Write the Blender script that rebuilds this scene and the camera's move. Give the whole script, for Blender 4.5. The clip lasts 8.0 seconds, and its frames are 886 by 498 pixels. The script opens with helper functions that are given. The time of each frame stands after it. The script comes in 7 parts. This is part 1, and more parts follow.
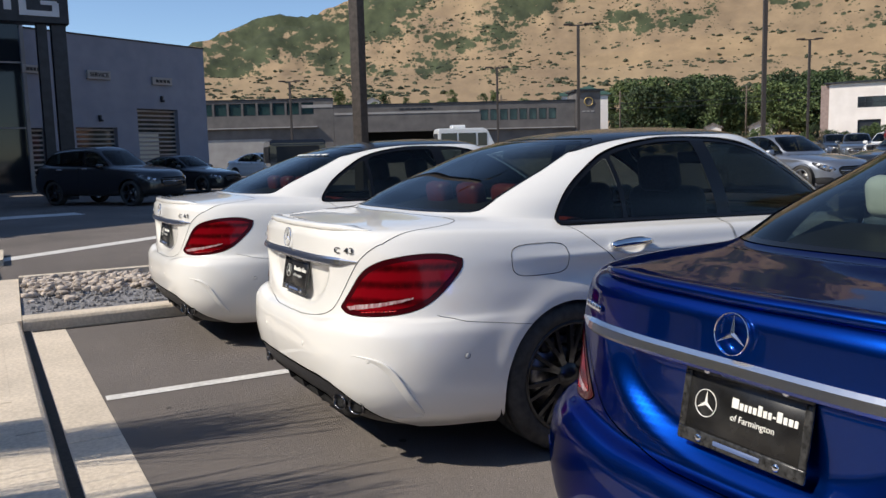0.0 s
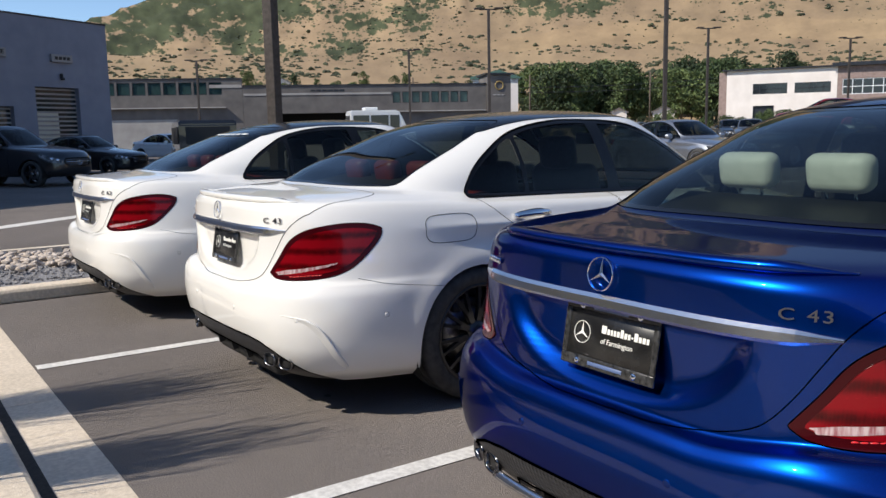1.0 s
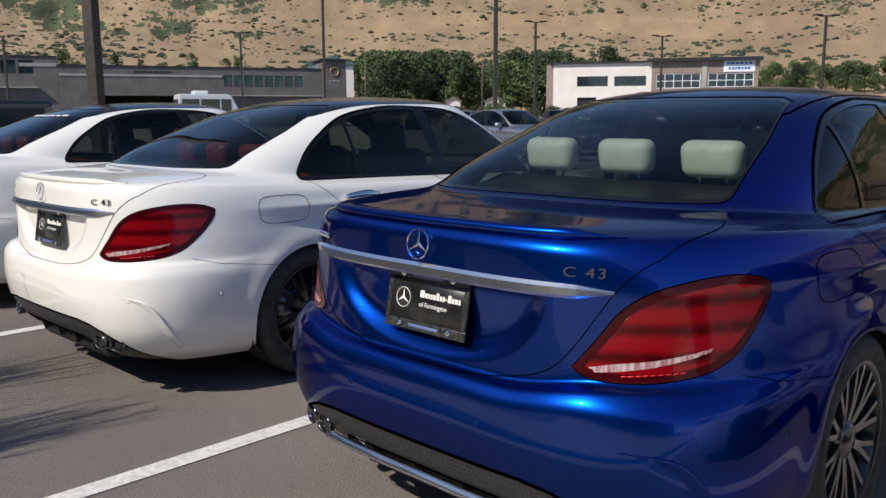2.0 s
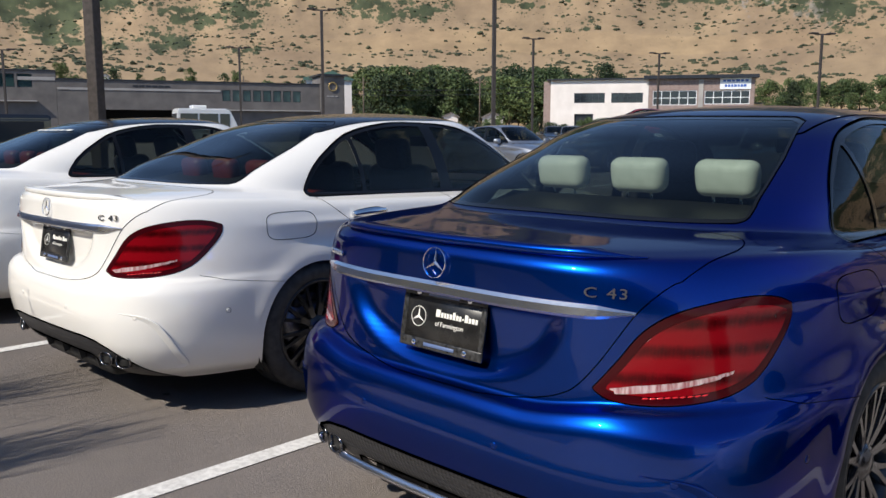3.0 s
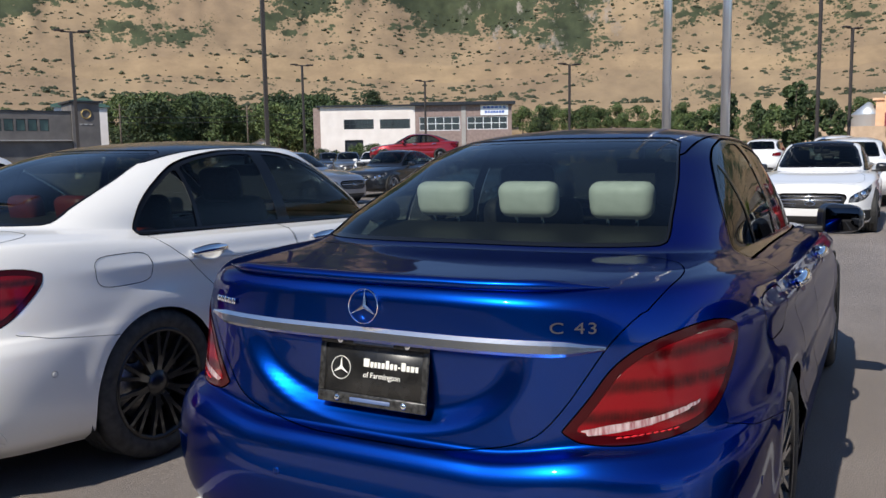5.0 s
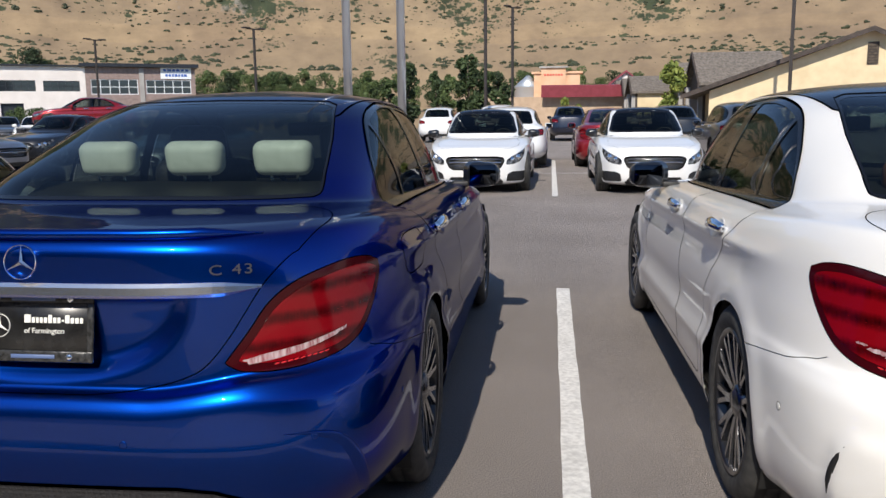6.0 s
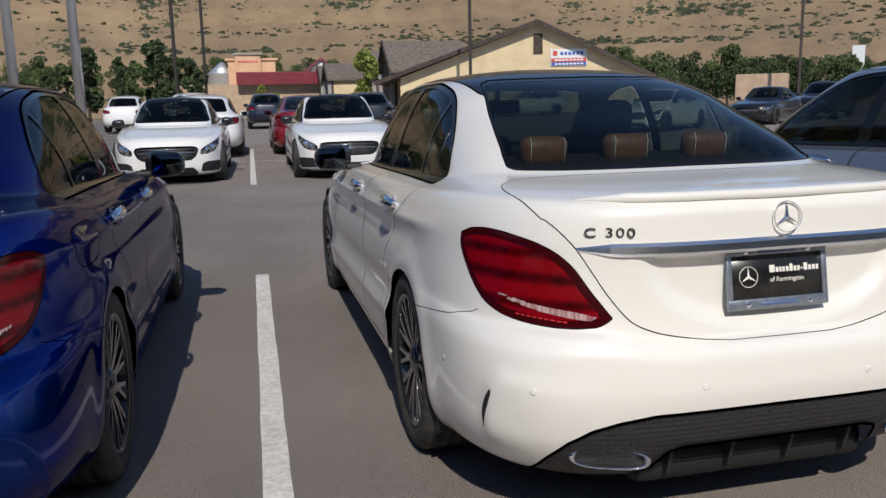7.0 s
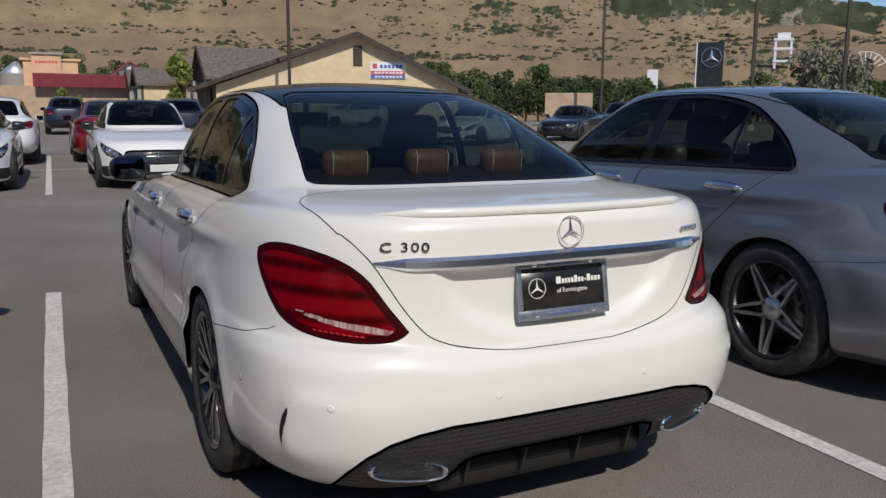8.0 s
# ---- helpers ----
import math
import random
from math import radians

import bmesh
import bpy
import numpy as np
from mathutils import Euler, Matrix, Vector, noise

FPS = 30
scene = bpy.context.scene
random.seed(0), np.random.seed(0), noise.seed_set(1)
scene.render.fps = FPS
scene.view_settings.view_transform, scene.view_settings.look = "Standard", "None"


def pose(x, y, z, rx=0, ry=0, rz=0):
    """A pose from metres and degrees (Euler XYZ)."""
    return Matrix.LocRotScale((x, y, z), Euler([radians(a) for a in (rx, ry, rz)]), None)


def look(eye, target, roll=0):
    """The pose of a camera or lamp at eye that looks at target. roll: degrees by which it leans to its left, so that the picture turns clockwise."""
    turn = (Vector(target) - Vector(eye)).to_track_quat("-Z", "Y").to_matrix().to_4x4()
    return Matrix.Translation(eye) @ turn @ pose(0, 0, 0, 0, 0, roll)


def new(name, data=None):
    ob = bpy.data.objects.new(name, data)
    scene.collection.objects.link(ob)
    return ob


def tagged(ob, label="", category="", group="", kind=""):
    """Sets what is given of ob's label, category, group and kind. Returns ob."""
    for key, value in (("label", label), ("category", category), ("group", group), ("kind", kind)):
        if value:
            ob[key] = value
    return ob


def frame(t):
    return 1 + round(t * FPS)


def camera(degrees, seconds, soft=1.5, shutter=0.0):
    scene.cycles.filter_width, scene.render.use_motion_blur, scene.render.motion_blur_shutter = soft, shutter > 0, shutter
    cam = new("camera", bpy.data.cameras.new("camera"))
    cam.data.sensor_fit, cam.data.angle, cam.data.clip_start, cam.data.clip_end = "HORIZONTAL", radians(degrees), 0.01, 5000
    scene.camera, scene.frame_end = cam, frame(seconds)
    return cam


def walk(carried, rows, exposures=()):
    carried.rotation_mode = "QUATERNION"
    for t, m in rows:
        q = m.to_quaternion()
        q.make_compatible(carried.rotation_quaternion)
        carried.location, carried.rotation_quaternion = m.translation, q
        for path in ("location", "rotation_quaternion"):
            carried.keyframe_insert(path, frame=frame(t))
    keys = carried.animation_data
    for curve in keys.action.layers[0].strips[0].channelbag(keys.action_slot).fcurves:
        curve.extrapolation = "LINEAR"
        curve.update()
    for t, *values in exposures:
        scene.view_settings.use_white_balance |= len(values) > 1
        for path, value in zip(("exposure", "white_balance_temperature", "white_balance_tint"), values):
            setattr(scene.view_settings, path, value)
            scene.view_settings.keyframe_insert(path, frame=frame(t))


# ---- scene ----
cam = camera(56.8, 8.0)
PATH = [
    (0, (1.152, -1.303, 1.335), (-0.607, -0.381, 1.097), -1.5),
    (0.5, (1.317, -1.407, 1.313), (-0.374, -0.366, 1.069), -1.2),
    (1, (1.473, -1.516, 1.321), (-0.172, -0.416, 1.037), -1.1),
    (1.5, (1.597, -1.632, 1.314), (0.073, -0.373, 1.006), -1.1),
    (2, (1.661, -1.625, 1.311), (0.269, -0.225, 0.992), -0.2),
    (3.3, (1.543, -1.655, 1.32), (0.148, -0.248, 1.051), 0.2),
    (3.5, (1.464, -1.626, 1.313), (0.044, -0.24, 1.059), 0.2),
    (4, (1.269, -1.584, 1.324), (-0.166, -0.207, 1.113), 0.2),
    (5.3, (1.134, -1.769, 1.317), (0.408, 0.077, 1.067), -0.8),
    (5.5, (1.193, -1.808, 1.302), (0.606, 0.085, 1.033), -0.4),
    (6, (1.309, -1.913, 1.297), (1.05, 0.046, 0.985), -0.6),
    (6.5, (1.35, -1.994, 1.293), (1.447, -0.024, 0.962), -1.5),
    (7, (1.397, -2.046, 1.29), (1.835, -0.127, 0.937), -1.3),
    (7.5, (1.449, -2.051, 1.296), (2.144, -0.209, 0.946), -0.4),
    (8, (1.47, -2.056, 1.298), (2.316, -0.274, 0.968), 0.3),
]
walk(cam, [(t, look(eye, target, roll)) for t, eye, target, roll in PATH], [(0, .43, 6640, 10), (1.0, .53, 6540, 10), (2.0, .41, 6560, 10), (3.5, .60, 6480, 10), (4.0, .32, 6420, 10), (5.5, .57, 6460, 10), (6.0, .51, 6470, 10), (6.5, .27, 6450, 10), (7.2, -.10, 6440, 10), (8.0, -.20, 6400, 10)])

# ---- light ----
SUN_FROM = Vector((-.13, -1.06, .97)).normalized()
world = bpy.data.worlds.new("sky")
scene.world = world
world.use_nodes = True
wn = world.node_tree
sky = wn.nodes.new("ShaderNodeTexSky")
sky.sky_type, sky.sun_disc = "NISHITA", False
sky.sun_elevation = math.asin(SUN_FROM.z)
sky.sun_rotation = math.atan2(SUN_FROM.x, SUN_FROM.y)
sky.altitude, sky.air_density, sky.dust_density, sky.ozone_density = 1900, 1.0, .02, 3.4
wn.links.new(sky.outputs[0], wn.nodes["Background"].inputs[0])
wn.nodes["Background"].inputs[1].default_value = .110
sun = new("sun", bpy.data.lights.new("sun", "SUN"))
sun.data.energy, sun.data.angle, sun.data.color = 3.6, radians(.53), (1.0, .93, .82)
sun.matrix_basis = look(SUN_FROM * 50, (0, 0, 0))

# ---- materials ----


def material(name, base=(.5, .5, .5), rough=.5, metal=0.0, coat=0.0, spec=.5):
    mat = bpy.data.materials.new(name)
    mat.use_nodes = True
    b = mat.node_tree.nodes["Principled BSDF"]
    b.inputs["Base Color"].default_value = (*base, 1)
    b.inputs["Roughness"].default_value = rough
    b.inputs["Metallic"].default_value = metal
    b.inputs["Coat Weight"].default_value = coat
    b.inputs["Coat Roughness"].default_value = .03
    b.inputs["Specular IOR Level"].default_value = spec
    return mat


def grain(mat, colours, scale, detail=6, bump=0.0, bump_scale=None, rough=None, stretch=(1, 1, 1), coords="Object", second=None, lo=.35, hi=.65):
    """Varies the base colour by noise between two colours, at a second scale too, with bump and roughness."""
    nt, b = mat.node_tree, mat.node_tree.nodes["Principled BSDF"]
    N, L = nt.nodes.new, nt.links.new
    tc, mp = N("ShaderNodeTexCoord"), N("ShaderNodeMapping")
    mp.inputs["Scale"].default_value = stretch
    L(tc.outputs[coords], mp.inputs["Vector"])
    n1, r1 = N("ShaderNodeTexNoise"), N("ShaderNodeValToRGB")
    n1.inputs["Scale"].default_value, n1.inputs["Detail"].default_value = scale, detail
    L(mp.outputs[0], n1.inputs["Vector"])
    r1.color_ramp.elements[0].position, r1.color_ramp.elements[1].position = lo, hi
    r1.color_ramp.elements[0].color, r1.color_ramp.elements[1].color = (*colours[0], 1), (*colours[1], 1)
    L(n1.outputs[0], r1.inputs[0])
    out = r1.outputs[0]
    if second:      # (scale, factor low, factor high)
        n2, r2, mx = N("ShaderNodeTexNoise"), N("ShaderNodeMapRange"), N("ShaderNodeMix")
        n2.inputs["Scale"].default_value, n2.inputs["Detail"].default_value = second[0], 4
        L(mp.outputs[0], n2.inputs["Vector"])
        r2.inputs["From Min"].default_value, r2.inputs["From Max"].default_value = .3, .7
        r2.inputs["To Min"].default_value, r2.inputs["To Max"].default_value = second[1], second[2]
        L(n2.outputs[0], r2.inputs[0])
        mx.data_type, mx.blend_type = "RGBA", "MULTIPLY"
        mx.inputs["Factor"].default_value = 1
        L(out, mx.inputs["A"]), L(r2.outputs[0], mx.inputs["B"])
        out = mx.outputs["Result"]
    L(out, b.inputs["Base Color"])
    if bump:
        n3, bp = N("ShaderNodeTexNoise"), N("ShaderNodeBump")
        n3.inputs["Scale"].default_value, n3.inputs["Detail"].default_value = bump_scale or scale, 5
        L(mp.outputs[0], n3.inputs["Vector"]), L(n3.outputs[0], bp.inputs["Height"])
        bp.inputs["Strength"].default_value, bp.inputs["Distance"].default_value = bump, .02
        L(bp.outputs[0], b.inputs["Normal"])
    if rough:
        r3 = N("ShaderNodeMapRange")
        r3.inputs["To Min"].default_value, r3.inputs["To Max"].default_value = rough
        L(n1.outputs[0], r3.inputs[0]), L(r3.outputs[0], b.inputs["Roughness"])
    return mat


def paint(name, base, metal, rough, flake=.08, peel=.02):
    """Car paint: flakes under a clear coat, with a faint film of dust."""
    mat = material(name, base, rough, metal, 1.0)
    nt, b = mat.node_tree, mat.node_tree.nodes["Principled BSDF"]
    N, L = nt.nodes.new, nt.links.new
    tc, v, hsv, n = N("ShaderNodeTexCoord"), N("ShaderNodeTexVoronoi"), N("ShaderNodeHueSaturation"), N("ShaderNodeTexNoise")
    v.inputs["Scale"].default_value = 1400
    mr = N("ShaderNodeMapRange")
    mr.inputs["To Min"].default_value, mr.inputs["To Max"].default_value = 1 - flake, 1 + flake
    L(tc.outputs["Object"], v.inputs["Vector"]), L(v.outputs["Color"], mr.inputs[0]), L(mr.outputs[0], hsv.inputs["Value"])
    hsv.inputs["Color"].default_value = (*base, 1)
    L(hsv.outputs[0], b.inputs["Base Color"])
    n.inputs["Scale"].default_value, n.inputs["Detail"].default_value = 3.0, 6
    mr2 = N("ShaderNodeMapRange")
    mr2.inputs["To Min"].default_value, mr2.inputs["To Max"].default_value = .008, .045
    L(tc.outputs["Object"], n.inputs["Vector"]), L(n.outputs[0], mr2.inputs[0]), L(mr2.outputs[0], b.inputs["Coat Roughness"])
    return mat


def tinted(name, tint, gloss=1.0):
    """A window pane: tinted, clear to look through, with a mirror gloss that grows to grazing."""
    mat = bpy.data.materials.new(name)
    mat.use_nodes = True
    nt = mat.node_tree
    nt.nodes.clear()
    N, L = nt.nodes.new, nt.links.new
    out, mix, tr, gl = N("ShaderNodeOutputMaterial"), N("ShaderNodeMixShader"), N("ShaderNodeBsdfTransparent"), N("ShaderNodeBsdfGlossy")
    tr.inputs["Color"].default_value = (*tint, 1)
    wt, pw, ma = N("ShaderNodeLayerWeight"), N("ShaderNodeMath"), N("ShaderNodeMath")
    wt.inputs["Blend"].default_value = .5
    pw.operation, ma.operation = "POWER", "MULTIPLY_ADD"
    pw.inputs[1].default_value, ma.inputs[1].default_value, ma.inputs[2].default_value = 5, .9, .045
    L(wt.outputs["Facing"], pw.inputs[0]), L(pw.outputs[0], ma.inputs[0])
    gl.inputs["Roughness"].default_value, gl.inputs["Color"].default_value = .01, (gloss, gloss, gloss, 1)
    L(ma.outputs[0], mix.inputs[0]), L(tr.outputs[0], mix.inputs[1]), L(gl.outputs[0], mix.inputs[2]), L(mix.outputs[0], out.inputs[0])
    return mat


white_paint = paint("pearl_white_paint", (.84, .825, .785), 0.0, .34, .03)
front_white = paint("plain_white_paint", (.82, .82, .81), 0.0, .35, .02)
blue_paint = paint("metallic_blue_paint", (.0006, .038, .28), 1.0, .32, .25)
blue_paint.node_tree.nodes["Principled BSDF"].inputs["Specular Tint"].default_value = (.02, .05, .16, 1)
blue_paint.node_tree.nodes["Principled BSDF"].inputs["Coat Weight"].default_value = .6
blue_paint.node_tree.nodes["Principled BSDF"].inputs["Coat IOR"].default_value = 1.44
silver_paint = paint("metallic_silver_paint", (.29, .31, .35), .75, .34, .12)
black_paint = paint("black_paint", (.012, .013, .016), .2, .3, .1)
red_paint = paint("metallic_red_paint", (.30, .012, .018), .5, .3, .15)
navy_paint = paint("navy_paint", (.008, .011, .026), .2, .3, .15)
grey_paint = paint("grey_paint", (.16, .17, .18), .7, .32, .12)
gloss_black = material("gloss_black", (.007, .007, .008), .16, 0, 0, .35)
dark_chrome = material("dark_chrome", (.22, .22, .23), .18, 1)
black_trim = grain(material("black_trim", (.02, .02, .02), .55), ((.012, .012, .013), (.03, .03, .03)), 60)
seam_dark = material("seam_dark", (.012, .012, .012), .7)
diffuser_black = grain(material("diffuser_black", (.02, .02, .022), .45), ((.018, .018, .020), (.036, .036, .038)), 220, bump=.25, bump_scale=420)
nt, pb = diffuser_black.node_tree, diffuser_black.node_tree.nodes["Principled BSDF"]      # moulded honeycomb relief
tcn, cell, hmp, hbp = (nt.nodes.new(k) for k in ("ShaderNodeTexCoord", "ShaderNodeTexVoronoi", "ShaderNodeMapping", "ShaderNodeBump"))
hmp.inputs["Scale"].default_value = (1, .6, 1)
cell.inputs["Scale"].default_value, cell.inputs["Randomness"].default_value = 62, .15
hbp.inputs["Strength"].default_value, hbp.inputs["Distance"].default_value = .8, .006
nt.links.new(tcn.outputs["Object"], hmp.inputs["Vector"]), nt.links.new(hmp.outputs[0], cell.inputs["Vector"])
nt.links.new(cell.outputs["Distance"], hbp.inputs["Height"]), nt.links.new(hbp.outputs[0], pb.inputs["Normal"])
mesh_black = grain(material("mesh_black", (.015, .015, .016), .5), ((.005, .005, .006), (.028, .028, .03)), 70, bump=.4)
mirror_dark = material("mirror_glass_dark", (.05, .055, .065), .03, 1)
star_metal = material("emblem_chrome", (.86, .87, .89), .20, 1)
chrome = material("chrome", (.86, .87, .89), .06, 1)
satin_chrome = material("satin_chrome", (.62, .63, .66), .22, 1)
strip_chrome = material("strip_chrome", (.80, .81, .84), .24, 1)
badge_metal = material("badge_metal", (.42, .43, .45), .28, 1)
dark_metal = material("dark_metal", (.06, .06, .065), .4, .8)
steel = grain(material("steel", (.4, .4, .4), .35, 1), ((.28, .28, .28), (.48, .47, .46)), 90)
rim_black = material("rim_black", (.025, .025, .028), .3, .5, .5)
rim_face = material("machined_rim_face", (.55, .55, .57), .3, .9)
rim_gloss = material("gloss_dark_rim_face", (.14, .14, .15), .22, .85, .4)
rim_silver = material("silver_rim", (.50, .51, .53), .3, .9)
rubber = grain(material("tyre_rubber", (.04, .04, .04), .8), ((.028, .028, .028), (.06, .058, .055)), 25)
side_glass = tinted("side_glass", (.36, .40, .375), .62)
front_glass = tinted("windscreen_glass", (.15, .18, .165), .7)
rear_glass = tinted("rear_glass", (.27, .335, .30), .8)
lining = grain(material("headliner_cloth", (.05, .05, .05), .9), ((.03, .03, .03), (.06, .06, .06)), 120)
leather_black = grain(material("black_leather", (.02, .02, .02), .5), ((.012, .012, .012), (.03, .03, .03)), 60, bump=.1)
leather_pale = grain(material("pale_leather", (.74, .74, .70), .5), ((.76, .80, .75), (.88, .92, .87)), 30, bump=.06, bump_scale=180)
leather_red = grain(material("red_leather", (.28, .03, .025), .5), ((.09, .009, .009), (.14, .016, .013)), 30, bump=.06, bump_scale=180)
leather_tan = grain(material("tan_leather", (.32, .16, .075), .5), ((.14, .062, .03), (.20, .095, .045)), 30, bump=.06, bump_scale=180)
lamp_bead = material("red_light_guide", (.62, .02, .025), .2, 0, .4)
lamp_dark = material("lamp_dark_red", (.040, .002, .004), .12, 0, .1, .12)
lamp_clear = grain(material("clear_lens", (.62, .55, .56), .15, 0, 1), ((.30, .11, .12), (.56, .44, .44)), 40, stretch=(3, 3, .3))
head_glass = grain(material("head_lamp_glass", (.10, .10, .11), .12, 0, .3), ((.012, .012, .014), (.26, .26, .27)), 14, detail=3, lo=.45, hi=.75)
cream_ink = material("cream_ink", (.80, .79, .74), .6)
plate_black = grain(material("plate_black", (.012, .012, .012), .25), ((.008, .008, .008), (.02, .02, .02)), 20)
plate_grey = grain(material("plate_frame_grey", (.30, .34, .40), .35, .7), ((.26, .30, .36), (.36, .40, .46)), 60)


def lamp_material():
    """A red lens: three glowing-red reflector bands with fine upright ribs and dark gaps between."""
    mat = material("red_lens", (.30, .004, .010), .12, 0, .14, .2)
    nt, b = mat.node_tree, mat.node_tree.nodes["Principled BSDF"]
    N, L = nt.nodes.new, nt.links.new
    tc, sx, w, n, rib = N("ShaderNodeTexCoord"), N("ShaderNodeMapping"), N("ShaderNodeTexWave"), N("ShaderNodeTexNoise"), N("ShaderNodeTexWave")
    sx.inputs["Scale"].default_value = (.25, .25, 1)
    for k, axis, scale, wobble in ((w, "Z", 4.6, 1.0), (rib, "X", 46, .6)):
        k.bands_direction = axis
        k.inputs["Scale"].default_value, k.inputs["Distortion"].default_value, k.inputs["Detail"].default_value = scale, wobble, 1
    w.inputs["Phase Offset"].default_value = 2.2
    n.inputs["Scale"].default_value, n.inputs["Detail"].default_value = 34, 3
    L(tc.outputs["Object"], sx.inputs["Vector"]), L(sx.outputs[0], w.inputs["Vector"])
    L(tc.outputs["Object"], n.inputs["Vector"]), L(tc.outputs["Object"], rib.inputs["Vector"])
    m1, m2, r = N("ShaderNodeMath"), N("ShaderNodeMath"), N("ShaderNodeValToRGB")
    m1.operation = m2.operation = "MULTIPLY_ADD"
    m1.inputs[1].default_value, m2.inputs[1].default_value = .60, .05
    L(n.outputs[0], m1.inputs[0]), L(w.outputs["Fac"], m1.inputs[2])
    L(rib.outputs["Fac"], m2.inputs[0]), L(m1.outputs[0], m2.inputs[2]), L(m2.outputs[0], r.inputs[0])
    e = r.color_ramp.elements
    e[0].position, e[1].position = .18, 1.25
    e[0].color, e[1].color = (.020, .0005, .001, 1), (.20, .002, .006, 1)
    L(r.outputs[0], b.inputs["Base Color"])
    return mat


lamp_red = lamp_material()
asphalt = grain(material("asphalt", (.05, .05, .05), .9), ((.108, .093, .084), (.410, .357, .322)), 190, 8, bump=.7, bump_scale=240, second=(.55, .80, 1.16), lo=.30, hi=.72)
# asphalt colour multiplied along x: darker to the left, lighter to the right
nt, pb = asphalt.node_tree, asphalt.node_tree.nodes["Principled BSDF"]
tcn, spl, x_tone, dmx = (nt.nodes.new(k) for k in ("ShaderNodeTexCoord", "ShaderNodeSeparateXYZ", "ShaderNodeMapRange", "ShaderNodeMix"))
x_tone.inputs["From Min"].default_value, x_tone.inputs["From Max"].default_value = -4.0, 3.0
x_tone.inputs["To Min"].default_value, x_tone.inputs["To Max"].default_value = .74, 1.16
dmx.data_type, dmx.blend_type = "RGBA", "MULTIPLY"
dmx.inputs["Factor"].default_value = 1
nt.links.new(tcn.outputs["Object"], spl.inputs[0]), nt.links.new(spl.outputs["X"], x_tone.inputs[0])
nt.links.new(pb.inputs["Base Color"].links[0].from_socket, dmx.inputs["A"]), nt.links.new(x_tone.outputs[0], dmx.inputs["B"])
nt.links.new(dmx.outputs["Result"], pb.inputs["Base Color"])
concrete = grain(material("concrete", (.5, .46, .4), .85), ((.57, .485, .385), (.71, .615, .495)), 45, 8, bump=.25, bump_scale=160, second=(1.7, .86, 1.10))
line_white = grain(material("line_paint", (.7, .69, .66), .7), ((.58, .56, .53), (.80, .78, .74)), 38, 8, bump=.2, bump_scale=240, second=(6, .85, 1.05))
earth = grain(material("earth", (.2, .16, .10), .95), ((.16, .13, .08), (.26, .21, .13)), .05, 10, second=(.012, .7, 1.15))
grey_render = grain(material("grey_render", (.20, .21, .25), .8), ((.23, .245, .30), (.27, .285, .34)), 1.2, bump=.1, bump_scale=60, second=(.25, .94, 1.05))
dark_glass = material("dark_glass", (.02, .025, .03), .05, 0, 0, .5)
green_glass = grain(material("green_glass", (.03, .06, .06), .10, .1), ((.018, .045, .046), (.045, .085, .082)), .7)
charcoal = grain(material("charcoal_metal", (.03, .032, .038), .4, .4), ((.025, .027, .032), (.04, .042, .05)), 4)
pole_steel = grain(material("brown_pole_steel", (.10, .085, .075), .55, .3), ((.045, .037, .032), (.075, .062, .055)), 12)
flag_steel = material("brushed_aluminium", (.70, .71, .73), .3, .9)
block_grey = grain(material("grey_block", (.24, .22, .21), .85), ((.115, .105, .10), (.165, .15, .14)), .8, bump=.2, bump_scale=8)
block_pale = grain(material("pale_block", (.36, .34, .32), .85), ((.31, .29, .275), (.39, .37, .35)), .8)
pink_wall = grain(material("pale_stucco", (.74, .68, .64), .85), ((.70, .64, .60), (.79, .73, .69)), .6, bump=.1, bump_scale=30)
brown_wall = grain(material("brown_brick", (.27, .20, .18), .85), ((.23, .17, .15), (.31, .23, .21)), 2.5)
tan_wall = grain(material("tan_stucco", (.62, .49, .30), .85), ((.66, .52, .32), (.76, .61, .39)), 1.1, bump=.1, bump_scale=40)
roof_shingle = grain(material("brown_shingle", (.16, .135, .115), .9), ((.11, .095, .08), (.20, .17, .145)), 5, bump=.3)
red_roof = grain(material("dark_red_metal", (.28, .05, .07), .5), ((.25, .045, .06), (.31, .06, .08)), 2)
orange_wall = grain(material("orange_stucco", (.68, .42, .26), .85), ((.62, .38, .23), (.72, .46, .30)), .8)
brick_tan = grain(material("tan_brick", (.50, .36, .25), .85), ((.45, .32, .22), (.55, .40, .28)), 1.5)
galvanised = material("galvanised_steel", (.55, .58, .60), .45, .7)
green_roof = material("green_metal_roof", (.07, .14, .11), .5)
dark_wood = grain(material("dark_wood", (.06, .045, .035), .8), ((.045, .034, .028), (.08, .06, .05)), 3)
white_sign = material("white_sign", (.80, .81, .83), .5)
blue_sign = material("blue_ink", (.05, .13, .45), .5)
red_sign = material("red_ink", (.60, .08, .06), .5)
leaf_dark = grain(material("leaf_dark", (.05, .085, .025), .7), ((.035, .060, .018), (.115, .165, .050)), .9, second=(.12, .7, 1.2))
leaf_yellow = grain(material("leaf_yellow_green", (.16, .20, .035), .7), ((.10, .14, .025), (.26, .28, .05)), 1.2)
leaf_grey = grain(material("leaf_grey_green", (.17, .17, .12), .8), ((.10, .11, .07), (.26, .25, .18)), .9)
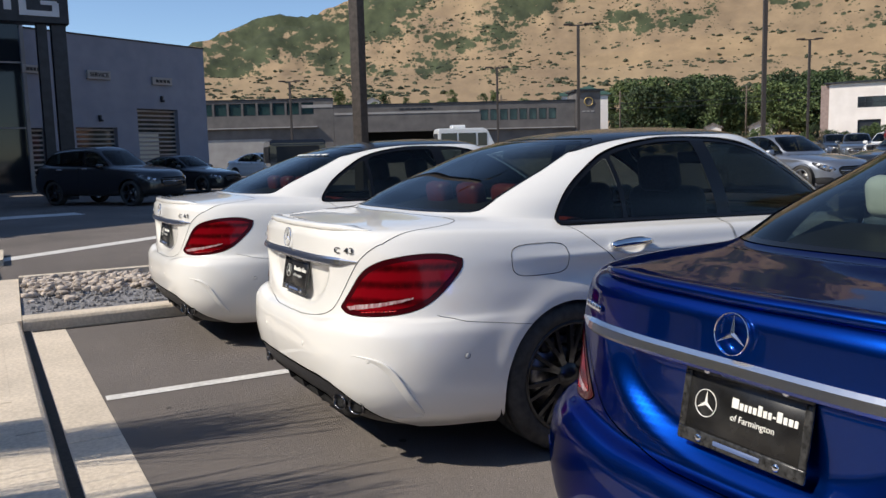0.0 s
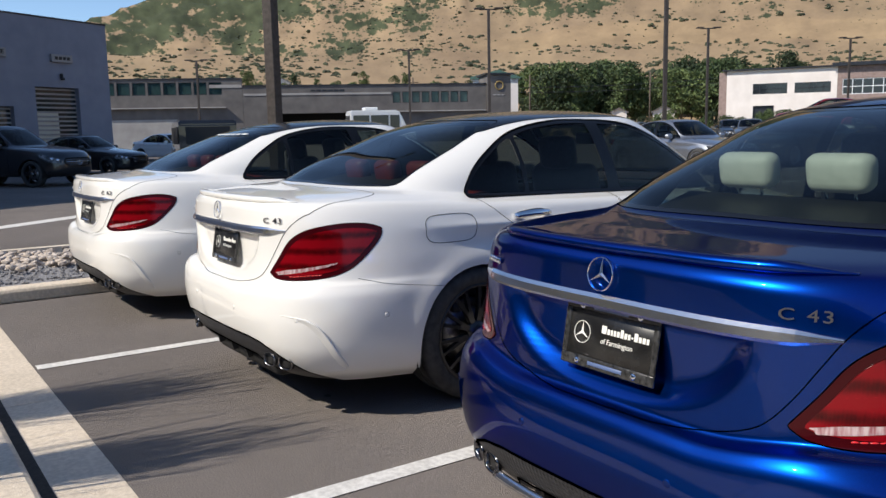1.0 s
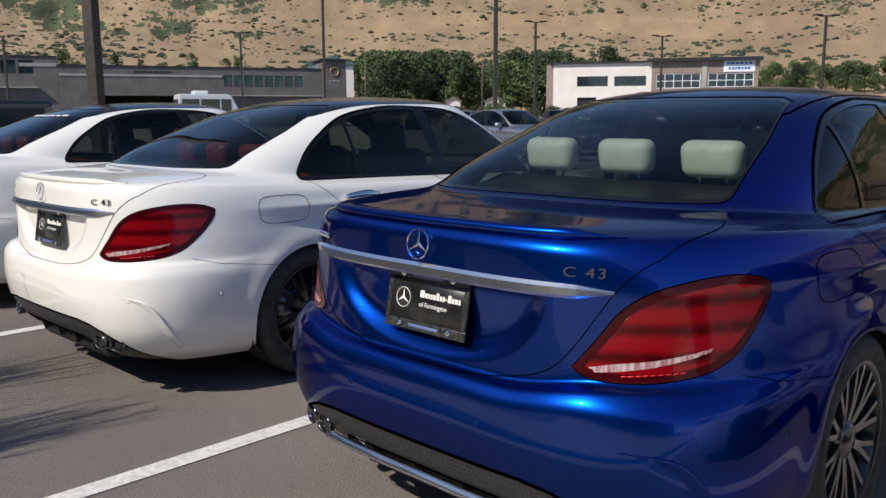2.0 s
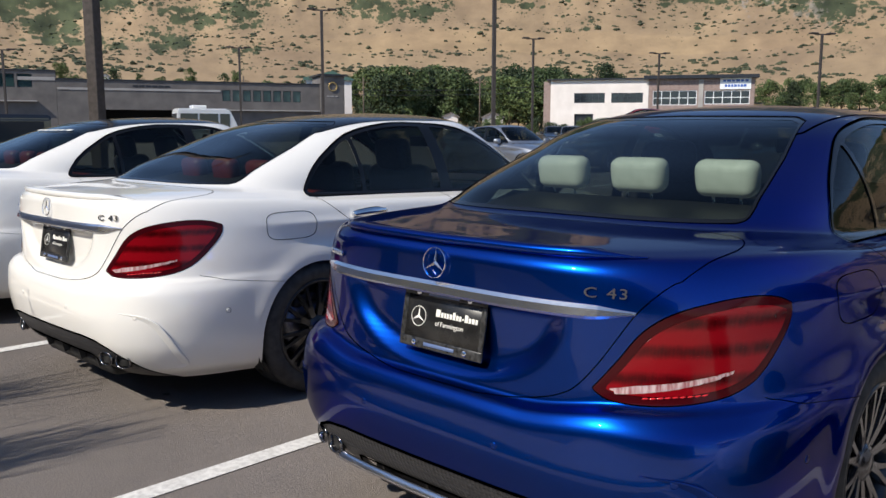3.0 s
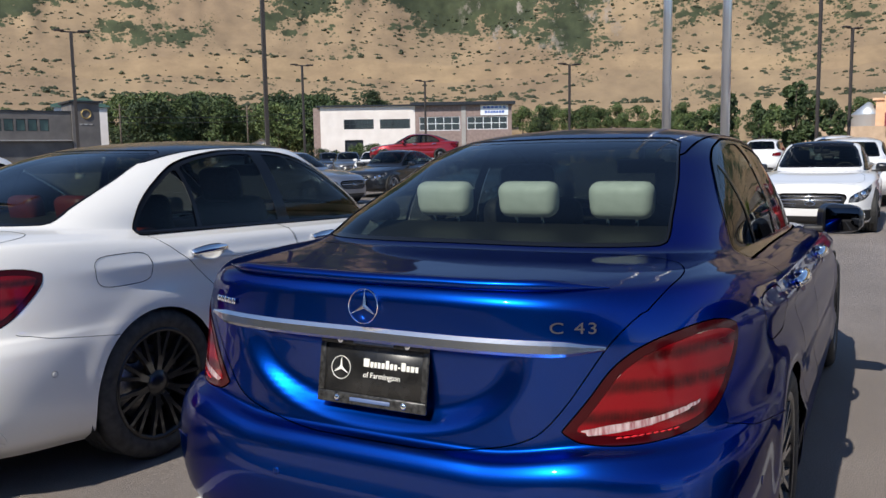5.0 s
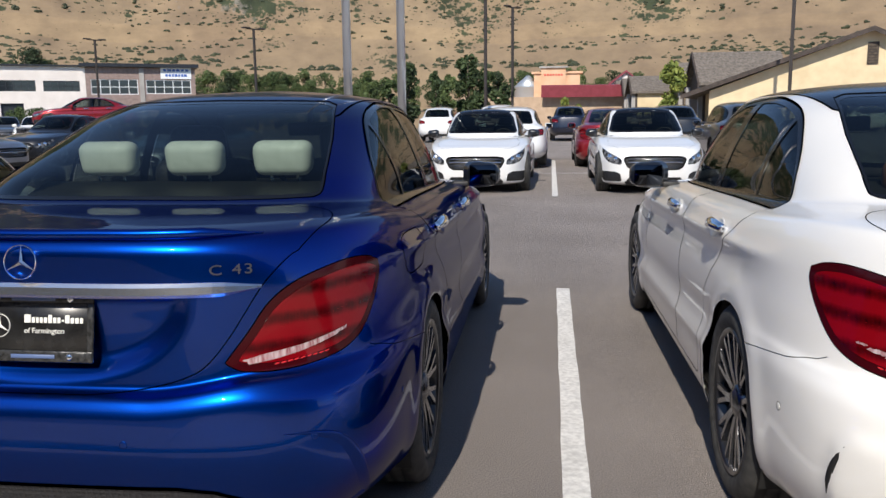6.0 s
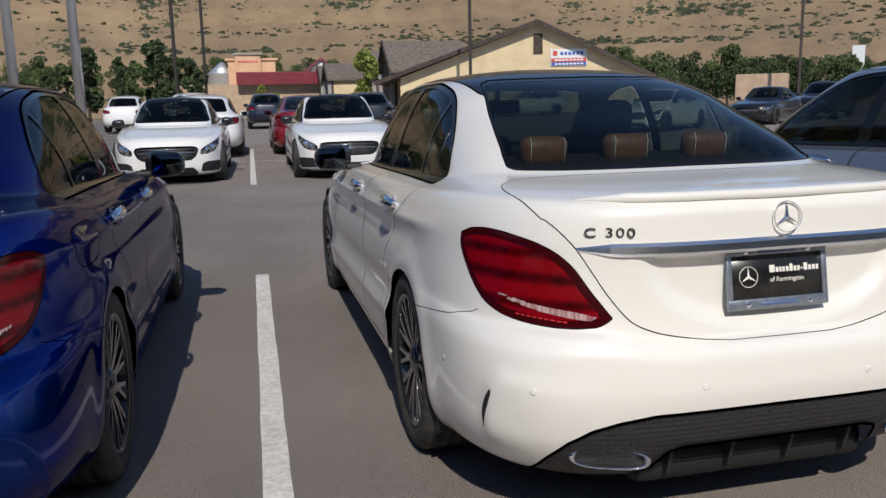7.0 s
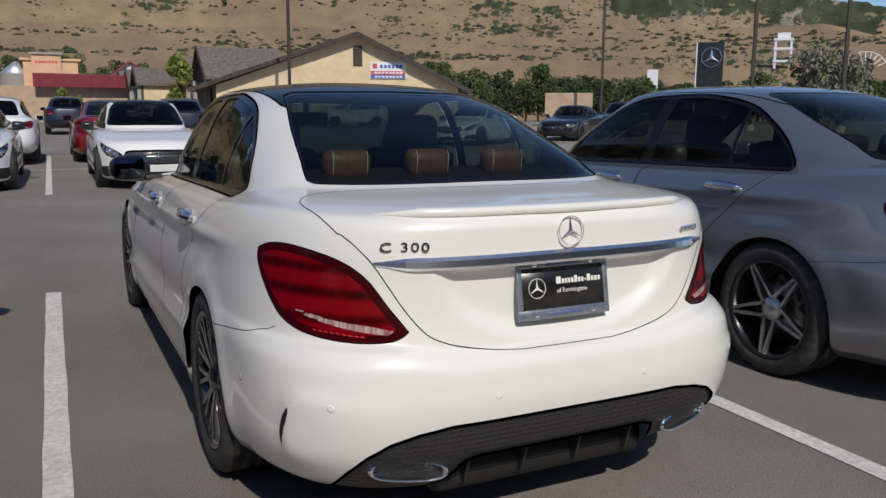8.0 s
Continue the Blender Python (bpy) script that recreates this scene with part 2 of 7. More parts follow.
for leaf in (leaf_dark,):      # each tree has its own tone
    nt, pb = leaf.node_tree, leaf.node_tree.nodes["Principled BSDF"]
    info, hsv, mr, mh = (nt.nodes.new(k) for k in ("ShaderNodeObjectInfo", "ShaderNodeHueSaturation", "ShaderNodeMapRange", "ShaderNodeMapRange"))
    mr.inputs["To Min"].default_value, mr.inputs["To Max"].default_value = .34, 1.25
    mh.inputs["To Min"].default_value, mh.inputs["To Max"].default_value = .525, .485
    nt.links.new(info.outputs["Random"], mr.inputs[0]), nt.links.new(info.outputs["Random"], mh.inputs[0])
    nt.links.new(mr.outputs[0], hsv.inputs["Value"]), nt.links.new(mh.outputs[0], hsv.inputs["Hue"])
    nt.links.new(pb.inputs["Base Color"].links[0].from_socket, hsv.inputs["Color"]), nt.links.new(hsv.outputs[0], pb.inputs["Base Color"])
brush_leaf = grain(material("oak_brush_leaf", (.035, .045, .02), .8), ((.020, .028, .012), (.062, .070, .034)), .12)
oil_stain = grain(material("oil_stain", (.05, .045, .04), .7), ((.045, .040, .036), (.11, .098, .088)), 70)
# near-black for the kerb joint, with the shade at its foot put in
joint_shade = grain(material("joint_shade_dark", (.02, .018, .016), .8), ((.012, .011, .010), (.035, .032, .028)), 60)
bark = grain(material("bark", (.10, .075, .055), .9), ((.06, .045, .035), (.14, .11, .08)), 6, bump=.4)
straw = grain(material("straw_grass", (.30, .25, .12), .8), ((.22, .20, .08), (.40, .33, .17)), 6)


def stone_material():
    mat = grain(material("river_stone", (.45, .38, .32), .85), ((.34, .28, .23), (.58, .51, .45)), 18, bump=.3)
    nt, b = mat.node_tree, mat.node_tree.nodes["Principled BSDF"]
    geo, hsv, mr = nt.nodes.new("ShaderNodeNewGeometry"), nt.nodes.new("ShaderNodeHueSaturation"), nt.nodes.new("ShaderNodeMapRange")
    mr.inputs["To Min"].default_value, mr.inputs["To Max"].default_value = .55, 1.25
    nt.links.new(geo.outputs["Random Per Island"], mr.inputs[0]), nt.links.new(mr.outputs[0], hsv.inputs["Value"])
    nt.links.new(b.inputs["Base Color"].links[0].from_socket, hsv.inputs["Color"]), nt.links.new(hsv.outputs[0], b.inputs["Base Color"])
    return mat


river_stone = stone_material()
gravel_grey = grain(material("grey_gravel", (.22, .22, .23), .9), ((.10, .10, .11), (.36, .35, .35)), 60, bump=.8, bump_scale=70)

# ---- vehicles ----

def spow(v, p):
    return np.sign(v) * np.abs(v) ** p


def smooth(a, b, v):
    t = np.clip((v - a) / (b - a), 0, 1)
    return t * t * (3 - 2 * t)


def half_ring(yr, yf, w, m, n, mf, nf, frac, ym=2.2):
    """Half of a plan outline from the tail's middle round one side to the nose's middle: x, y and the run along it."""
    u = np.linspace(0, 1, 260)
    phi = np.pi / 2 * u * u * (3 - 2 * u)
    sn, cs = np.sin(phi), np.maximum(np.cos(phi), 0)
    xr, yy = w * sn ** (2 / m), ym - (ym - yr) * cs ** (2 / n)
    xf, yg = w * cs ** (2 / mf), ym + (yf - ym) * sn ** (2 / nf)
    x, y = np.r_[xr, xf[1:]], np.r_[yy, yg[1:]]
    run = np.r_[0, np.cumsum(np.hypot(np.diff(x), np.diff(y)))]
    at = frac * run[-1]
    return np.interp(at, run, x), np.interp(at, run, y), at, run[-1] - at


# tail z, side z, nose z, slope of the side, tail y, nose y, half width, tail roundness (2), nose roundness (2)
SEDAN_LOW = [
    (.175, .165, .165, 0, .18, 4.52, .800, 4.0, 8.0, 3.2, 7.0),
    (.25, .190, .20, 0, .085, 4.63, .866, 4.0, 9.5, 3.2, 7.0),
    (.37, .27, .29, 0, .020, 4.68, .898, 4.0, 10.0, 3.2, 6.5),
    (.50, .42, .44, 0, .000, 4.70, .906, 4.0, 9.6, 3.0, 6.0),
    (.595, .56, .56, 0, .002, 4.69, .907, 4.0, 8.4, 3.0, 6.0),
    (.642, .625, .60, 0, .020, 4.68, .905, 4.0, 7.0, 3.0, 6.0),
    (.668, .675, .635, 0, .062, 4.665, .902, 4.0, 6.5, 3.0, 6.0),
    (.74, .76, .69, .004, .066, 4.63, .897, 4.0, 6.0, 3.0, 6.0),
    (.82, .83, .73, .010, .062, 4.59, .888, 4.0, 5.6, 3.0, 6.0),
    (.90, .88, .76, .016, .055, 4.54, .875, 4.0, 5.4, 2.9, 6.0),
]
SEDAN_TOP = [
    (.97, .92, .785, .022, .055, 4.48, .852, 3.9, 5.3, 2.8, 6.0),
    (1.008, .940, .800, .026, .075, 4.42, .822, 3.7, 5.6, 2.7, 6.0),
    (1.021, .948, .825, .030, .13, 4.26, .790, 3.5, 5.6, 2.6, 6.0),
    (1.035, .957, .885, .034, .30, 3.90, .760, 3.4, 6.3, 2.6, 6.0),
    (1.055, .970, .985, .036, .52, 3.42, .735, 3.5, 6.8, 2.6, 5.0),
    (1.148, 1.08, 1.08, .026, .70, 3.26, .705, 3.35, 5.9, 2.5, 4.5),
    (1.26, 1.20, 1.20, .016, .93, 3.03, .660, 3.2, 5.2, 2.5, 4.2),
    (1.345, 1.315, 1.325, .006, 1.18, 2.78, .600, 3.0, 4.6, 2.5, 4.0),
    (1.392, 1.372, 1.38, .002, 1.38, 2.66, .545, 2.8, 4.0, 2.5, 4.0),
    (1.418, 1.408, 1.412, 0, 1.58, 2.56, .42, 2.6, 3.6, 2.4, 3.6),
    (1.434, 1.430, 1.432, 0, 1.85, 2.42, .22, 2.4, 3.0, 2.4, 3.0),
    (1.440, 1.440, 1.440, 0, 2.12, 2.28, .03, 2.0, 2.0, 2.0, 2.0),
]


def outline_distance(p, poly):
    """Signed distance of points to an outline, negative inside."""
    q = np.array(poly, float)
    d, sign = np.full(len(p), 9.0), np.ones(len(p))
    for a, b in zip(q, np.roll(q, -1, 0)):
        e, w = b - a, p - a
        t = np.clip((w @ e) / (e @ e), 0, 1)
        d = np.minimum(d, np.hypot(*(w - t[:, None] * e).T))
        c = np.stack([p[:, 1] >= a[1], p[:, 1] < b[1], e[0] * w[:, 1] > e[1] * w[:, 0]])
        sign *= np.where(c.all(0) | (~c).all(0), -1, 1)
    return sign * d


def rounded(poly, sharp=(), n=6):
    """A smooth closed curve through an outline's corners; those listed in sharp stay sharp."""
    q = [Vector((*v, 0)) for v in poly]
    out = []
    for i in range(len(q)):
        a, b, c, d = q[i - 1], q[i], q[(i + 1) % len(q)], q[(i + 2) % len(q)]
        if i in sharp:
            a = b + (b - c) * .4
        if (i + 1) % len(q) in sharp:
            d = c + (c - b) * .4
        k1, k2 = (c - a).normalized() * (c - b).length * .5 * 2, (d - b).normalized() * (c - b).length * .5 * 2
        for k in range(n):
            t = k / n
            v = b * (1 + 2 * t) * (1 - t) ** 2 + k1 * t * (1 - t) ** 2 + c * t * t * (3 - 2 * t) + k2 * t * t * (t - 1)
            out.append((v.x, v.y))
    return out


CREST = dict(a=[(.55, .50), (.75, .532), (.85, .530), (.890, .500), (.905, .45), (.905, .39), (.885, .325), (.55, .28)])


class Shell:
    """A vehicle's smooth outer surface as a grid, which is cut into its panels."""

    def __init__(self, rows, columns=170, steps=6, scale=(1, 1, 1), recess=True, flare=True, crest=None, fold_height=.024):
        key = np.array(rows, float)
        at = np.linspace(0, len(key) - 1, (len(key) - 1) * steps + 1)
        prm = np.stack([self.curve(key[:, k], at) for k in range(key.shape[1])], 1)
        frac = np.linspace(0, 1, columns) ** 1.42
        xs, ys, zs, ss, fs = [], [], [], [], []
        for zr, zm, zf, slope, yr, yf, w, m, n, mf, nf in prm:
            x, y, s, f = half_ring(yr, yf, w, m, n, mf, nf, frac)
            side = zm + slope * (2.2 - y)
            z = side + (zr - side) * smooth(1.25, .30, y)
            z = z + (zf - z) * smooth(3.0, 4.35, y)
            xs.append(np.r_[x, -x[-2:0:-1]]), ys.append(np.r_[y, y[-2:0:-1]]), zs.append(np.r_[z, z[-2:0:-1]])
            ss.append(np.r_[s, s[-2:0:-1]]), fs.append(np.r_[f, f[-2:0:-1]])
        X, Y, Z, S, Fr = (np.array(a) for a in (xs, ys, zs, ss, fs))
        side = np.sign(X)
        if recess:   # hollow behind the plate, and the creases of the flanks
            dip = smooth(.60, .30, S) * smooth(.44, .60, Z) * smooth(.75, .66, Z) * (Y < 1)     # the shelf under the boot lid sags in the middle
            Z = Z - .034 * dip
            bowl = (np.abs(X) / .412) ** 2.4 + (np.maximum(.90 - Z, 0) / .245) ** 2.4
            hole = np.maximum((np.maximum(bowl, 1e-6) ** (1 / 2.4) - 1) * .22, (Z - .875))
            Y = Y + .034 * smooth(.016, -.030, hole) * (Y < 1)
            if crest is not None:      # folded edge at the bumper's corners
                flat = np.stack([S.ravel(), Z.ravel()], 1)
                edge = outline_distance(flat, crest).reshape(X.shape)
                run = np.full(len(flat), 9.0)
                for p, q in zip(np.array(crest[:-2]), np.array(crest[1:-1])):
                    e, w = q - p, flat - p
                    t = np.clip((w @ e) / (e @ e), 0, 1)
                    run = np.minimum(run, np.hypot(*(w - t[:, None] * e).T))
                run = run.reshape(X.shape)
                fold = smooth(.030, -.024, edge) * np.exp(-run / .11) * fold_height * smooth(.50, .84, S) * (Y < 1.2)
                X, Y = X + side * fold * smooth(.35, .8, np.abs(X)) * .9, Y - fold * .75
            flank = smooth(.75, .82, np.abs(X)) * smooth(.55, 1.2, Y) * smooth(4.4, 3.9, Y)
            line = .845 + .022 * (2.2 - Y)
            X = X + side * flank * (.010 * np.exp(-((Z - line) / .022) ** 2) - .012 * np.exp(-((Z - line + .075) / .05) ** 2))
            low = .40 + .03 * (2.6 - Y)
            X = X + side * flank * (.008 * np.exp(-((Z - low) / .03) ** 2) - .014 * np.exp(-((Z - low - .10) / .07) ** 2))
        if flare:
            for yc in (1.015, 3.87):
                r = np.hypot(Y - yc, Z - .33)
                X = X + side * .010 * np.exp(-((r - .37) / .055) ** 2) * (np.abs(X) > .6) * (Z < .8)
        X, Y, Z = X * scale[0], Y * scale[1], Z * scale[2]
        P = np.stack([X, Y, Z], -1)
        du = np.roll(P, -1, 1) - np.roll(P, 1, 1)
        dv = np.gradient(P, axis=0)
        N = np.cross(du, dv)
        N /= np.maximum(np.linalg.norm(N, axis=-1, keepdims=True), 1e-9)
        if (N[len(N) // 4, columns // 3] * (1, 0, 0)).sum() < 0:
            N = -N
        N[-1] = (0, 0, 1)
        k, c = X.shape
        i = np.arange(k * c).reshape(k, c)
        a, b, d, e = i[:-1], np.roll(i[:-1], -1, 1), np.roll(i[1:], -1, 1), i[1:]
        self.V, self.N = P.reshape(-1, 3), N.reshape(-1, 3)
        self.S, self.Fr = S.ravel() * scale[0], Fr.ravel() * scale[0]
        self.F = np.concatenate([np.stack([a, b, d], -1).reshape(-1, 3), np.stack([a, d, e], -1).reshape(-1, 3)])
        self.base = (self.V.copy(), self.N.copy(), self.S.copy(), self.Fr.copy())
        self.scale = scale

    @staticmethod
    def curve(values, at):
        """A curve through values at 0, 1, 2... that doesn't overshoot."""
        d = np.diff(values)
        m = np.zeros(len(values))
        same = d[:-1] * d[1:] > 0
        m[1:-1][same] = 2 * d[:-1][same] * d[1:][same] / (d[:-1] + d[1:])[same]
        m[0], m[-1] = d[0], d[-1]
        i = np.clip(at.astype(int), 0, len(d) - 1)
        t = at - i
        return (values[i] * (1 + 2 * t) * (1 - t) ** 2 + m[i] * t * (1 - t) ** 2
                + values[i + 1] * t * t * (3 - 2 * t) + m[i + 1] * t * t * (t - 1))

    def inside(self, poly, axes, where, grow=0.0):
        """Signed distance of every corner to an outline in two of x (mirrored), y, z, s (run from the tail) and f (run from the nose)."""
        cols = dict(x=np.abs(self.V[:, 0]), y=self.V[:, 1], z=self.V[:, 2], s=self.S, f=self.Fr)
        p = np.stack([cols[axes[0]], cols[axes[1]]], 1)
        out = np.full(len(p), 9.0)
        out[where] = outline_distance(p[where], poly) - grow
        return out

    def cut(self, d, faces=None):
        """Parts the surface where d = 0: gives the faces inside and keeps those outside. Also the line of the cut."""
        F = self.F if faces is None else faces
        neg = d[F] < 0
        count = neg.sum(1)
        inner, outer, mixed = F[count == 3], F[count == 0], F[(count > 0) & (count < 3)]
        V, N, S, R = [], [], [], []
        count0 = len(self.V)
        made, ins, outs, line = {}, [], [], []

        def between(i, j):
            k = (min(i, j), max(i, j))
            if k not in made:
                i, j = k
                t = min(max(d[i] / (d[i] - d[j]), 0.02), 0.98)
                made[k] = count0 + len(V)
                V.append(self.V[i] * (1 - t) + self.V[j] * t)
                n = self.N[i] * (1 - t) + self.N[j] * t
                N.append(n / np.linalg.norm(n))
                S.append(self.S[i] * (1 - t) + self.S[j] * t), R.append(self.Fr[i] * (1 - t) + self.Fr[j] * t)
            return made[k]

        for tri in mixed.tolist():
            low = [d[i] < 0 for i in tri]
            k = low.index(sum(low) == 1)
            a, b, c = tri[k], tri[(k + 1) % 3], tri[(k + 2) % 3]
            p, q = between(a, b), between(c, a)
            one, two = (ins, outs) if sum(low) == 1 else (outs, ins)
            one.append((a, p, q))
            two += [(p, b, c), (p, c, q)]
            line.append((p, q))
        if V:
            self.V, self.N = np.concatenate([self.V, V]), np.concatenate([self.N, N])
            self.S, self.Fr = np.concatenate([self.S, S]), np.concatenate([self.Fr, R])
        inner = np.concatenate([inner, np.array(ins, int).reshape(-1, 3)])
        outer = np.concatenate([outer, np.array(outs, int).reshape(-1, 3)])
        if faces is None:
            self.F = outer
            return inner, np.array(line).reshape(-1, 2)
        return inner, outer, np.array(line).reshape(-1, 2)

    def piece(self, faces, lift=0.0):
        """A mesh's corners, normals and faces for some of the faces, moved out along the normals."""
        used, back = np.unique(faces, return_inverse=True)
        return self.V[used] + lift * self.N[used], self.N[used], back.reshape(-1, 3)

    def gap(self, line, width=.005, lift=.0012):
        """A narrow strip along a cut."""
        p, q = self.V[line[:, 0]], self.V[line[:, 1]]
        n, o = self.N[line[:, 0]], self.N[line[:, 1]]
        t = q - p
        t /= np.maximum(np.linalg.norm(t, axis=1, keepdims=True), 1e-9)
        w = np.cross(t, n + o)
        w *= width / 2 / np.maximum(np.linalg.norm(w, axis=1, keepdims=True), 1e-9)
        p, q = p + n * lift - t * .0006, q + o * lift + t * .0006
        V = np.stack([p - w, q - w, q + w, p + w], 1).reshape(-1, 3)
        i = np.arange(len(line))[:, None] * 4
        return V, np.repeat((n + o) / 2, 4, 0), np.concatenate([i + (0, 1, 2), i + (0, 2, 3)])

    def near(self, s, z, tail=True):
        """The surface's place and normal at a run from the tail's (or nose's) middle, negative to the left, and a height."""
        V, N, S, R = self.base
        run = (S if tail else R) * np.where(V[:, 0] < 0, -1, 1)
        d = (run - s) ** 2 + (V[:, 2] - z) ** 2 + np.where((V[:, 1] < 1.6) == tail, 0, 9)
        i = np.argpartition(d, 4)[:4]
        w = 1 / (d[i] + 1e-7)
        w /= w.sum()
        n = (N[i] * w[:, None]).sum(0)
        return (V[i] * w[:, None]).sum(0), n / np.linalg.norm(n)


def shell_mesh(name, data, mat):
    V, N, F = data
    me = bpy.data.meshes.new(name)
    me.from_pydata(V.tolist(), [], F.tolist())
    me.materials.append(mat)
    me.polygons.foreach_set("use_smooth", np.ones(len(me.polygons), bool))
    L = len(me.loops)
    idx = np.empty(L, np.int32)
    me.loops.foreach_get("vertex_index", idx)
    me.normals_split_custom_set(N[idx].tolist())
    return me


def sweep(path, normals, up, profile, taper):
    """A closed section (across, out) swept along a path on a surface; taper scales it at each place."""
    bm = bmesh.new()
    rings = []
    for p, n, u, k in zip(path, normals, up, taper):
        rings.append([bm.verts.new(Vector(p) + Vector(u) * a * k + Vector(n) * b * max(k, .25)) for a, b in profile])
    for r, q in zip(rings, rings[1:]):
        for i in range(len(r)):
            bm.faces.new((r[i], r[(i + 1) % len(r)], q[(i + 1) % len(r)], q[i]))
    bm.faces.new(rings[0][::-1]), bm.faces.new(rings[-1])
    bmesh.ops.recalc_face_normals(bm, faces=bm.faces)
    return bm


def bm_mesh(name, bm, mat, flat=False):
    me = bpy.data.meshes.new(name)
    bm.normal_update()
    bm.to_mesh(me)
    bm.free()
    if mat:
        me.materials.append(mat)
    if not flat:
        me.polygons.foreach_set("use_smooth", np.ones(len(me.polygons), bool))
    return me


def part(name, bm, mat, parent, label="", flat=False, m=None):
    """A bmesh (or a mesh) as one object under a thing or a part."""
    me = bm if isinstance(bm, bpy.types.Mesh) else bm_mesh(name, bm, mat, flat)
    ob = new(name, me)
    ob.parent = parent
    if m is not None:
        ob.matrix_basis = m
    return tagged(ob, label) if label else ob


def rbox(bm, size, at=(0, 0, 0), r=.01, seg=2, rot=None):
    """Adds a box with rounded edges."""
    out = bmesh.ops.create_cube(bm, size=1)
    vs = out["verts"]
    bmesh.ops.scale(bm, vec=size, verts=vs)
    if r:
        es = list({e for v in vs for e in v.link_edges})
        res = bmesh.ops.bevel(bm, geom=es, offset=min(r, min(size) * .49), segments=seg, affect="EDGES", profile=.5)
        vs = list({v for f in res["faces"] for v in f.verts} | {v for v in vs if v.is_valid})
    if rot is not None:
        bmesh.ops.rotate(bm, cent=(0, 0, 0), matrix=rot.to_3x3() if len(rot) == 4 else rot, verts=vs)
    bmesh.ops.translate(bm, vec=at, verts=vs)
    return vs


def lathe(bm, profile, n=48, close=False, axis="x"):
    """Turns a profile of (along, radius) about an axis."""
    rings = []
    for k in range(n):
        a = 2 * math.pi * k / n
        c, s = math.cos(a), math.sin(a)
        rings.append([bm.verts.new((h, r * c, r * s) if axis == "x" else (r * c, r * s, h)) for h, r in profile])
    m = len(profile)
    for k in range(n):
        r, q = rings[k], rings[(k + 1) % n]
        for i in range(m if close else m - 1):
            bm.faces.new((r[i], r[(i + 1) % m], q[(i + 1) % m], q[i]))
    bmesh.ops.recalc_face_normals(bm, faces=bm.faces)
    return bm


def tube(bm, pts, r, n=8, cap=True):
    """A round rod through points; r is one radius or one for each point."""
    rs = r if isinstance(r, (list, tuple)) else [r] * len(pts)
    pts = [Vector(p) for p in pts]
    rings, u = [], None
    for i, p in enumerate(pts):
        t = (pts[min(i + 1, len(pts) - 1)] - pts[max(i - 1, 0)]).normalized()
        u = t.orthogonal().normalized() if u is None else (u - t * u.dot(t)).normalized()
        w = t.cross(u)
        rings.append([bm.verts.new(p + rs[i] * (math.cos(a) * u + math.sin(a) * w)) for a in (2 * math.pi * k / n for k in range(n))])
    for a, b in zip(rings, rings[1:]):
        for k in range(n):
            bm.faces.new((a[k], a[(k + 1) % n], b[(k + 1) % n], b[k]))
    if cap:
        bm.faces.new(rings[0][::-1]), bm.faces.new(rings[-1])
    return bm


def prism(bm, outline, depth, m=None):
    """A flat outline (x, z) given thickness along y."""
    a = [bm.verts.new((x, 0, z)) for x, z in outline]
    b = [bm.verts.new((x, depth, z)) for x, z in outline]
    bm.faces.new(a), bm.faces.new(b[::-1])
    for i in range(len(a)):
        j = (i + 1) % len(a)
        bm.faces.new((a[j], a[i], b[i], b[j]))
    if m is not None:
        bmesh.ops.transform(bm, matrix=m, verts=a + b)
    bmesh.ops.recalc_face_normals(bm, faces=bm.faces)
    return bm


def lettering(text, size, depth, mat, name="lettering", bold=0.0, align="CENTER", space=1.0):
    """A mesh of letters that stand in the x-z plane and face -y."""
    cu = bpy.data.curves.new(name, "FONT")
    cu.body, cu.size, cu.extrude, cu.offset = text, size, depth / 2, bold
    cu.align_x, cu.align_y = align, "CENTER"
    cu.resolution_u, cu.space_character = 4, space
    ob = bpy.data.objects.new(name, cu)
    scene.collection.objects.link(ob)
    me = bpy.data.meshes.new_from_object(ob.evaluated_get(bpy.context.evaluated_depsgraph_get()))
    bpy.data.objects.remove(ob), bpy.data.curves.remove(cu)
    me.transform(Matrix.Rotation(math.pi / 2, 4, "X"))
    me.materials.clear()
    me.materials.append(mat)
    return me


def emblem_mesh(r, mat, name="emblem", thick=.010, ring=.07):
    """A ring with three tapering arms, facing -y."""
    bm = bmesh.new()
    prof = [(thick * .5 * math.cos(a), r * (1 - ring / 2) + r * ring / 2 * math.sin(a)) for a in (2 * math.pi * k / 8 for k in range(8))]
    lathe(bm, [(h, q) for h, q in prof], n=40, close=True, axis="x")
    bmesh.ops.rotate(bm, cent=(0, 0, 0), matrix=Matrix.Rotation(math.pi / 2, 3, "Z"), verts=bm.verts)
    for k in range(3):
        a = math.pi / 2 + 2 * math.pi * k / 3
        tip, l, q = Vector((math.cos(a), 0, math.sin(a))) * r * .96, Vector((math.cos(a + 1.05), 0, math.sin(a + 1.05))) * r * .15, Vector((math.cos(a - 1.05), 0, math.sin(a - 1.05))) * r * .15
        top = Vector((0, -thick * .6, 0))
        v = [bm.verts.new(c) for c in (tip, l, q, Vector((0, 0, 0)) + top, l * .05 + Vector((0, thick * .3, 0)))]
        bm.faces.new((v[0], v[1], v[3])), bm.faces.new((v[0], v[3], v[2])), bm.faces.new((v[0], v[2], v[4])), bm.faces.new((v[0], v[4], v[1]))
    bmesh.ops.recalc_face_normals(bm, faces=bm.faces)
    return bm_mesh(name, bm, mat, flat=True)


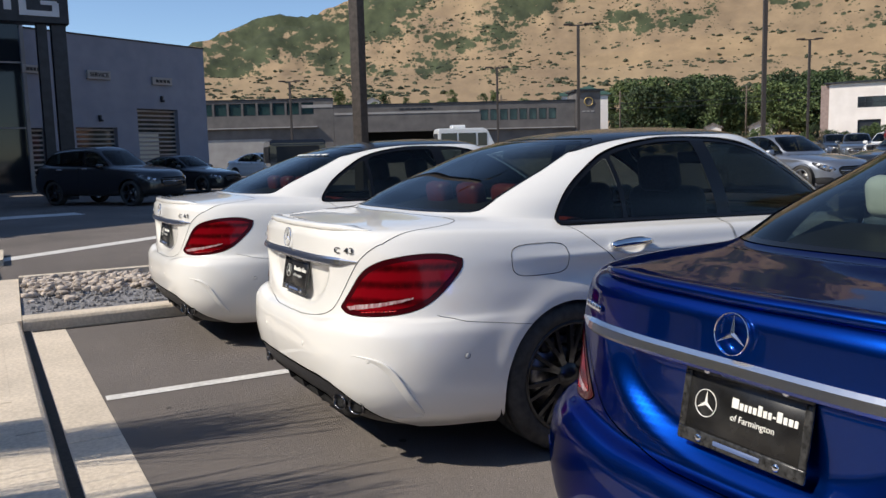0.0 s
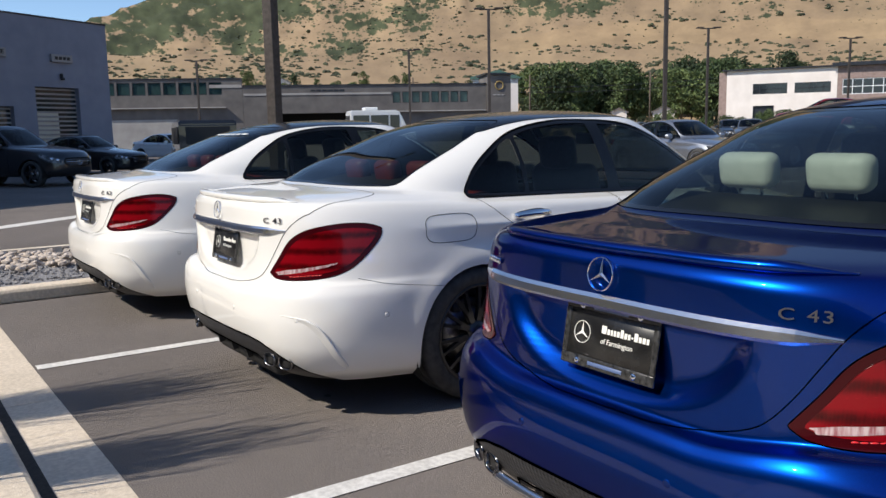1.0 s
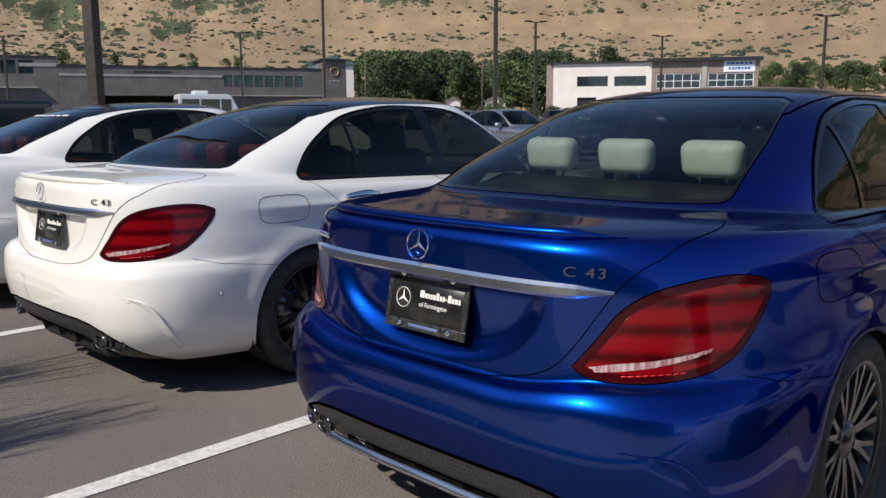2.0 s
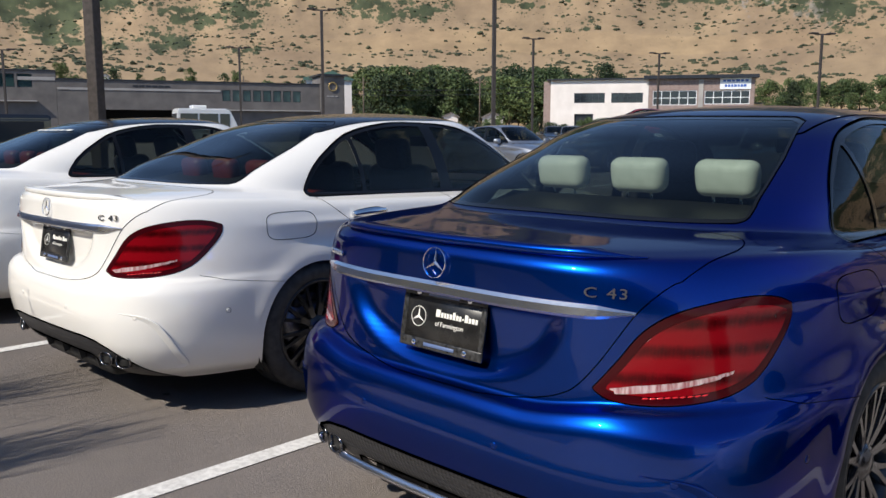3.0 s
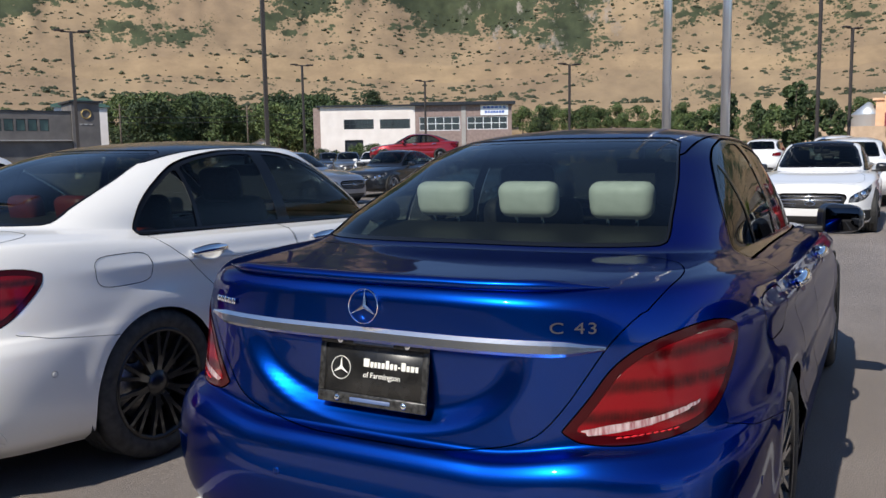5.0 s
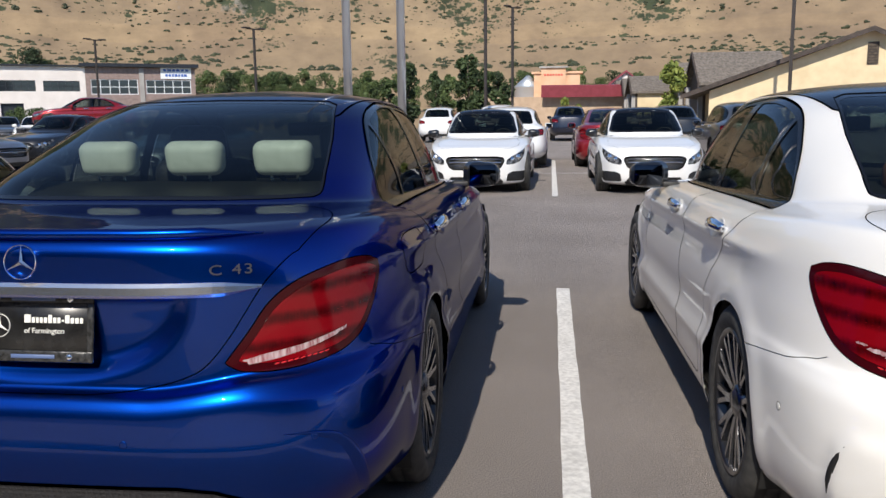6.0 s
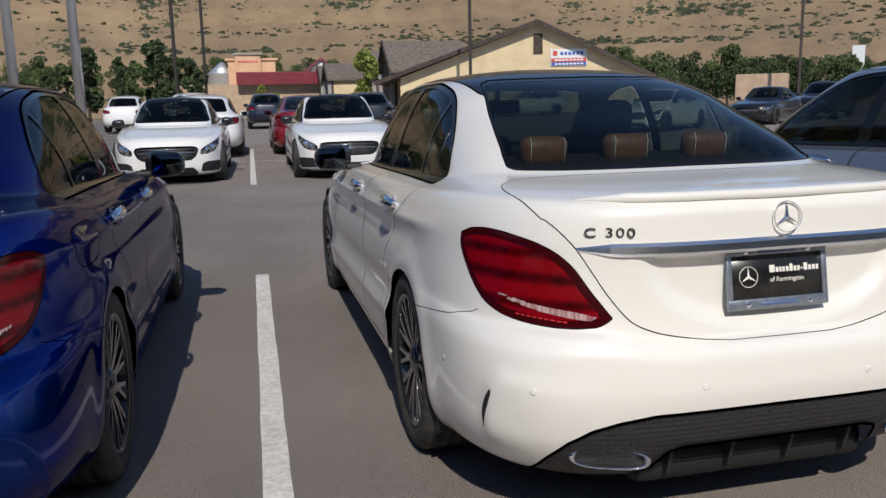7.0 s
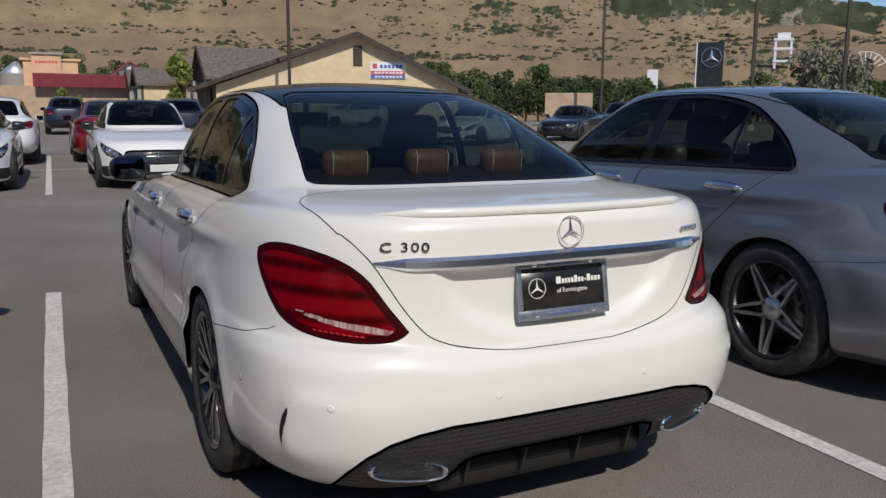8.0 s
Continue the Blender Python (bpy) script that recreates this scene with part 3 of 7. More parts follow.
def wheel_meshes(spokes, rim_mat, face_mat, r=.335, rr=.245, width=.235, twin=True):
    """Tyre, rim, spokes, hub and brake of one wheel; its axle lies along x and its face looks towards +x."""
    out = []
    bm, h = bmesh.new(), width / 2
    prof = [(-h + .012, rr), (-h, rr + .02), (-h - .004, rr + .05), (-h + .006, r - .018), (-h + .022, r - .004)]
    for k in range(5):      # tread with grooves
        x = -h + .03 + k * (width - .06) / 4
        prof += [(x - .006, r), (x - .004, r - .007), (x + .004, r - .007), (x + .006, r)] if 0 < k < 4 else [(x, r)]
    prof += [(-x, q) for x, q in prof[4::-1]]
    lathe(bm, prof, 56)
    out.append(("tyre", bm_mesh("tyre", bm, rubber), "black rubber tyre with grooved tread"))
    bm = bmesh.new()
    lathe(bm, [(h - .010, rr + .004), (h - .004, rr + .002), (h - .006, rr - .010), (h - .02, rr - .016), (h - .06, rr - .03), (-h + .02, rr - .03), (-h + .01, rr + .004)], 48)
    out.append(("rim", bm_mesh("rim", bm, rim_mat), ""))
    for k in range(spokes):
        bm = bmesh.new()
        a = 2 * math.pi * k / spokes
        for off in ((-.13, .13) if twin else (0,)):
            wd0, wd1 = (.011, .010) if twin else (.02, .017)
            secs = []
            for rad, wd, x in ((.05, wd0 * 1.3, h - .030), (.12, wd0, h - .020), (rr - .02, wd1, h - .012), (rr - .004, wd1 * 1.4, h - .012)):
                b = a + off * (rad / rr) * 1.1 if spokes > 5 else a + math.copysign(max(.008, .042 - .034 * rad / rr), off) / rad
                ca, sa = math.cos(b), math.sin(b)
                secs.append([bm.verts.new((x + dx, rad * ca - q * sa, rad * sa + q * ca)) for q, dx in ((-wd, -.022), (-wd * .8, 0), (wd * .8, 0), (wd, -.022))])
            for p, q in zip(secs, secs[1:]):
                for i in range(3):
                    bm.faces.new((p[i], p[i + 1], q[i + 1], q[i]))
            bm.faces.new(secs[0]), bm.faces.new(secs[-1][::-1])
        bmesh.ops.recalc_face_normals(bm, faces=bm.faces)
        out.append(("spoke", bm_mesh("spoke", bm, face_mat, flat=True), ""))
    bm = bmesh.new()
    lathe(bm, [(h - .045, .064), (h - .024, .056), (h - .018, .036), (h - .013, .030), (h - .012, .001)], 28)
    out.append(("hub_cap", bm_mesh("hub_cap", bm, face_mat), ""))
    bm = bmesh.new()
    lathe(bm, [(-.012, .06), (-.012, .165), (.012, .165), (.012, .06)], 36)
    out.append(("brake_disc", bm_mesh("brake_disc", bm, steel), "bare steel brake disc"))
    bm = bmesh.new()
    for k in range(5):
        a = math.radians(-40 + 20 * k)
        rbox(bm, (.06, .05, .06), (.005, .15 * math.cos(a), .15 * math.sin(a)), .01, 1)
    out.append(("brake_caliper", bm_mesh("brake_caliper", bm, dark_metal), ""))
    return out


def headrest_bm(w=.25, h=.17, d=.11):
    bm = bmesh.new()
    rbox(bm, (w, d, h), (0, 0, 0), .038, 4)
    for v in bm.verts:
        v.co.x *= 1 + .06 * v.co.z / h
        v.co.y += .02 * (v.co.x / w) ** 2
    return bm


MESH_CACHE = {}


def mesh_once(key, make):
    if key not in MESH_CACHE:
        MESH_CACHE[key] = make()
    return MESH_CACHE[key]


DLO = [(3.06, .945), (2.86, 1.105), (2.62, 1.25), (2.36, 1.342), (2.05, 1.368), (1.78, 1.362), (1.476, 1.306), (1.27, 1.203), (1.15, 1.12),
       (1.085, 1.05), (1.050, .998), (1.10, .995), (1.6, .984), (2.4, .962)]


def panels(style, scale=(1, 1, 1), fine=True, black_roof=False, tail="a"):
    """Cuts a vehicle's shell into panels: a list of (part name, mesh, surface, label, parent part)."""
    rows = SEDAN_LOW + SEDAN_TOP if style == "sedan" else SUV_LOW + SUV_TOP
    sh = Shell(rows, 270 if fine else 64, 8 if fine else 2, scale, recess=style == "sedan", crest=CREST["a"] if fine and tail == "a" else None, fold_height=.009)
    sx, sy, sz = scale
    sc = lambda poly, a, b: [(p * a, q * b) for p, q in poly]
    out = []
    V = lambda: sh.V
    suv = style != "sedan"
    # wheel openings
    for yc in (1.015, 3.87):
        r = .358 if not suv else .40
        ring = [((yc + r * math.cos(a)) * sy, ((.335 if suv else .322) + r * math.sin(a)) * sz) for a in (2 * math.pi * k / 40 for k in range(40))]
        sh.cut(sh.inside(ring, "yz", np.abs(V()[:, 0]) > .55 * sx))
    # side glass: black surround, then panes
    dlo = sc(rounded(SUV_DLO, (0,)) if suv else rounded(DLO, (0, 10)), sy, sz)
    frame_f, line = sh.cut(sh.inside(dlo, "yz", np.abs(V()[:, 0]) > .35 * sx, .006))
    for sg in (1, -1):
        out.append(("window_trim", sh.gap(line[sh.V[line[:, 0], 0] * sg > 0], .008, .003), "trim", ""))
    d = sh.inside(dlo, "yz", np.abs(V()[:, 0]) > .35 * sx, -.014)
    b1, b2 = (2.125, .048), (1.465, .014)
    pill = np.minimum(np.abs(V()[:, 1] - (b1[0] - .12 * (V()[:, 2] / sz - 1.0)) * sy) - b1[1], np.abs(V()[:, 1] - b2[0] * sy) - b2[1])
    d = np.maximum(d, -pill)
    glass_f, rest, _ = sh.cut(d, frame_f)
    for sg in (1, -1):
        out.append(("window_frame", sh.piece(rest[sh.V[rest].mean(1)[:, 0] * sg > 0], -.002), "gloss_black", ""))
    cy = sh.V[glass_f].mean(1)
    for lo, hi, nm in ((-9, b2[0], "quarter_window"), (b2[0], b1[0], "rear_side_window"), (b1[0], 9, "front_side_window")):
        lim_y = cy[:, 1] / sy + (.12 * (cy[:, 2] / sz - 1.0) if lo == b1[0] or hi == b1[0] else 0) * (cy[:, 1] / sy > 1.8)
        for sg in (1, -1):
            pick = glass_f[(lim_y >= lo) & (lim_y < hi) & (cy[:, 0] * sg > 0)]
            if len(pick):
                out.append((nm, sh.piece(pick, -.006), "side_glass", ""))
    # rear glass and windscreen: black border, pane
    rear = SUV_REAR if suv else [(0, 1.062), (.53, 1.060), (.602, 1.060), (.626, 1.068), (.624, 1.10), (.604, 1.165), (.576, 1.235), (.540, 1.305), (.502, 1.362), (.44, 1.378), (0, 1.384)]
    where = (V()[:, 1] < 1.75 * sy)
    border, line = sh.cut(sh.inside(sc(rear, sx, sz) + [(-.4, rear[-1][1] * sz), (-.4, rear[0][1] * sz)], "sz", where))
    pane, rest, _ = sh.cut(sh.inside(sc(rear, sx, sz) + [(-.4, rear[-1][1] * sz), (-.4, rear[0][1] * sz)], "sz", sh.V[:, 1] < 1.75 * sy, -.012), border)
    out += [("rear_window_border", sh.piece(rest, -.002), "gloss_black", ""), ("rear_window", sh.piece(pane, -.003), "rear_glass", "")]
    out.append(("rear_window_seal", sh.gap(line, .004, .001), "seam", ""))
    front = [(0, 1.000), (.60, .995), (.64, 1.02), (.56, 1.27), (.50, 1.352), (.42, 1.368), (0, 1.374)] if not suv else [(0, 1.08), (.60, 1.075), (.64, 1.10), (.56, 1.42), (.50, 1.50), (.42, 1.515), (0, 1.52)]
    fp = sc(front, sx, sz) + [(-.4, front[-1][1] * sz), (-.4, front[0][1] * sz)]
    border, line = sh.cut(sh.inside(fp, "xz", (sh.V[:, 1] > 2.45 * sy) & (sh.V[:, 1] < 3.7 * sy)))
    pane, rest, _ = sh.cut(sh.inside(fp, "xz", (sh.V[:, 1] > 2.45 * sy) & (sh.V[:, 1] < 3.7 * sy), -.03), border)
    out += [("windscreen_border", sh.piece(rest, -.002), "gloss_black", ""), ("windscreen", sh.piece(pane, -.003), "front_glass", "")]
    # lamps
    if not suv:
        lamp = rounded([(.500, .692), (.560, .768), (.618, .842), (.69, .886), (.79, .910), (.90, .919), (.99, .911), (1.045, .893), (1.042, .862), (1.00, .805), (.92, .728), (.86, .697), (.79, .680), (.66, .667), (.545, .671)], (0, 7), 4)
        strip = [(.542, .698), (.60, .711), (.70, .723), (.80, .739), (.868, .753), (.862, .746), (.80, .728), (.70, .707), (.62, .694), (.555, .686)]
    else:
        lamp = [(.50, .86), (.55, .98), (.80, 1.02), (.98, 1.02), (.97, .93), (.90, .86), (.7, .84)]
        strip = [(.53, .875), (.9, .895), (.9, .88), (.7, .862), (.53, .862)]
    got, line = sh.cut(sh.inside(sc(lamp, sx, sz), "sz", sh.V[:, 1] < 1.3 * sy))
    for sg in (1, -1):
        out.append(("lamp_gasket", sh.gap(line[sh.V[line[:, 0], 0] * sg > 0], .006, .001), "seam", ""))
    clear, red, _ = sh.cut(sh.inside(sc(strip, sx, sz), "sz", sh.V[:, 1] < 1.3 * sy), got)
    inner, rim_f, _ = sh.cut(sh.inside(sc(lamp, sx, sz), "sz", sh.V[:, 1] < 1.3 * sy, -.021), red)
    for sg in (1, -1):
        pick = lambda f: f[sh.V[f].mean(1)[:, 0] * sg > 0]
        out.append(("tail_lamp", sh.piece(pick(rim_f), .002), "lamp_dark", "red tail lamp with a clear lower strip"))
        out.append(("tail_lamp_lens", sh.piece(pick(inner), .0035), "lamp_red", ">tail_lamp"))
        out.append(("reversing_lens", sh.piece(pick(clear), .0045), "lamp_clear", ">tail_lamp"))
    head = [(.53, .505), (.545, .585), (.62, .635), (.78, .690), (.95, .738), (1.08, .762), (1.06, .705), (.97, .625), (.84, .553), (.68, .513)]
    head = [(a, b + (.10 if suv else 0)) for a, b in head]
    got, line = sh.cut(sh.inside(sc(head, sx, sz), "fz", sh.V[:, 1] > 3.3 * sy))
    for sg in (1, -1):
        out.append(("head_lamp", sh.piece(got[sh.V[got].mean(1)[:, 0] * sg > 0], .002), "head_glass", "clear head lamp with a dark inside"))
    grille = [(0, .645), (.38, .640), (.47, .625), (.49, .580), (.44, .475), (.37, .432), (0, .425)]
    grille = [(a, b + (.10 if suv else 0)) for a, b in grille]
    g = sc(grille, sx, sz) + [(-.4, grille[-1][1] * sz), (-.4, grille[0][1] * sz)]
    got, line = sh.cut(sh.inside(g, "xz", sh.V[:, 1] > 4.0 * sy))
    out += [("grille", sh.piece(got, -.03), "mesh_black", "black radiator grille"), ("grille_surround", sh.gap(line, .012, .005), "chrome", "")]
    for poly in ([(.52, .235), (.545, .355), (.62, .392), (.82, .390), (.865, .335), (.78, .225)], [(-.4, .17), (-.4, .305), (.40, .305), (.475, .225), (.44, .17)]):
        got, line = sh.cut(sh.inside(sc(poly, sx, sz), "xz", sh.V[:, 1] > 4.0 * sy))
        for sg in ((1, -1) if poly[0][0] > 0 else (0,)):
            out.append(("air_intake", sh.piece(got[sh.V[got].mean(1)[:, 0] * sg >= 0], -.012), "mesh_black", ""))
    # tail: diffuser, vents, boot lid, bumper
    dif = ([(-.4, .15), (-.4, .432), (.40, .430), (.50, .415), (.575, .392), (.64, .350), (.685, .295), (.712, .235), (.73, .15)] if tail == "a" else
           [(-.4, .15), (-.4, .380), (.38, .384), (.48, .372), (.56, .342), (.64, .288), (.70, .228), (.74, .15)])
    got, line = sh.cut(sh.inside(sc(dif, sx, sz), "sz", sh.V[:, 1] < 1.2 * sy))
    hollow = [(-.4, .14), (-.4, .318), (.30, .316), (.345, .30), (.385, .20), (.39, .14)] if tail == "a" else [(-.4, .14), (-.4, .285), (.36, .283), (.41, .20), (.42, .14)]
    if fine:
        deep, got, edge = sh.cut(sh.inside(sc(hollow, sx, sz), "sz", sh.V[:, 1] < 1.2 * sy), got)
        out += [("diffuser_recess", sh.piece(deep, -.050), "trim", ""), ("diffuser_lip", sh.gap(edge, .012, -.002), "gloss_black", "")]
    out += [("diffuser", sh.piece(got, -.006), "diffuser", "black textured rear diffuser"), ("diffuser_edge", sh.gap(line, .010, .001), "gloss_black", "")]
    if not suv:
        lid = rounded([(-.4, .617), (.16, .619), (.26, .626), (.34, .640), (.40, .658), (.45, .685), (.508, .752), (.56, .828), (.607, .892), (.66, .940), (.72, .975), (-.4, 1.3)], (0, 1, 10, 11), 4)
        top = rounded([(-.4, -.5), (.55, -.5), (.60, .14), (.649, .208), (.682, .30), (.690, .42), (.676, .52), (.635, .580), (.56, .578), (.46, .550), (.30, .522), (0, .506), (-.4, .506)], (0, 1, 11, 12), 4)
    else:
        lid, top = [(-.4, .62), (.42, .63), (.47, .70), (.47, .86), (.57, 1.04), (.60, 1.1), (-.4, 1.1)], None
    where = sh.V[:, 1] < .95 * sy
    d = sh.inside(sc(lid, sx, sz), "sz", where)
    if top:
        d = np.where(sh.V[:, 2] < .962 * sz, d, sh.inside(sc(top, sx, sy), "xy", where))
    got, line = sh.cut(d)
    out += [("boot_lid", sh.piece(got), "paint", ""), ("boot_seam", sh.gap(line, .0028), "seam", "")]
    bump = ([(-.4, .10), (-.4, .60), (.46, .655), (.86, .690), (.90, .692), (.96, .668), (1.12, .642), (1.45, .602), (1.62, .595), (1.62, .10)] if not suv else
            [(-.4, .10), (-.4, .715), (.9, .715), (1.02, .722), (1.62, .735), (1.62, .10)])
    got, line = sh.cut(sh.inside(sc(bump, sx, sz), "sz", sh.V[:, 1] < .95 * sy))
    line = line[sh.S[line[:, 0]] > .94 * sx]
    out += [("rear_bumper", sh.piece(got), "paint", ""), ("bumper_seam", sh.gap(line, .0018), "seam", "")]
    # doors
    belt = 1.0 if not suv else 1.12
    for nm, poly in (("rear_door", [(2.035, .27), (2.035, belt), (1.05, belt + .02), (1.10, .97), (1.30, .80), (1.47, .62), (1.52, .45), (1.53, .27)]),
                     ("front_door", [(3.17, .27), (3.19, .6), (3.14, .80), (3.08, belt - .04), (2.045, belt), (2.045, .27)])):
        got, line = sh.cut(sh.inside(sc(poly, sy, sz), "yz", np.abs(sh.V[:, 0]) > .55 * sx))
        for sg in (1, -1):
            out.append((nm, sh.piece(got[sh.V[got].mean(1)[:, 0] * sg > 0]), "paint", ""))
        out.append(("door_seam", sh.gap(line, .0030), "seam", ""))
    if not suv:
        fy, fz = .868, .866
        poly = [(fy + .140 * spow(math.cos(a), .5), fz + .066 * spow(math.sin(a), .5)) for a in (2 * math.pi * k / 32 for k in range(32))]
        got, line = sh.cut(sh.inside(sc(poly, sy, sz), "yz", sh.V[:, 0] > .55 * sx))
        out += [("fuel_flap", sh.piece(got), "paint", ""), ("fuel_flap_seam", sh.gap(line, .003), "seam", "")]
    hood = [(-.4, 3.44), (.62, 3.44), (.70, 3.7), (.70, 4.1), (.56, 4.42), (-.4, 4.48)]
    got, line = sh.cut(sh.inside(sc(hood, sx, sy), "xy", (sh.V[:, 1] > 3.2 * sy) & (sh.V[:, 2] > .70 * sz)))
    out += [("bonnet", sh.piece(got), "paint", ""), ("bonnet_seam", sh.gap(line, .003), "seam", "")]
    roof = [(-.4, 1.10), (.46, 1.20), (.50, 1.35), (.505, 1.7), (.50, 2.3), (.47, 2.62), (-.4, 2.70)] if not suv else [(-.4, .8), (.46, .9), (.5, 1.2), (.5, 2.2), (.47, 2.55), (-.4, 2.62)]
    got, line = sh.cut(sh.inside(sc(roof, sx, sy), "xy", sh.V[:, 2] > 1.3 * sz))
    out += [("roof_panel", sh.piece(got, .001), "gloss_black" if black_roof else "paint", "glossy black glass roof" if black_roof else ""), ("roof_seam", sh.gap(line, .008), "seam", "")]
    high = sh.F[sh.V[sh.F].mean(1)[:, 2] > 1.0 * sz]
    lining = np.concatenate([high, got])
    out.append(("headliner", sh.piece(lining, -.02), "lining", ""))
    out.append(("body", sh.piece(sh.F), "paint", ""))
    return sh, out

SUV_LOW = [
    (.27, .27, .25, 0, .20, 4.50, .80, 4.0, 8.0, 3.2, 7.0), (.34, .29, .30, 0, .09, 4.60, .86, 4.0, 8.0, 3.2, 7.0),
    (.45, .38, .40, 0, .02, 4.66, .91, 4.0, 8.0, 3.2, 6.5), (.58, .52, .52, 0, .00, 4.68, .925, 4.0, 8.0, 3.0, 6.0),
    (.70, .66, .64, 0, .01, 4.67, .928, 4.0, 7.5, 3.0, 6.0), (.82, .80, .75, 0, .03, 4.64, .922, 4.0, 7.0, 3.0, 6.0),
    (.92, .90, .82, .01, .05, 4.59, .915, 4.0, 7.0, 3.0, 6.0),
]
SUV_TOP = [
    (1.00, .98, .88, .015, .07, 4.53, .90, 4.0, 7.0, 2.9, 6.0), (1.07, 1.03, .92, .02, .09, 4.45, .875, 4.0, 7.0, 2.8, 6.0),
    (1.10, 1.05, .96, .02, .12, 4.30, .83, 3.8, 7.0, 2.7, 6.0), (1.13, 1.06, 1.02, .02, .17, 3.90, .79, 3.6, 7.0, 2.6, 6.0),
    (1.16, 1.08, 1.07, .02, .22, 3.42, .765, 3.4, 7.0, 2.6, 5.0), (1.26, 1.19, 1.19, .015, .30, 3.22, .735, 3.4, 6.5, 2.5, 4.5),
    (1.40, 1.34, 1.34, .01, .42, 2.95, .68, 3.2, 6.5, 2.5, 4.2), (1.53, 1.48, 1.48, .005, .60, 2.70, .62, 3.2, 6.0, 2.5, 4.0),
    (1.585, 1.55, 1.55, 0, .85, 2.55, .54, 3.0, 5.5, 2.5, 4.0), (1.61, 1.60, 1.60, 0, 1.2, 2.45, .40, 2.8, 4.5, 2.4, 3.6),
    (1.625, 1.62, 1.62, 0, 1.7, 2.35, .20, 2.4, 3.0, 2.4, 3.0), (1.63, 1.63, 1.63, 0, 2.1, 2.28, .03, 2.0, 2.0, 2.0, 2.0),
]
SUV_DLO = [(3.02, 1.06), (2.75, 1.28), (2.5, 1.42), (2.2, 1.49), (1.6, 1.50), (1.0, 1.46), (.66, 1.36), (.54, 1.22), (.60, 1.15), (1.2, 1.11), (2.4, 1.07)]
SUV_REAR = [(0, 1.15), (.56, 1.15), (.61, 1.17), (.56, 1.40), (.50, 1.48), (0, 1.50)]

SURFACES = dict(trim=gloss_black, gloss_black=gloss_black, side_glass=side_glass, front_glass=front_glass, rear_glass=rear_glass, seam=seam_dark, lamp_dark=lamp_dark,
                lamp_red=lamp_red, lamp_clear=lamp_clear, head_glass=head_glass, mesh_black=mesh_black, chrome=chrome, diffuser=diffuser_black, lining=lining)


def put_paint(ob, mat):
    ob.material_slots[0].link = "OBJECT"
    ob.material_slots[0].material = mat


def add_wheels(car, scale, spokes, face, rim, twin, key, r=.335, track=.780):
    got = mesh_once(("wheel", key), lambda: wheel_meshes(spokes, rim, face, r, r * .735, .235, twin))
    for y in (1.015, 3.87):
        for sg in (1, -1):
            turn = pose(sg * track * scale[0], y * scale[1], r, 17 * (sg + 2) + y * 31, 0, 0 if sg > 0 else 180)
            ty = None
            for nm, me, lb in got:
                if nm == "tyre":
                    ty = part("wheel", me, None, car, lb, m=turn)
                else:
                    part(nm, me, None, ty, lb)


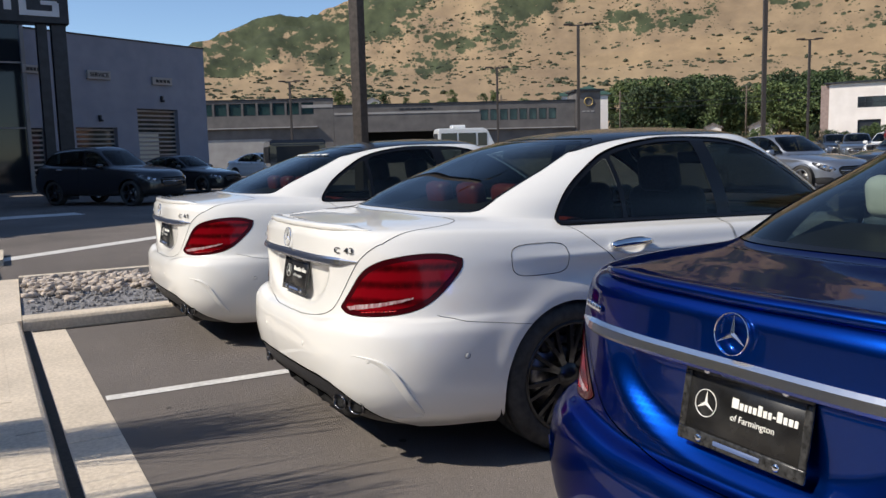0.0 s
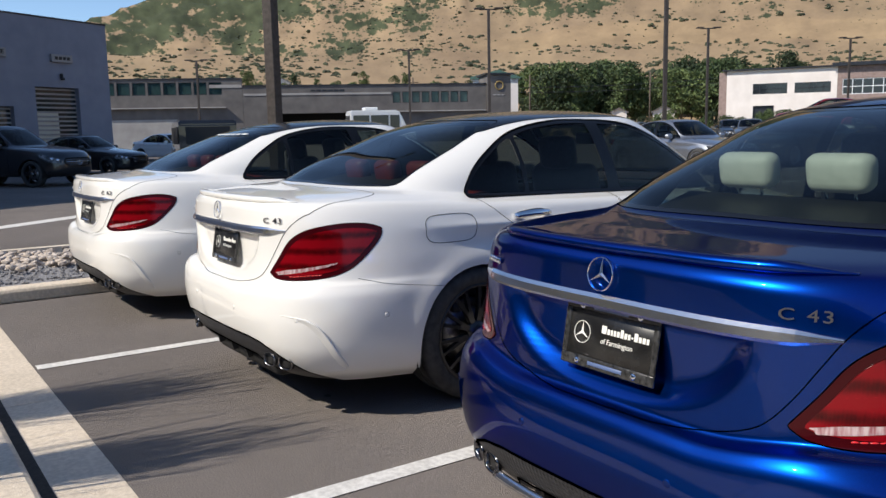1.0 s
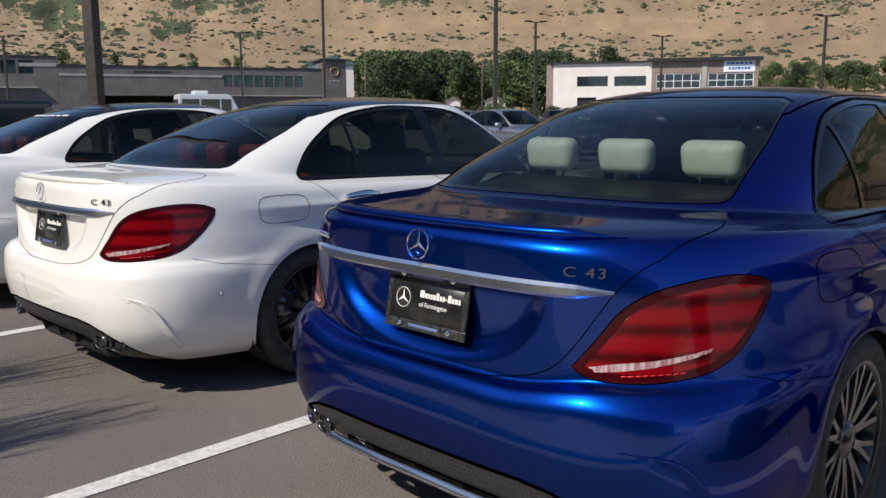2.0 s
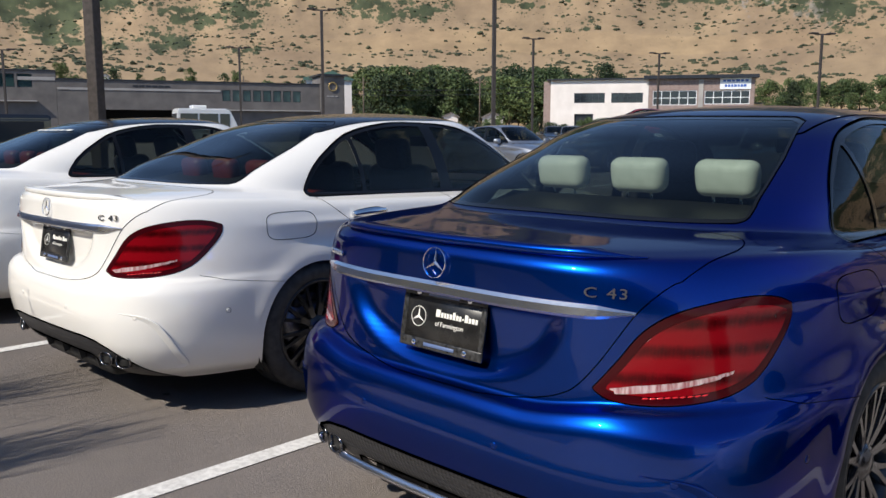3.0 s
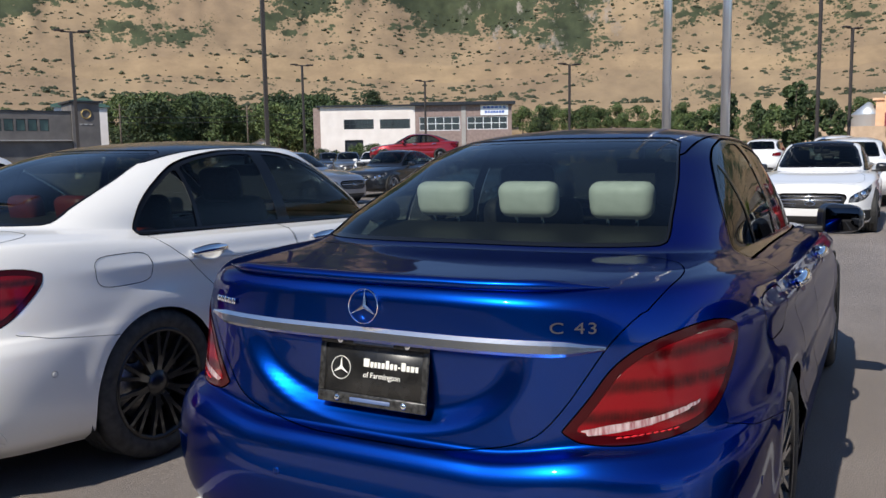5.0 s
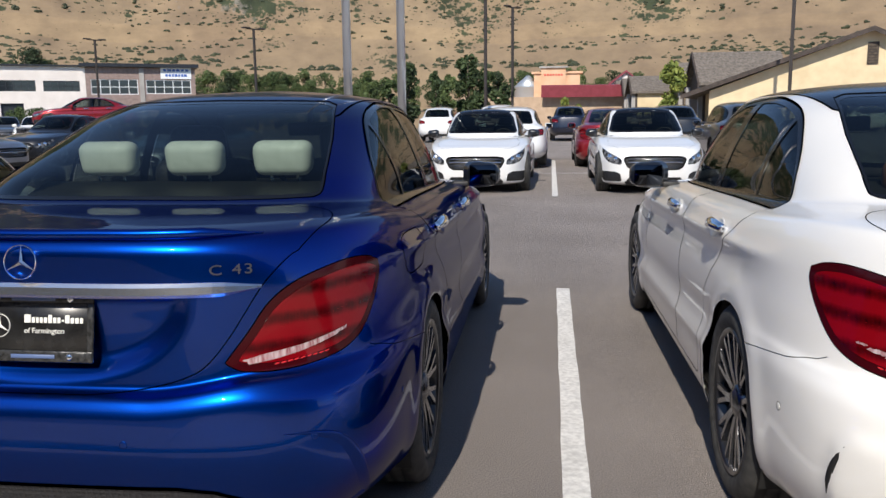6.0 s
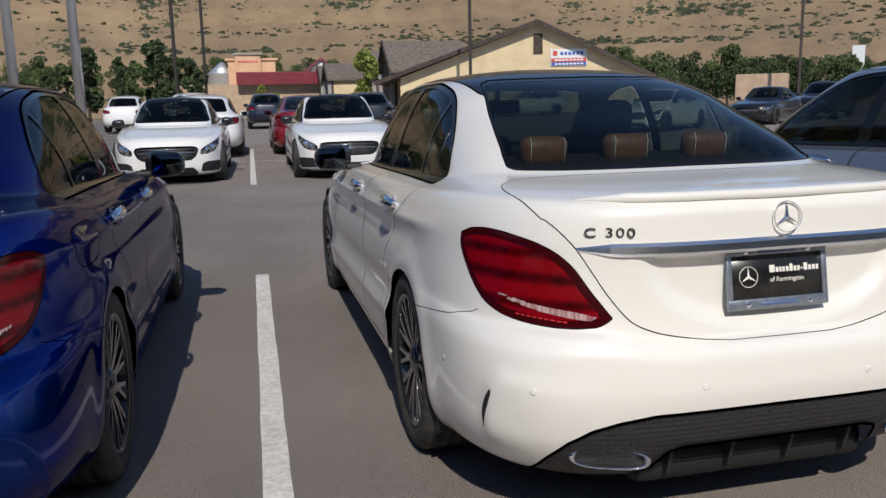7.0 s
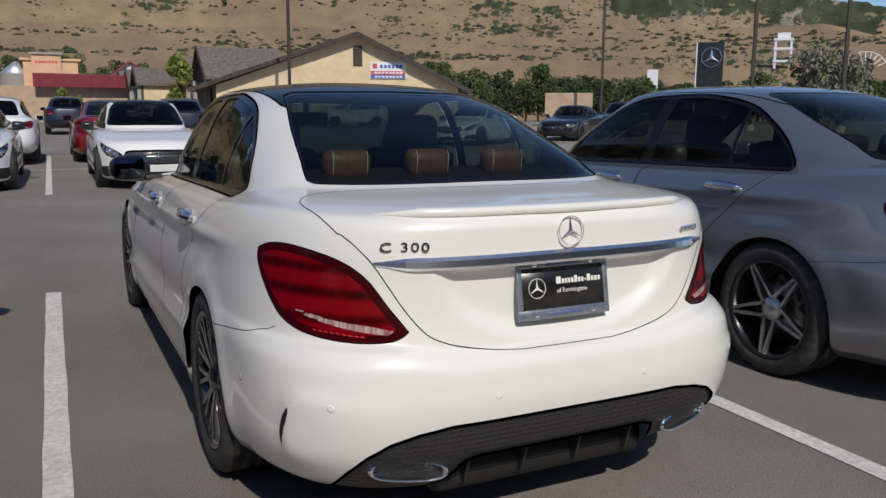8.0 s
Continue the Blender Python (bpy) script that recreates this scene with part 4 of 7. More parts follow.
def add_interior(car, leather, scale, suv=False, rest=(1.05, 1.10, .20, .135)):
    sx, sy, sz = scale
    up = .13 if suv else 0
    bm = bmesh.new()
    rbox(bm, (1.50 * sx, 3.0 * sy, .06), (0, 1.95 * sy, .28 + up), .01, 1)
    for sg in (1, -1):
        rbox(bm, (.05, 2.6 * sy, .64), (sg * .735 * sx, 2.05 * sy, .60 + up), .02, 1)
    shelf = rbox(bm, (1.24 * sx, .46 * sy, .03), (0, .92 * sy, (1.0 + up) * sz), .01, 1)
    for v in shelf:
        if v.co.y < .9 * sy:
            v.co.x *= .80
        else:
            v.co.z += .062
    rbox(bm, (1.40 * sx, .40, .32), (0, 3.12 * sy, .78 + up), .08, 2)
    rbox(bm, (.24, 1.2, .30), (0, 2.5 * sy, .45 + up), .04, 1)
    part("cabin", mesh_once(("cabin", scale, suv), lambda: bm_mesh("cabin", bm, leather_black, True)), None, car, "black cabin lining, shelf and dashboard")

    def bench():
        b = bmesh.new()
        rbox(b, (1.28 * sx, .18, .66), (0, 1.28 * sy, .67 + up), .07, 3, None)
        rbox(b, (1.28 * sx, .52, .18), (0, 1.60 * sy, .46 + up), .06, 3)
        return bm_mesh("rear_bench", b, leather)

    part("rear_bench", mesh_once(("bench", scale, leather.name, suv), bench), None, car)
    ry, rz, rw, rh = rest
    head = mesh_once(("headrest", leather.name), lambda: bm_mesh("headrest", headrest_bm(rw, rh, .09), leather))
    stitch = mesh_once(("stitch", rw, rh), lambda: bm_mesh("stitching", tube(bmesh.new(), [(0, -.030, rh * .50), (0, -.046, rh * .36), (0, -.0475, 0), (0, -.046, -rh * .36)], .0016, 5), cream_ink))
    post = mesh_once("post", lambda: bm_mesh("headrest_post", tube(bmesh.new(), [(0, 0, -.14), (0, 0, -.05)], .006, 6), chrome))
    for k in (-1, 0, 1):
        h = part("headrest", head, None, car, m=pose(k * .34 * sx, ry * sy, (rz + up) * sz, 8, 0, 0))
        if leather is leather_tan:
            for dx in (-.36 * rw, .36 * rw):
                part("stitching", stitch, None, h, m=pose(dx, 0, 0))
        for dx in (-.05, .05):
            part("headrest_post", post, None, h, m=pose(dx, 0, 0))

    def front_seat():
        b = bmesh.new()
        rbox(b, (.50, .16, .66), (0, 0, .36), .07, 3)
        rbox(b, (.52, .50, .18), (0, .28, 0), .06, 3)
        rbox(b, (.27, .11, .20), (0, -.03, .76), .05, 3)
        return bm_mesh("front_seat", b, leather_black)

    fs = mesh_once(("front_seat"), front_seat)
    for sg in (1, -1):
        part("front_seat", fs, None, car, "black front seat with a tall headrest", m=pose(sg * .37 * sx, 2.18 * sy, .44 + up, 10, 0, 0))

    def wheel():
        b = bmesh.new()
        lathe(b, [(.016 * math.cos(a), .18 + .016 * math.sin(a)) for a in (2 * math.pi * k / 8 for k in range(8))], 28, True, "z")
        rbox(b, (.30, .04, .02), (0, 0, 0), .008, 1), rbox(b, (.12, .12, .04), (0, 0, -.01), .01, 1)
        return bm_mesh("steering_wheel", b, leather_black)

    glass = mesh_once("inside_mirror", lambda: bm_mesh("inside_mirror", (lambda b: (rbox(b, (.25, .03, .075), (0, 0, 0), .014, 2), rbox(b, (.03, .03, .10), (0, .02, .05), .008, 1), b)[-1])(bmesh.new()), leather_black))
    part("inside_mirror", glass, None, car, m=pose(0, 2.66 * sy, (1.255 + up * 1.2) * sz))
    part("steering_wheel", mesh_once("steering", wheel), None, car, m=pose(-.37 * sx, 2.83 * sy, .90 + up, -65, 0, 0))


def mirror_mesh():
    b = bmesh.new()
    rbox(b, (.195, .13, .158), (0, 0, 0), .058, 4)
    for v in b.verts:
        k = (v.co.x + .11) / .22
        v.co.z *= .78 + .26 * (1 - k)
        if v.co.y > 0:
            v.co.y *= 1.1
            v.co.x -= .02
    return b


def add_mirrors(car, mat, scale, up=0.0):
    sx, sy, sz = scale
    cap = mesh_once("mirror_cap", lambda: bm_mesh("mirror", mirror_mesh(), black_paint))
    glass = mesh_once("mirror_glass", lambda: bm_mesh("mirror_glass", (lambda b: (rbox(b, (.150, .006, .112), (0, -.0645, 0), .003, 1), b)[1])(bmesh.new()), mirror_dark))
    foot = mesh_once("mirror_foot", lambda: bm_mesh("mirror_foot", (lambda b: (rbox(b, (.10, .06, .035), (-.13, .01, -.055), .012, 2), b)[1])(bmesh.new()), black_trim))
    for sg in (1, -1):
        m = pose(sg * .950 * sx, 2.90 * sy, (.985 + up) * sz) @ Matrix.Diagonal((sg, 1, 1, 1))
        mir = part("mirror", cap, None, car, m=m)
        put_paint(mir, mat)
        part("mirror_glass", glass, None, mir), part("mirror_foot", foot, None, mir)


def trade_bars():
    """A trade name as letter-sized bars: tall ones for capitals and ascenders."""
    b, x = bmesh.new(), -.026
    for w, h in ((.0175, 1), (.0095, .68), (.0075, .68), (.0085, .68), (.0095, .68), (.0105, 1), (.0095, .68), (.0085, .68), (.007, .22), (.0125, 1), (.0095, .68), (.0105, .68), (.0085, .68)):
        rbox(b, (w, .0015, .021 * h), (x + w / 2, -.003, .0105 * h + (.0045 if h == .22 else 0) + .0145), .0007, 1)
        x += w + .0026
    return bm_mesh("trade_name_bar", b, cream_ink, True)


def plate_thing(car, y, z, tilt, frame_mat, frame_label):
    """A dealer plate: frame, black panel, emblem, bars for the trade name, and the town."""
    def surround():
        b = bmesh.new()
        for size, at in (((.325, .010, .020), (0, 0, .076)), ((.325, .010, .030), (0, 0, -.071)), ((.018, .010, .126), (-.1535, 0, .005)), ((.018, .010, .126), (.1535, 0, .005))):
            rbox(b, size, at, .004, 2)
        return bm_mesh("plate_frame", b, frame_mat)

    fr = part("plate_frame", mesh_once(("plate", frame_mat.name), surround), None, car, frame_label, m=pose(0, y, z, -tilt, 0, 0))
    part("plate_panel", mesh_once("panel", lambda: bm_mesh("plate_panel", (lambda b: (rbox(b, (.30, .005, .13), (0, .001, .004), .002, 1), b)[1])(bmesh.new()), plate_black)), None, fr, "black dealer plate with pale writing")
    part("plate_emblem", mesh_once("plate_emblem", lambda: emblem_mesh(.030, cream_ink, "plate_emblem", .003)), None, fr, m=pose(-.094, -.0035, .006))
    part("trade_name_bar", mesh_once("trade_bar", trade_bars), None, fr, "pale bars in place of the trade name")
    part("plate_lettering", mesh_once("plate_text", lambda: lettering("of Farmington", .0195, .0015, cream_ink, align="LEFT")), None, fr, m=pose(-.026, -.003, -.006))
    part("frame_lettering_bar", mesh_once("frame_bar", lambda: bm_mesh("frame_lettering_bar", (lambda b: (rbox(b, (.12, .0015, .010), (0, 0, 0), .002, 1), b)[1])(bmesh.new()), plate_ink)), None, fr, m=pose(0, -.0055, -.071))
    part("frame_lettering_bar", MESH_CACHE["frame_bar"], None, fr, m=pose(0, -.0055, .076))
    screws = mesh_once("screw", lambda: bm_mesh("plate_screw", lathe(bmesh.new(), [(-.004, .0085), (.002, .0085), (.004, .005), (.0045, .0005)], 14, axis="z"), chrome))
    for sx in (-.10, .10):
        part("plate_screw", screws, None, fr, m=pose(sx, -.006, .076, 90))
        part("plate_screw", screws, None, fr, m=pose(sx, -.006, -.071, 90))


def tail_details(car, sh, key, badge, left_badge, dark_badge, quad, y0=0.0):
    """Chrome strip, lip, emblem, badges, exhaust tips, diffuser fins, plate."""
    def along(s0, s1, z0, n=41):
        run = np.linspace(s0, s1, n)
        got = [sh.near(s, z0) for s in run]
        P, Nn = np.array([g[0] for g in got]), np.array([g[1] for g in got])
        for _ in range(6):
            P[1:-1] = (P[:-2] + 2 * P[1:-1] + P[2:]) / 4
            Nn[1:-1] = (Nn[:-2] + 2 * Nn[1:-1] + Nn[2:]) / 4
        return run, P, Nn

    def strip():
        run, P, Nn = along(-.60, .60, .886)
        up = [(0, .06, .998)] * len(P)
        taper = [max(.25, min(1, (1 - abs(s) / .625) * 5)) for s in run]
        return bm_mesh("chrome_strip", sweep(P, Nn * (1, 1, .2), up, [(-.019, -.01), (-.019, .010), (-.010, .017), (.008, .014), (.017, .006), (.017, -.01)], taper), strip_chrome, True)

    def lip():
        run, P, Nn = along(-.60, .60, 1.006)
        P = np.array([sh.near(s, 1.012)[0] for s in run])
        for _ in range(8):
            P[1:-1] = (P[:-2] + 2 * P[1:-1] + P[2:]) / 4
        out = np.stack([run * .25, -np.ones_like(run), 0 * run], 1)
        out /= np.linalg.norm(out, axis=1, keepdims=True)
        taper = [max(.12, min(1, (1 - abs(s) / .605) * 4)) for s in run]
        return bm_mesh("boot_spoiler", sweep(P, out, [(0, 0, 1)] * len(P), [(-.010, -.004), (.000, .018), (.010, .022), (.020, .018), (.024, .004), (.014, -.07), (.004, -.09)], taper), white_paint)

    part("chrome_strip", mesh_once(("strip", key), strip), None, car, "bright chrome strip across the boot lid")
    sp = part("boot_spoiler", mesh_once(("lip", key), lip), None, car)
    put_paint(sp, PAINT_OF[car.name])
    p, n = sh.near(0, .957)
    part("emblem", mesh_once("emblem", lambda: emblem_mesh(.044, star_metal)), None, car, "round chrome emblem", m=pose(0, p[1] - .008, .957, -8, 0, 0))
    for text, s, size, mat in ((badge, .528 if not left_badge else -.512, .040, dark_metal if dark_badge else badge_metal), (None, -.50 if not left_badge else .50, .020, chrome)):
        p, n = sh.near(s, .932)
        yaw = math.degrees(math.atan2(n[0], -n[1]))
        if text:
            me = mesh_once(("badge", text, mat.name), lambda: lettering(text, .036, .003, mat, "badge", 0, space=1.16))
            part("badge", me, None, car, "raised metal model lettering", m=pose(p[0] + n[0] * .003, p[1] + n[1] * .003, .932, -6, 0, yaw) @ Matrix.Diagonal((1.38, 1, 1, 1)))
        else:
            me = mesh_once("small_badge", lambda: bm_mesh("small_badge", (lambda b: ([rbox(b, (.017, .004, .017), (-.045 + .022 * k, 0, 0), .003, 1) for k in range(5)], b)[1])(bmesh.new()), chrome))
            part("small_badge", me, None, car, m=pose(p[0] + n[0] * .004, p[1] + n[1] * .004, .932, -6, 0, yaw))
    plate_thing(car, .078, .779, 10, plate_grey if key == "pearl" else PLATE_DARK, "metal plate frame with screws")

    def tip(w, h):
        b = bmesh.new()
        ringo = []
        for depth, k in ((.004, 1.0), (-.006, .96), (.002, .86), (.05, .80)):
            ringo.append([b.verts.new((w / 2 * k * spow(math.cos(a), .75), depth, h / 2 * k * spow(math.sin(a), .75))) for a in (2 * math.pi * q / 28 for q in range(28))])
        for r, q in zip(ringo, ringo[1:]):
            for i in range(28):
                b.faces.new((r[i], r[(i + 1) % 28], q[(i + 1) % 28], q[i]))
        bmesh.ops.recalc_face_normals(b, faces=b.faces)
        return b

    for sg in (1, -1):
        for dx in ((-.055, .055) if quad else (0,)):
            s = sg * ((.55 if quad else .505) + dx)
            p, n = sh.near(s, .285)
            yaw = math.degrees(math.atan2(n[0], -n[1]))
            w, h = (.086, .064) if quad else (.235, .058)
            t = part("exhaust_tip", mesh_once(("tip", bool(quad)), lambda: bm_mesh("exhaust_tip", tip(w, h), dark_chrome if quad else chrome)), None, car, "polished exhaust tip", m=pose(p[0] + n[0] * (.010 if quad else .002), p[1] + n[1] * (.012 if quad else .002), .285 if quad else .290, 0, -6 * sg if not quad else 0, yaw))
            part("exhaust_bore", mesh_once(("bore", bool(quad)), lambda: bm_mesh("exhaust_bore", (lambda b: (rbox(b, (w * .86, .004, h * .8), (0, .016, 0), .0, 1), b)[1])(bmesh.new()), seam_dark)), None, t)
    fin = mesh_once("fin", lambda: bm_mesh("diffuser_fin", prism(bmesh.new(), [(-.005, -.045), (.005, -.045), (.005, .06), (-.005, .06)], .12), black_trim, True))
    for x in (-.30, -.10, .10, .30):
        part("diffuser_fin", fin, None, car, m=pose(x, .115, .240, 16, 0, 0))
    dot = mesh_once("sensor", lambda: bm_mesh("parking_sensor", lathe(bmesh.new(), [(-.002, .0105), (.0010, .0105), (.0016, .0085), (.0016, .001)], 16, axis="z"), white_paint))
    for s in (-1.16, -.74, -.26, .26, .74, 1.16):
        p, n = sh.near(s, .505)
        eye = part("parking_sensor", dot, None, car, m=Matrix.Translation(p) @ Vector(n).to_track_quat("Z", "Y").to_matrix().to_4x4())
        put_paint(eye, PAINT_OF[car.name])
        ring = mesh_once("sensor_ring", lambda: bm_mesh("sensor_ring", lathe(bmesh.new(), [(-.002, .0125), (.0007, .0125), (.0007, .0110), (-.002, .0110)], 16, axis="z"), seam_dark))
        if abs(s) > 1:
            part("sensor_ring", ring, None, eye)
    slit = [(.868, .505), (.890, .472), (.906, .42), (.908, .37), (.895, .315)]
    ridge = [(.66, .520), (.74, .516), (.80, .503), (.845, .474), (.880, .416), (.900, .350), (.908, .296), (.896, .266), (.850, .254), (.760, .250)]

    def crease(sg):
        """The sharp fold that runs down the bumper's corner and turns inward at its foot."""
        at = np.linspace(0, len(ridge) - 1, 55)
        got = [sh.near(sg * np.interp(t, range(len(ridge)), [a for a, b in ridge]), np.interp(t, range(len(ridge)), [b for a, b in ridge])) for t in at]
        P, Nn = np.array([g[0] for g in got]), np.array([g[1] for g in got])
        for _ in range(10):
            P[1:-1] = (P[:-2] + 2 * P[1:-1] + P[2:]) / 4
            Nn[1:-1] = (Nn[:-2] + 2 * Nn[1:-1] + Nn[2:]) / 4
        up = np.cross(np.gradient(P, axis=0), Nn) * sg
        up /= np.linalg.norm(up, axis=1, keepdims=True)
        taper = [max(.02, math.sin(math.pi * min(1, t / 9)) ** .8) for t in at]
        return bm_mesh("bumper_crease", sweep(P, Nn, up, [(.046, -.006), (.030, .0005), (.012, .0060), (.001, .0115), (-.002, .0105), (-.004, -.006)], taper), white_paint)


    def vent(sg):
        run = [(np.interp(t, range(5), [a for a, b in slit]), np.interp(t, range(5), [b for a, b in slit])) for t in np.linspace(0, 4, 25)]
        got = [sh.near(sg * s, z) for s, z in run]
        P, Nn = np.array([g[0] for g in got]), np.array([g[1] for g in got])
        for _ in range(26):
            P[1:-1] = (P[:-2] + 2 * P[1:-1] + P[2:]) / 4
            Nn[1:-1] = (Nn[:-2] + 2 * Nn[1:-1] + Nn[2:]) / 4
        T = np.gradient(P, axis=0)
        up = np.cross(T, Nn)
        up /= np.linalg.norm(up, axis=1, keepdims=True)
        w = .0105
        taper = [max(.10, math.sin(math.pi * min(1, k / 24)) ** .7) for k in range(25)]
        return bm_mesh("bumper_vent", sweep(P, Nn, up, [(-w, -.004), (-w, .0012), (0, .0026), (w, .0012), (w, -.004)], taper), seam_dark)

    for sg in (1, -1):
        if key == "pearl":
            part("bumper_vent", mesh_once(("vent", sg), lambda: vent(sg)), None, car, "narrow black vent slit")
        else:
            put_paint(part("bumper_crease", mesh_once(("crease", sg), lambda: crease(sg)), None, car), PAINT_OF[car.name])

    def beads(sg, a, b, n):
        run = np.linspace(0, 1, n * 6 + 1)
        got = [sh.near(sg * (a[0] + (b[0] - a[0]) * t), a[1] + (b[1] - a[1]) * t) for t in run]
        P, Nn = np.array([g[0] for g in got]), np.array([g[1] for g in got])
        for _ in range(4):
            P[1:-1] = (P[:-2] + 2 * P[1:-1] + P[2:]) / 4
        ring = [(.0030 * math.cos(q), .0006 + .0030 * math.sin(q)) for q in (2 * math.pi * k / 8 for k in range(8))]
        return bm_mesh("light_guide", sweep(P, Nn, [(0, .3, .95)] * len(P), ring, [.45 + .55 * abs(math.sin(math.pi * n * t)) for t in run]), lamp_bead)

    for lamp in [c for c in car.children if c.name.split(".")[0] == "tail_lamp"]:
        sg = 1 if lamp.data.vertices[0].co.x > 0 else -1
        for k, (a, b, n) in enumerate((((.69, .862), (.92, .886), 14), ((.60, .770), (.88, .800), 16), ((.62, .682), (.78, .694), 9))):
            part("light_guide", mesh_once(("beads", sg, k), lambda: beads(sg, a, b, n)), None, lamp)
    if PAINT_OF[car.name] is blue_paint:
        run, P, Nn = along(-.47, .47, .285)
        trim = sweep(P + np.array((0, -.012, -.022)), Nn, [(0, .3, .95)] * len(P), [(.011 * math.cos(q), .011 * math.sin(q)) for q in (2 * math.pi * k / 10 for k in range(10))], [1] * len(P))
        part("diffuser_trim", bm_mesh("diffuser_trim", trim, satin_chrome), None, car, "silver bar along the diffuser's foot")
    under = mesh_once("valance", lambda: bm_mesh("valance", (lambda b: (rbox(b, (.80, .24, .12), (0, .27, .215), .04, 2), b)[1])(bmesh.new()), seam_dark))
    part("valance", under, None, car, "black panel below the diffuser")


def nose_details(car, scale, up=0.0, star=True):
    sx, sy, sz = scale

    def slats():
        b = bmesh.new()
        for z, w, h in ((.545, .86, .022), (.60, .86, .007), (.49, .78, .007), (.455, .70, .007)):
            rbox(b, (w * sx, .05, h), (0, 4.64 * sy, (z + up) * sz), .006, 1)
        return bm_mesh("grille_slat", b, satin_chrome)

    part("grille_slat", mesh_once(("slats", scale, up), slats), None, car)
    part("front_emblem", mesh_once("front_emblem", lambda: emblem_mesh(.085, chrome, "front_emblem")), None, car, "large chrome emblem in the grille", m=pose(0, 4.695 * sy, (.54 + up) * sz, 0, 0, 180))
    lens = mesh_once("lens", lambda: bm_mesh("lamp_lens", (lambda b: (lathe(b, [(-.03, .05), (0, .055), (.02, .04), (.03, .001)], 16, axis="z"), b)[1])(bmesh.new()), chrome))
    for sg in (1, -1):
        for dx in (.60, .70):
            part("lamp_lens", lens, None, car, m=pose(sg * dx * sx, (4.515 - .10 * (dx - .60) / .1) * sy, (.590 + up + .03 * (dx - .6) / .1) * sz, -90, 0, -20 * sg))


def under_tray(car, scale, up=0.0):
    """Dark floor pan and the linings of the wheel arches."""
    def make():
        b = bmesh.new()
        sx, sy, _ = scale
        rbox(b, (1.30 * sx, 4.15 * sy, .10), (0, 2.33 * sy, .235 + up), .03, 1)
        rbox(b, (1.70 * sx, 2.0 * sy, .08), (0, 2.47 * sy, .235 + up), .02, 1)
        for y in (1.015, 3.87):
            for sg in (1, -1):
                ring = []
                for x in (.56, .875):
                    ring.append([b.verts.new((sg * x * sx, y * sy + .378 * math.cos(a), .335 + up * .5 + .378 * math.sin(a))) for a in (math.radians(-25 + 230 * k / 24) for k in range(25))])
                for i in range(24):
                    b.faces.new((ring[0][i], ring[0][i + 1], ring[1][i + 1], ring[1][i]))
                b.faces.new(ring[0])
        return bm_mesh("under_tray", b, seam_dark, True)

    part("under_tray", mesh_once(("tray", scale, up), make), None, car)


def handle_mesh():
    """A bowed chrome grip, thicker in the middle, on two feet."""
    b = bmesh.new()
    rows = []
    for k in range(13):
        t = -1 + k / 6
        y, bow, h = .118 * t, .034 - .020 * t * t, .021 - .006 * t * t
        rows.append([b.verts.new((bow + dx, y, dz * h)) for dx, dz in ((-.010, -.8), (.002, -1), (.008, -.3), (.008, .4), (.001, 1), (-.010, .8))])
    for p, q in zip(rows, rows[1:]):
        for i in range(6):
            b.faces.new((p[i], p[(i + 1) % 6], q[(i + 1) % 6], q[i]))
    b.faces.new(rows[0][::-1]), b.faces.new(rows[-1])
    for y in (-.100, .100):
        rbox(b, (.034, .036, .030), (.004, y, 0), .010, 2)
    bmesh.ops.recalc_face_normals(b, faces=b.faces)
    return b


def cup_mesh():
    """The shallow oval bowl behind a grip."""
    b = bmesh.new()
    rows = []
    for rad, out in ((1.0, .001), (.92, .003), (.80, .000), (.55, -.004), (.25, -.005)):
        rows.append([b.verts.new((out, .088 * rad * math.cos(a), -.006 + .042 * rad * math.sin(a))) for a in (2 * math.pi * k / 24 for k in range(24))])
    for p, q in zip(rows, rows[1:]):
        for i in range(24):
            b.faces.new((p[i], p[(i + 1) % 24], q[(i + 1) % 24], q[i]))
    b.faces.new(rows[-1])
    bmesh.ops.recalc_face_normals(b, faces=b.faces)
    return b


def handles(car, sh, scale, mat, belt=.883):
    bar = mesh_once("handle", lambda: bm_mesh("door_handle", handle_mesh(), chrome))
    cup = mesh_once("handle_cup", lambda: bm_mesh("handle_cup", cup_mesh(), white_paint))
    V, N = sh.base[0], sh.base[1]
    for y in (1.355, 2.30):
        for sg in (1, -1):
            d = (V[:, 1] - y * scale[1]) ** 2 + (V[:, 2] - (belt + .012 * (2.2 - y)) * scale[2]) ** 2 + np.where(V[:, 0] * sg > .5, 0, 9)
            k = int(np.argmin(d))
            p, lean = V[k], math.degrees(math.atan2(N[k][2], abs(N[k][0])))
            grip = part("door_handle", bar, None, car, "chrome door handle", m=pose(p[0] + sg * .006, p[1], p[2], 1, 0, 0 if sg > 0 else 180) @ pose(0, 0, 0, 0, -lean, 0))
            put_paint(part("handle_cup", cup, None, grip, m=pose(.000, 0, 0)), mat)


PAINT_OF = {}
plate_ink = material("frame_ink", (.10, .15, .30), .5)
PLATE_DARK = grain(material("plate_frame_black", (.03, .03, .03), .25), ((.015, .015, .015), (.05, .05, .05)), 90, bump=.15)
PANELS = {}


